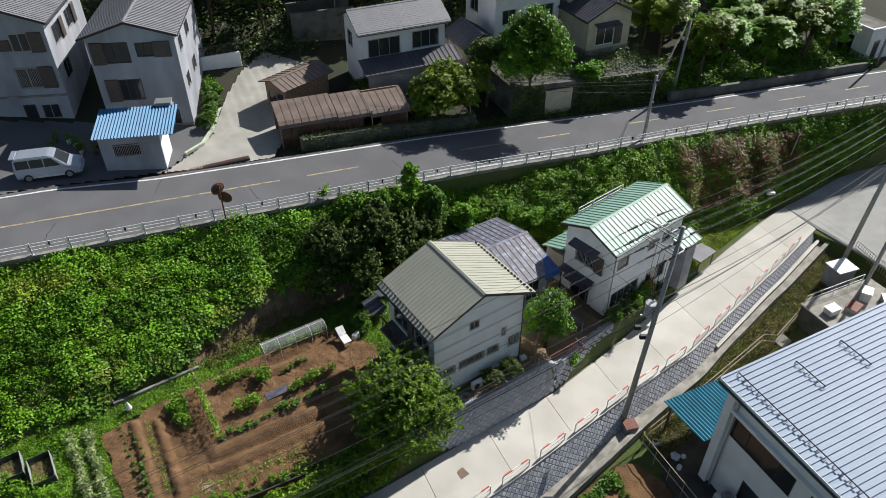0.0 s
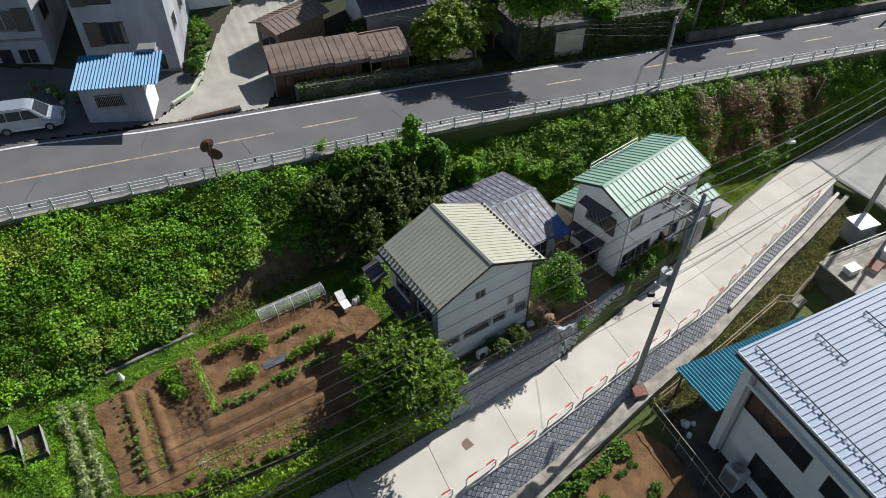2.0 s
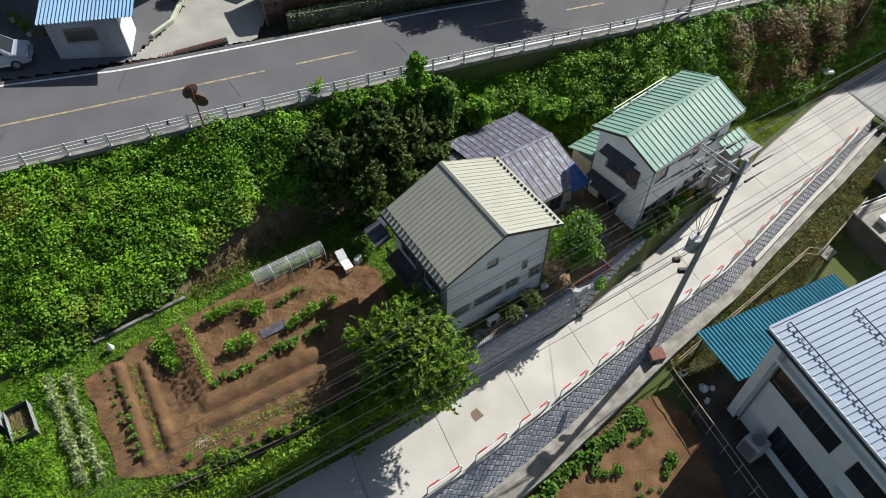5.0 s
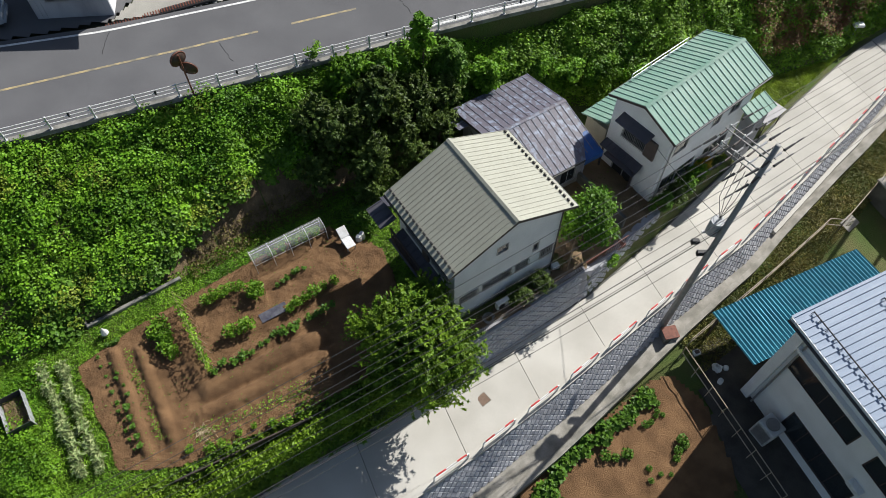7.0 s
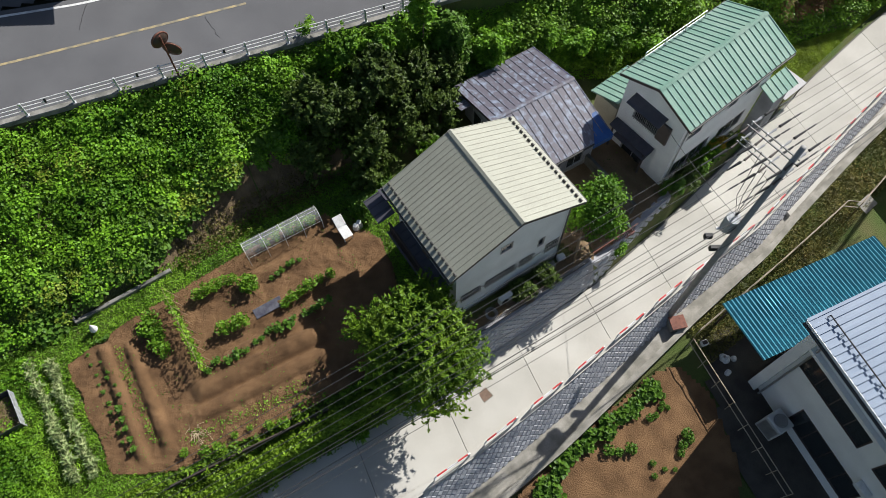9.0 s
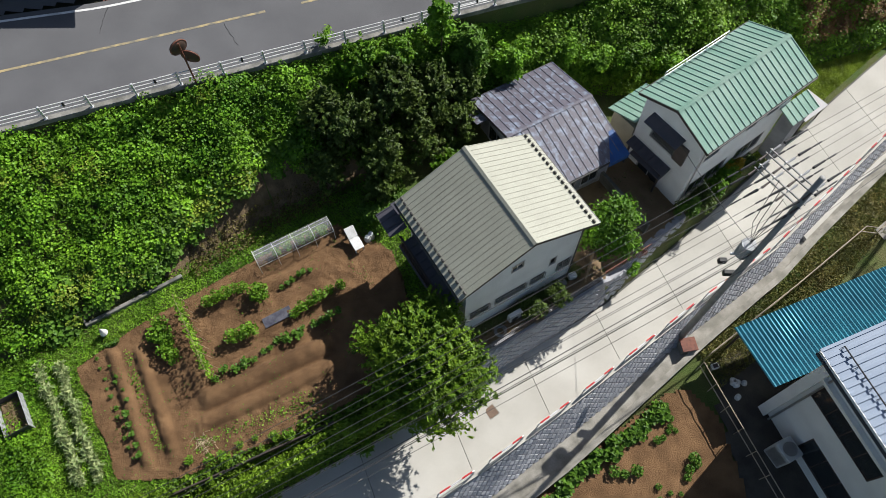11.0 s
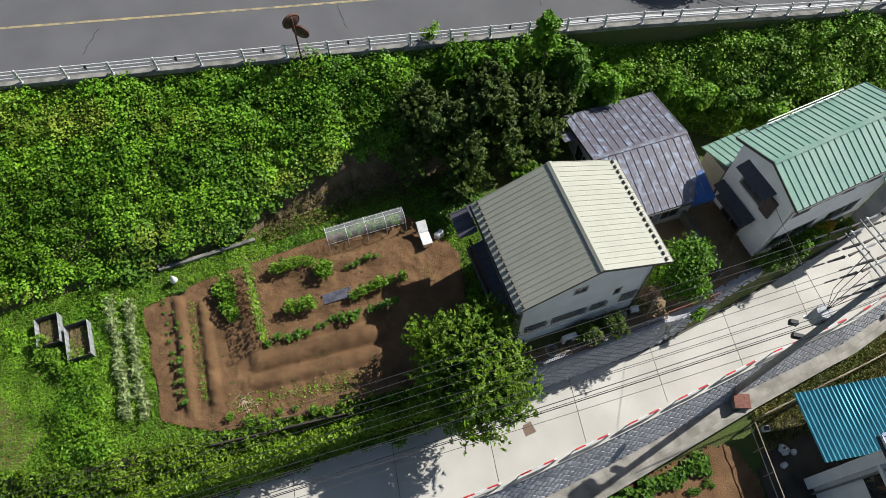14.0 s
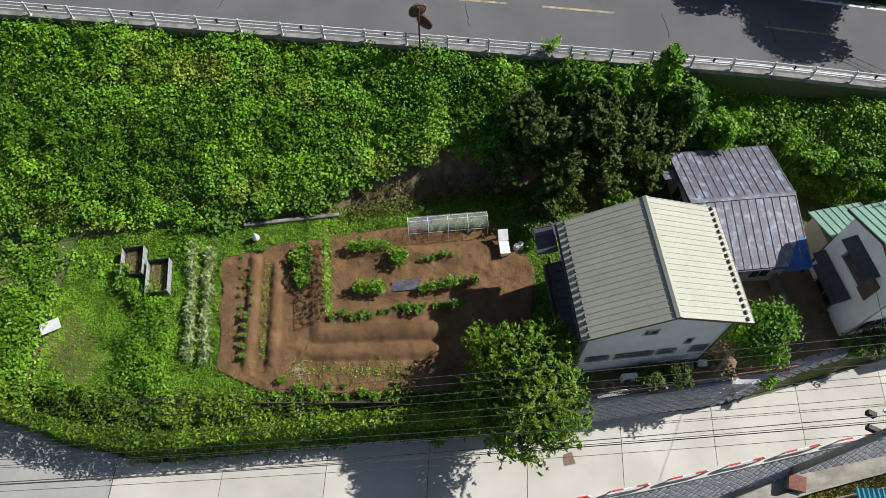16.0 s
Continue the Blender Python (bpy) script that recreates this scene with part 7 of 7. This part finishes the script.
stuff("wall_top_plants", R, world_pts(a, b, np.array([road_z(xy(p, q)[0]) for p, q in zip(a, b)]) + 2.75 + R.random(len(a)) * 0.7), 0.14, LEAF_DARK, "low plants on the retaining wall", "plants")
gar = empty("garage_door", at_ab(17.2, far_b(17.2) + 1.62, road_z(12) + 0.05, -5), "beige roller shutter set in the wall", "shutter")
part("door", boxes((-1.3, 1.3, -0.02, 0.04, -0.1, 2.2)), BEIGE_WALL, gar)
part("frame", boxes((-1.4, -1.31, -0.06, 0.06, -0.1, 2.3), (1.31, 1.4, -0.06, 0.06, -0.1, 2.3), (-1.31, 1.31, -0.06, 0.06, 2.21, 2.3)), BROWN_TRIM, gar)
a, b = region(R, -6, 27, lambda v: far_b(v) + 0.45, lambda v: far_b(v) + 1.6, 5200)
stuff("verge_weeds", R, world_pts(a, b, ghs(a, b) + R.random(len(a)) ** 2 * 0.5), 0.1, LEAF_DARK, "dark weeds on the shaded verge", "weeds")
a, b = region(R, 27, 54, lambda v: far_b(v) + 1.2, lambda v: far_b(v) + 8, 16000)
stuff("wood_floor", R, world_pts(a, b, ghs(a, b) + R.random(len(a)) * 0.8), 0.17, LEAF_MID, "undergrowth beneath the wood", "undergrowth")
# clutter before the old house
for i in range(12):
    x, y = -25.9 + R.uniform(-3.4, 1.2), 46.6 + R.uniform(-0.7, 0.9)
    pot = empty("plant_pot", pose(x, y, gh(*ab(x, y)) + 0.06, 0, 0, 30 * i), "potted plant in front of the old house", "pot plant", "pots before the house")
    bm = bmesh.new()
    tube(bm, [(0, 0, 0), (0, 0, 0.28)], 0.13, 8, 0.17)
    part("pot", bm, (RUST, OLD_CONCRETE, WHITE_STEEL)[i % 3], pot)
    q = R.normal(size=(70, 3)) * np.array((0.16, 0.16, 0.2)) + np.array((0, 0, 0.6))
    leaf_mesh("foliage", q, 0.1, LEAF_MID, pot, 0.4, "", R)

clip_sheet2 = [(-24.9, 17.4), (-22.6, 15.9), (-20.0, 16.9), (-20.5, 18.0), (-22.0, 18.1), (-23.2, 18.8), (-24.4, 19.2)]
v, f, idx = [], [], {}
for i in range(40):
    for j in range(32):
        x, y = -26.4 + 0.13 * i, 15.5 + 0.13 * j
        wob = 0.35 * noise.noise(Vector((x * 1.5, y * 1.5, 2)))
        if inside(x + wob, y + wob, clip_sheet2):
            q = []
            for di, dj in ((0, 0), (1, 0), (1, 1), (0, 1)):
                k = (i + di, j + dj)
                if k not in idx:
                    idx[k] = len(v)
                    X, Y = x + 0.13 * di, y + 0.13 * dj
                    v.append((X, Y, gh(*ab(X, Y)) + 0.07))
                q.append(idx[k])
            f.append(q)
tagged(link("bare_patch", v, f, DRY_SOIL, smooth=True), "dry bare patch in the lawn", "soil", kind="structure")
vent = empty("roof_tank", pose(-20.6, 47.9, 8.85, 0, 0, 9), "pale sheet-metal tank box above the blue roof", "tank")
part("box", boxes((-0.55, 0.55, -0.4, 0.4, -0.5, 0.55), bev=0.03), GREY_WALL, vent)
part("lid", boxes((-0.6, 0.6, -0.45, 0.45, 0.552, 0.6), bev=0.01), ALU, vent)
part("bracket", boxes((-0.4, 0.4, 0.4, 1.4, -0.3, -0.2)), ALU, vent)

# bare earth at the foot of the bank
EARTH = mat("bank_earth", (0.19, 0.135, 0.075), (0.11, 0.08, 0.045), 0.95, 1.6, 14, 0.9, dist=0.06)
v, f = [], []
for i in range(61):
    a = -18 + 0.2 * i
    wide = max(0.05, float(np.interp(a, (-18, -17, -13, -9, -6.5, -6), (0.1, 0.8, 1.7, 1.6, 1.0, 0.3))))
    for k in range(7):
        b = toe_b(a) - 0.5 + (wide + 0.6) * k / 6
        X, Y = xy(a, b)
        v.append((X, Y, gh(a, b) + 0.09 + 0.06 * noise.noise(Vector((X * 2, Y * 2, 3)))))
for i in range(60):
    for k in range(6):
        p = 7 * i + k
        f.append((p, p + 7, p + 8, p + 1))
tagged(link("bank_earth", v, f, EARTH, smooth=True), "bare brown earth at the foot of the bank", "earth", kind="structure")
# trodden earth beside the workshop, its colour darkened for the shade there
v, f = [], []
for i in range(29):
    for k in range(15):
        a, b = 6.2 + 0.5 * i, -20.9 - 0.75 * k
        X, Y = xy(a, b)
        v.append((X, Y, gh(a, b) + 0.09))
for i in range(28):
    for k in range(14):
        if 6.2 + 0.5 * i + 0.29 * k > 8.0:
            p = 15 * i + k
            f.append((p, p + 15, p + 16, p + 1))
tagged(link("workshop_yard", v, f, mat("shaded_earth", (0.05, 0.042, 0.036), (0.085, 0.075, 0.06), 0.95, 0.9, 14, 0.6), smooth=True), "trodden earth round the workshop, coloured dark for shade", "earth", kind="structure")
# small things in the front yard of the white house
unit = empty("outdoor_unit", pose(2.05, 28.75, gh(*ab(2.05, 28.75)) + 0.1, 0, 0, 33.6), "small white air-conditioning unit against the house wall", "air conditioner")
part("case", boxes((-0.38, 0.38, -0.14, 0.14, 0.06, 0.6), bev=0.03), WHITE_STEEL, unit)
part("fan_ring", tube(bmesh.new(), [(-0.1, -0.141, 0.33), (-0.1, -0.165, 0.33)], 0.2, 16), BLACK, unit)
part("foot", boxes((-0.3, -0.22, -0.15, 0.15, 0, 0.058)), BLACK, unit)
part("foot", boxes((0.22, 0.3, -0.15, 0.15, 0, 0.058)), BLACK, unit)
reel = empty("hose_coil", pose(1.35, 28.0, gh(*ab(1.35, 28.0)) + 0.12), "coiled pale garden hose lying on the ground", "hose")
for i, rr in enumerate((0.2, 0.26, 0.32)):
    part("coil", tube(bmesh.new(), [(rr * math.cos(t * math.pi / 10), rr * math.sin(t * math.pi / 10), 0.02 * i) for t in range(21)], 0.018, 5), SHEET_PALE, reel)
for i in range(4):
    x, y = xy(-2.3 + 0.42 * i, front_b(-2.3 + 0.42 * i) + 0.35)
    hoop = empty("edging_hoop", pose(x, y, gh(*ab(x, y)) + 0.05, 0, 0, ROT), "white wire hoop edging the yard bed", "hoop", "wire hoops along the yard")
    part("wire", tube(bmesh.new(), [(0.24 * math.cos(t * math.pi / 10), 0, 0.36 * math.sin(t * math.pi / 10)) for t in range(11)], 0.015, 5), WHITE_STEEL, hoop)
# bare earth between the houses
YARD = [(4.4, 28.6), (7.3, 31.5), (10.6, 34.6), (12.6, 36.8), (10.6, 38.2), (8.6, 40.8), (7.2, 41.6), (5.2, 36.2), (3.4, 34.2), (5.8, 31.6), (3.2, 29.6), (-0.2, 27.3), (0.8, 26.4)]
v, f, idx = [], [], {}
for i in range(62):
    for j in range(72):
        x, y = -0.4 + 0.22 * i, 26.2 + 0.22 * j
        if inside(x + 0.11, y + 0.11, YARD) and ab(x, y)[1] > front_b(ab(x, y)[0]) + 0.25:
            q = []
            for di, dj in ((0, 0), (1, 0), (1, 1), (0, 1)):
                k = (i + di, j + dj)
                if k not in idx:
                    idx[k] = len(v)
                    X, Y = x + 0.22 * di, y + 0.22 * dj
                    v.append((X, Y, gh(*ab(X, Y)) + 0.1))
                q.append(idx[k])
            f.append(q)
tagged(link("yard_earth", v, f, DRY_SOIL, smooth=True), "bare trodden earth between the houses", "earth", kind="structure")
a, b = region(R, 12.6, 28, lambda v: far_b(v) + 1.35, lambda v: far_b(v) + 1.68, 5200)
k = ~((a > 15.7) & (a < 18.7))
a, b = a[k], b[k]
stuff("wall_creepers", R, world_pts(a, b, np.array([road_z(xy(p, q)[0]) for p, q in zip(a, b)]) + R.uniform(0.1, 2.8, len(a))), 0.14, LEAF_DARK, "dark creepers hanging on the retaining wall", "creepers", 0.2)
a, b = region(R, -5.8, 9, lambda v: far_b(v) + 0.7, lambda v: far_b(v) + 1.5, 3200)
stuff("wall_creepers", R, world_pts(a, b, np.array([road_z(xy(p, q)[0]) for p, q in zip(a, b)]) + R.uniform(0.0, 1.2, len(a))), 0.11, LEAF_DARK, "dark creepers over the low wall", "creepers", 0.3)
# sprouting weeds on the soil, in the furrows and along the bed's edges
w = []
for i in range(2600):
    x, y = R.uniform(-19, -5), R.uniform(20.2, 33)
    t = noise.noise(Vector((x * 0.9, y * 0.9, 5)))
    if inside(x, y, PLOT) and t > 0.12:
        w.append((x, y, soil_z(x, y) + R.uniform(0.01, 0.07)))
stuff("soil_weeds", R, np.array(w), 0.055, LEAF_VEG, "tiny weeds sprouting on the soil", "weeds", 0.5)
w = []
for i in range(420):
    k = R.random()
    x, y = -12.8 + 5.4 * k + R.normal(0, 0.25), 21.6 + 2.6 * k + R.normal(0, 0.25)
    w.append((x, y, soil_z(x, y) + R.uniform(0.01, 0.1)))
for i in range(220):
    k = R.random()
    x, y = -17.0 + 2.7 * k + R.normal(0, 0.13), 26.0 - 4.6 * k + R.normal(0, 0.13)
    w.append((x, y, soil_z(x, y) + R.uniform(0.01, 0.08)))
stuff("soil_weeds", R, np.array(w), 0.065, LEAF_GRASS, "weeds along the furrows", "weeds", 0.5)
# clods of earth
v, f = [], []
for i in range(4500):
    x, y = R.uniform(-19, -4), R.uniform(20, 33.4)
    if not inside(x, y, PLOT):
        continue
    s, z = R.uniform(0.015, 0.045), soil_z(x, y)
    k = len(v)
    for dx, dy, dz in ((1, 0, 0), (-0.4, 0.9, 0), (-0.5, -0.8, 0), (0.1, 0.05, 0.9)):
        v.append((x + s * dx * R.uniform(0.7, 1.3), y + s * dy * R.uniform(0.7, 1.3), z - 0.008 + s * dz))
    f += [(k, k + 1, k + 3), (k + 1, k + 2, k + 3), (k + 2, k, k + 3)]
tagged(link("soil_clods", v, f, SOIL), "loose clods of brown earth", "clods", kind="stuff")
# cracks in the main road
for i, (a, b) in enumerate(((-10.5, 1.6), (-17, 4.6), (0.5, 1.9), (-24, 1.4), (6.5, 2.2))):
    pts = []
    for k in range(7):
        x, y = xy(a + 0.12 * k * (1 if i % 2 else -0.4) + R.uniform(-0.08, 0.08), rail_b(a) + b + 0.28 * k)
        pts.append((x, y, road_z(x) + 0.004))
    part("crack", tube(bmesh.new(), pts, 0.012, 4), BLACK, road, "thin dark crack")
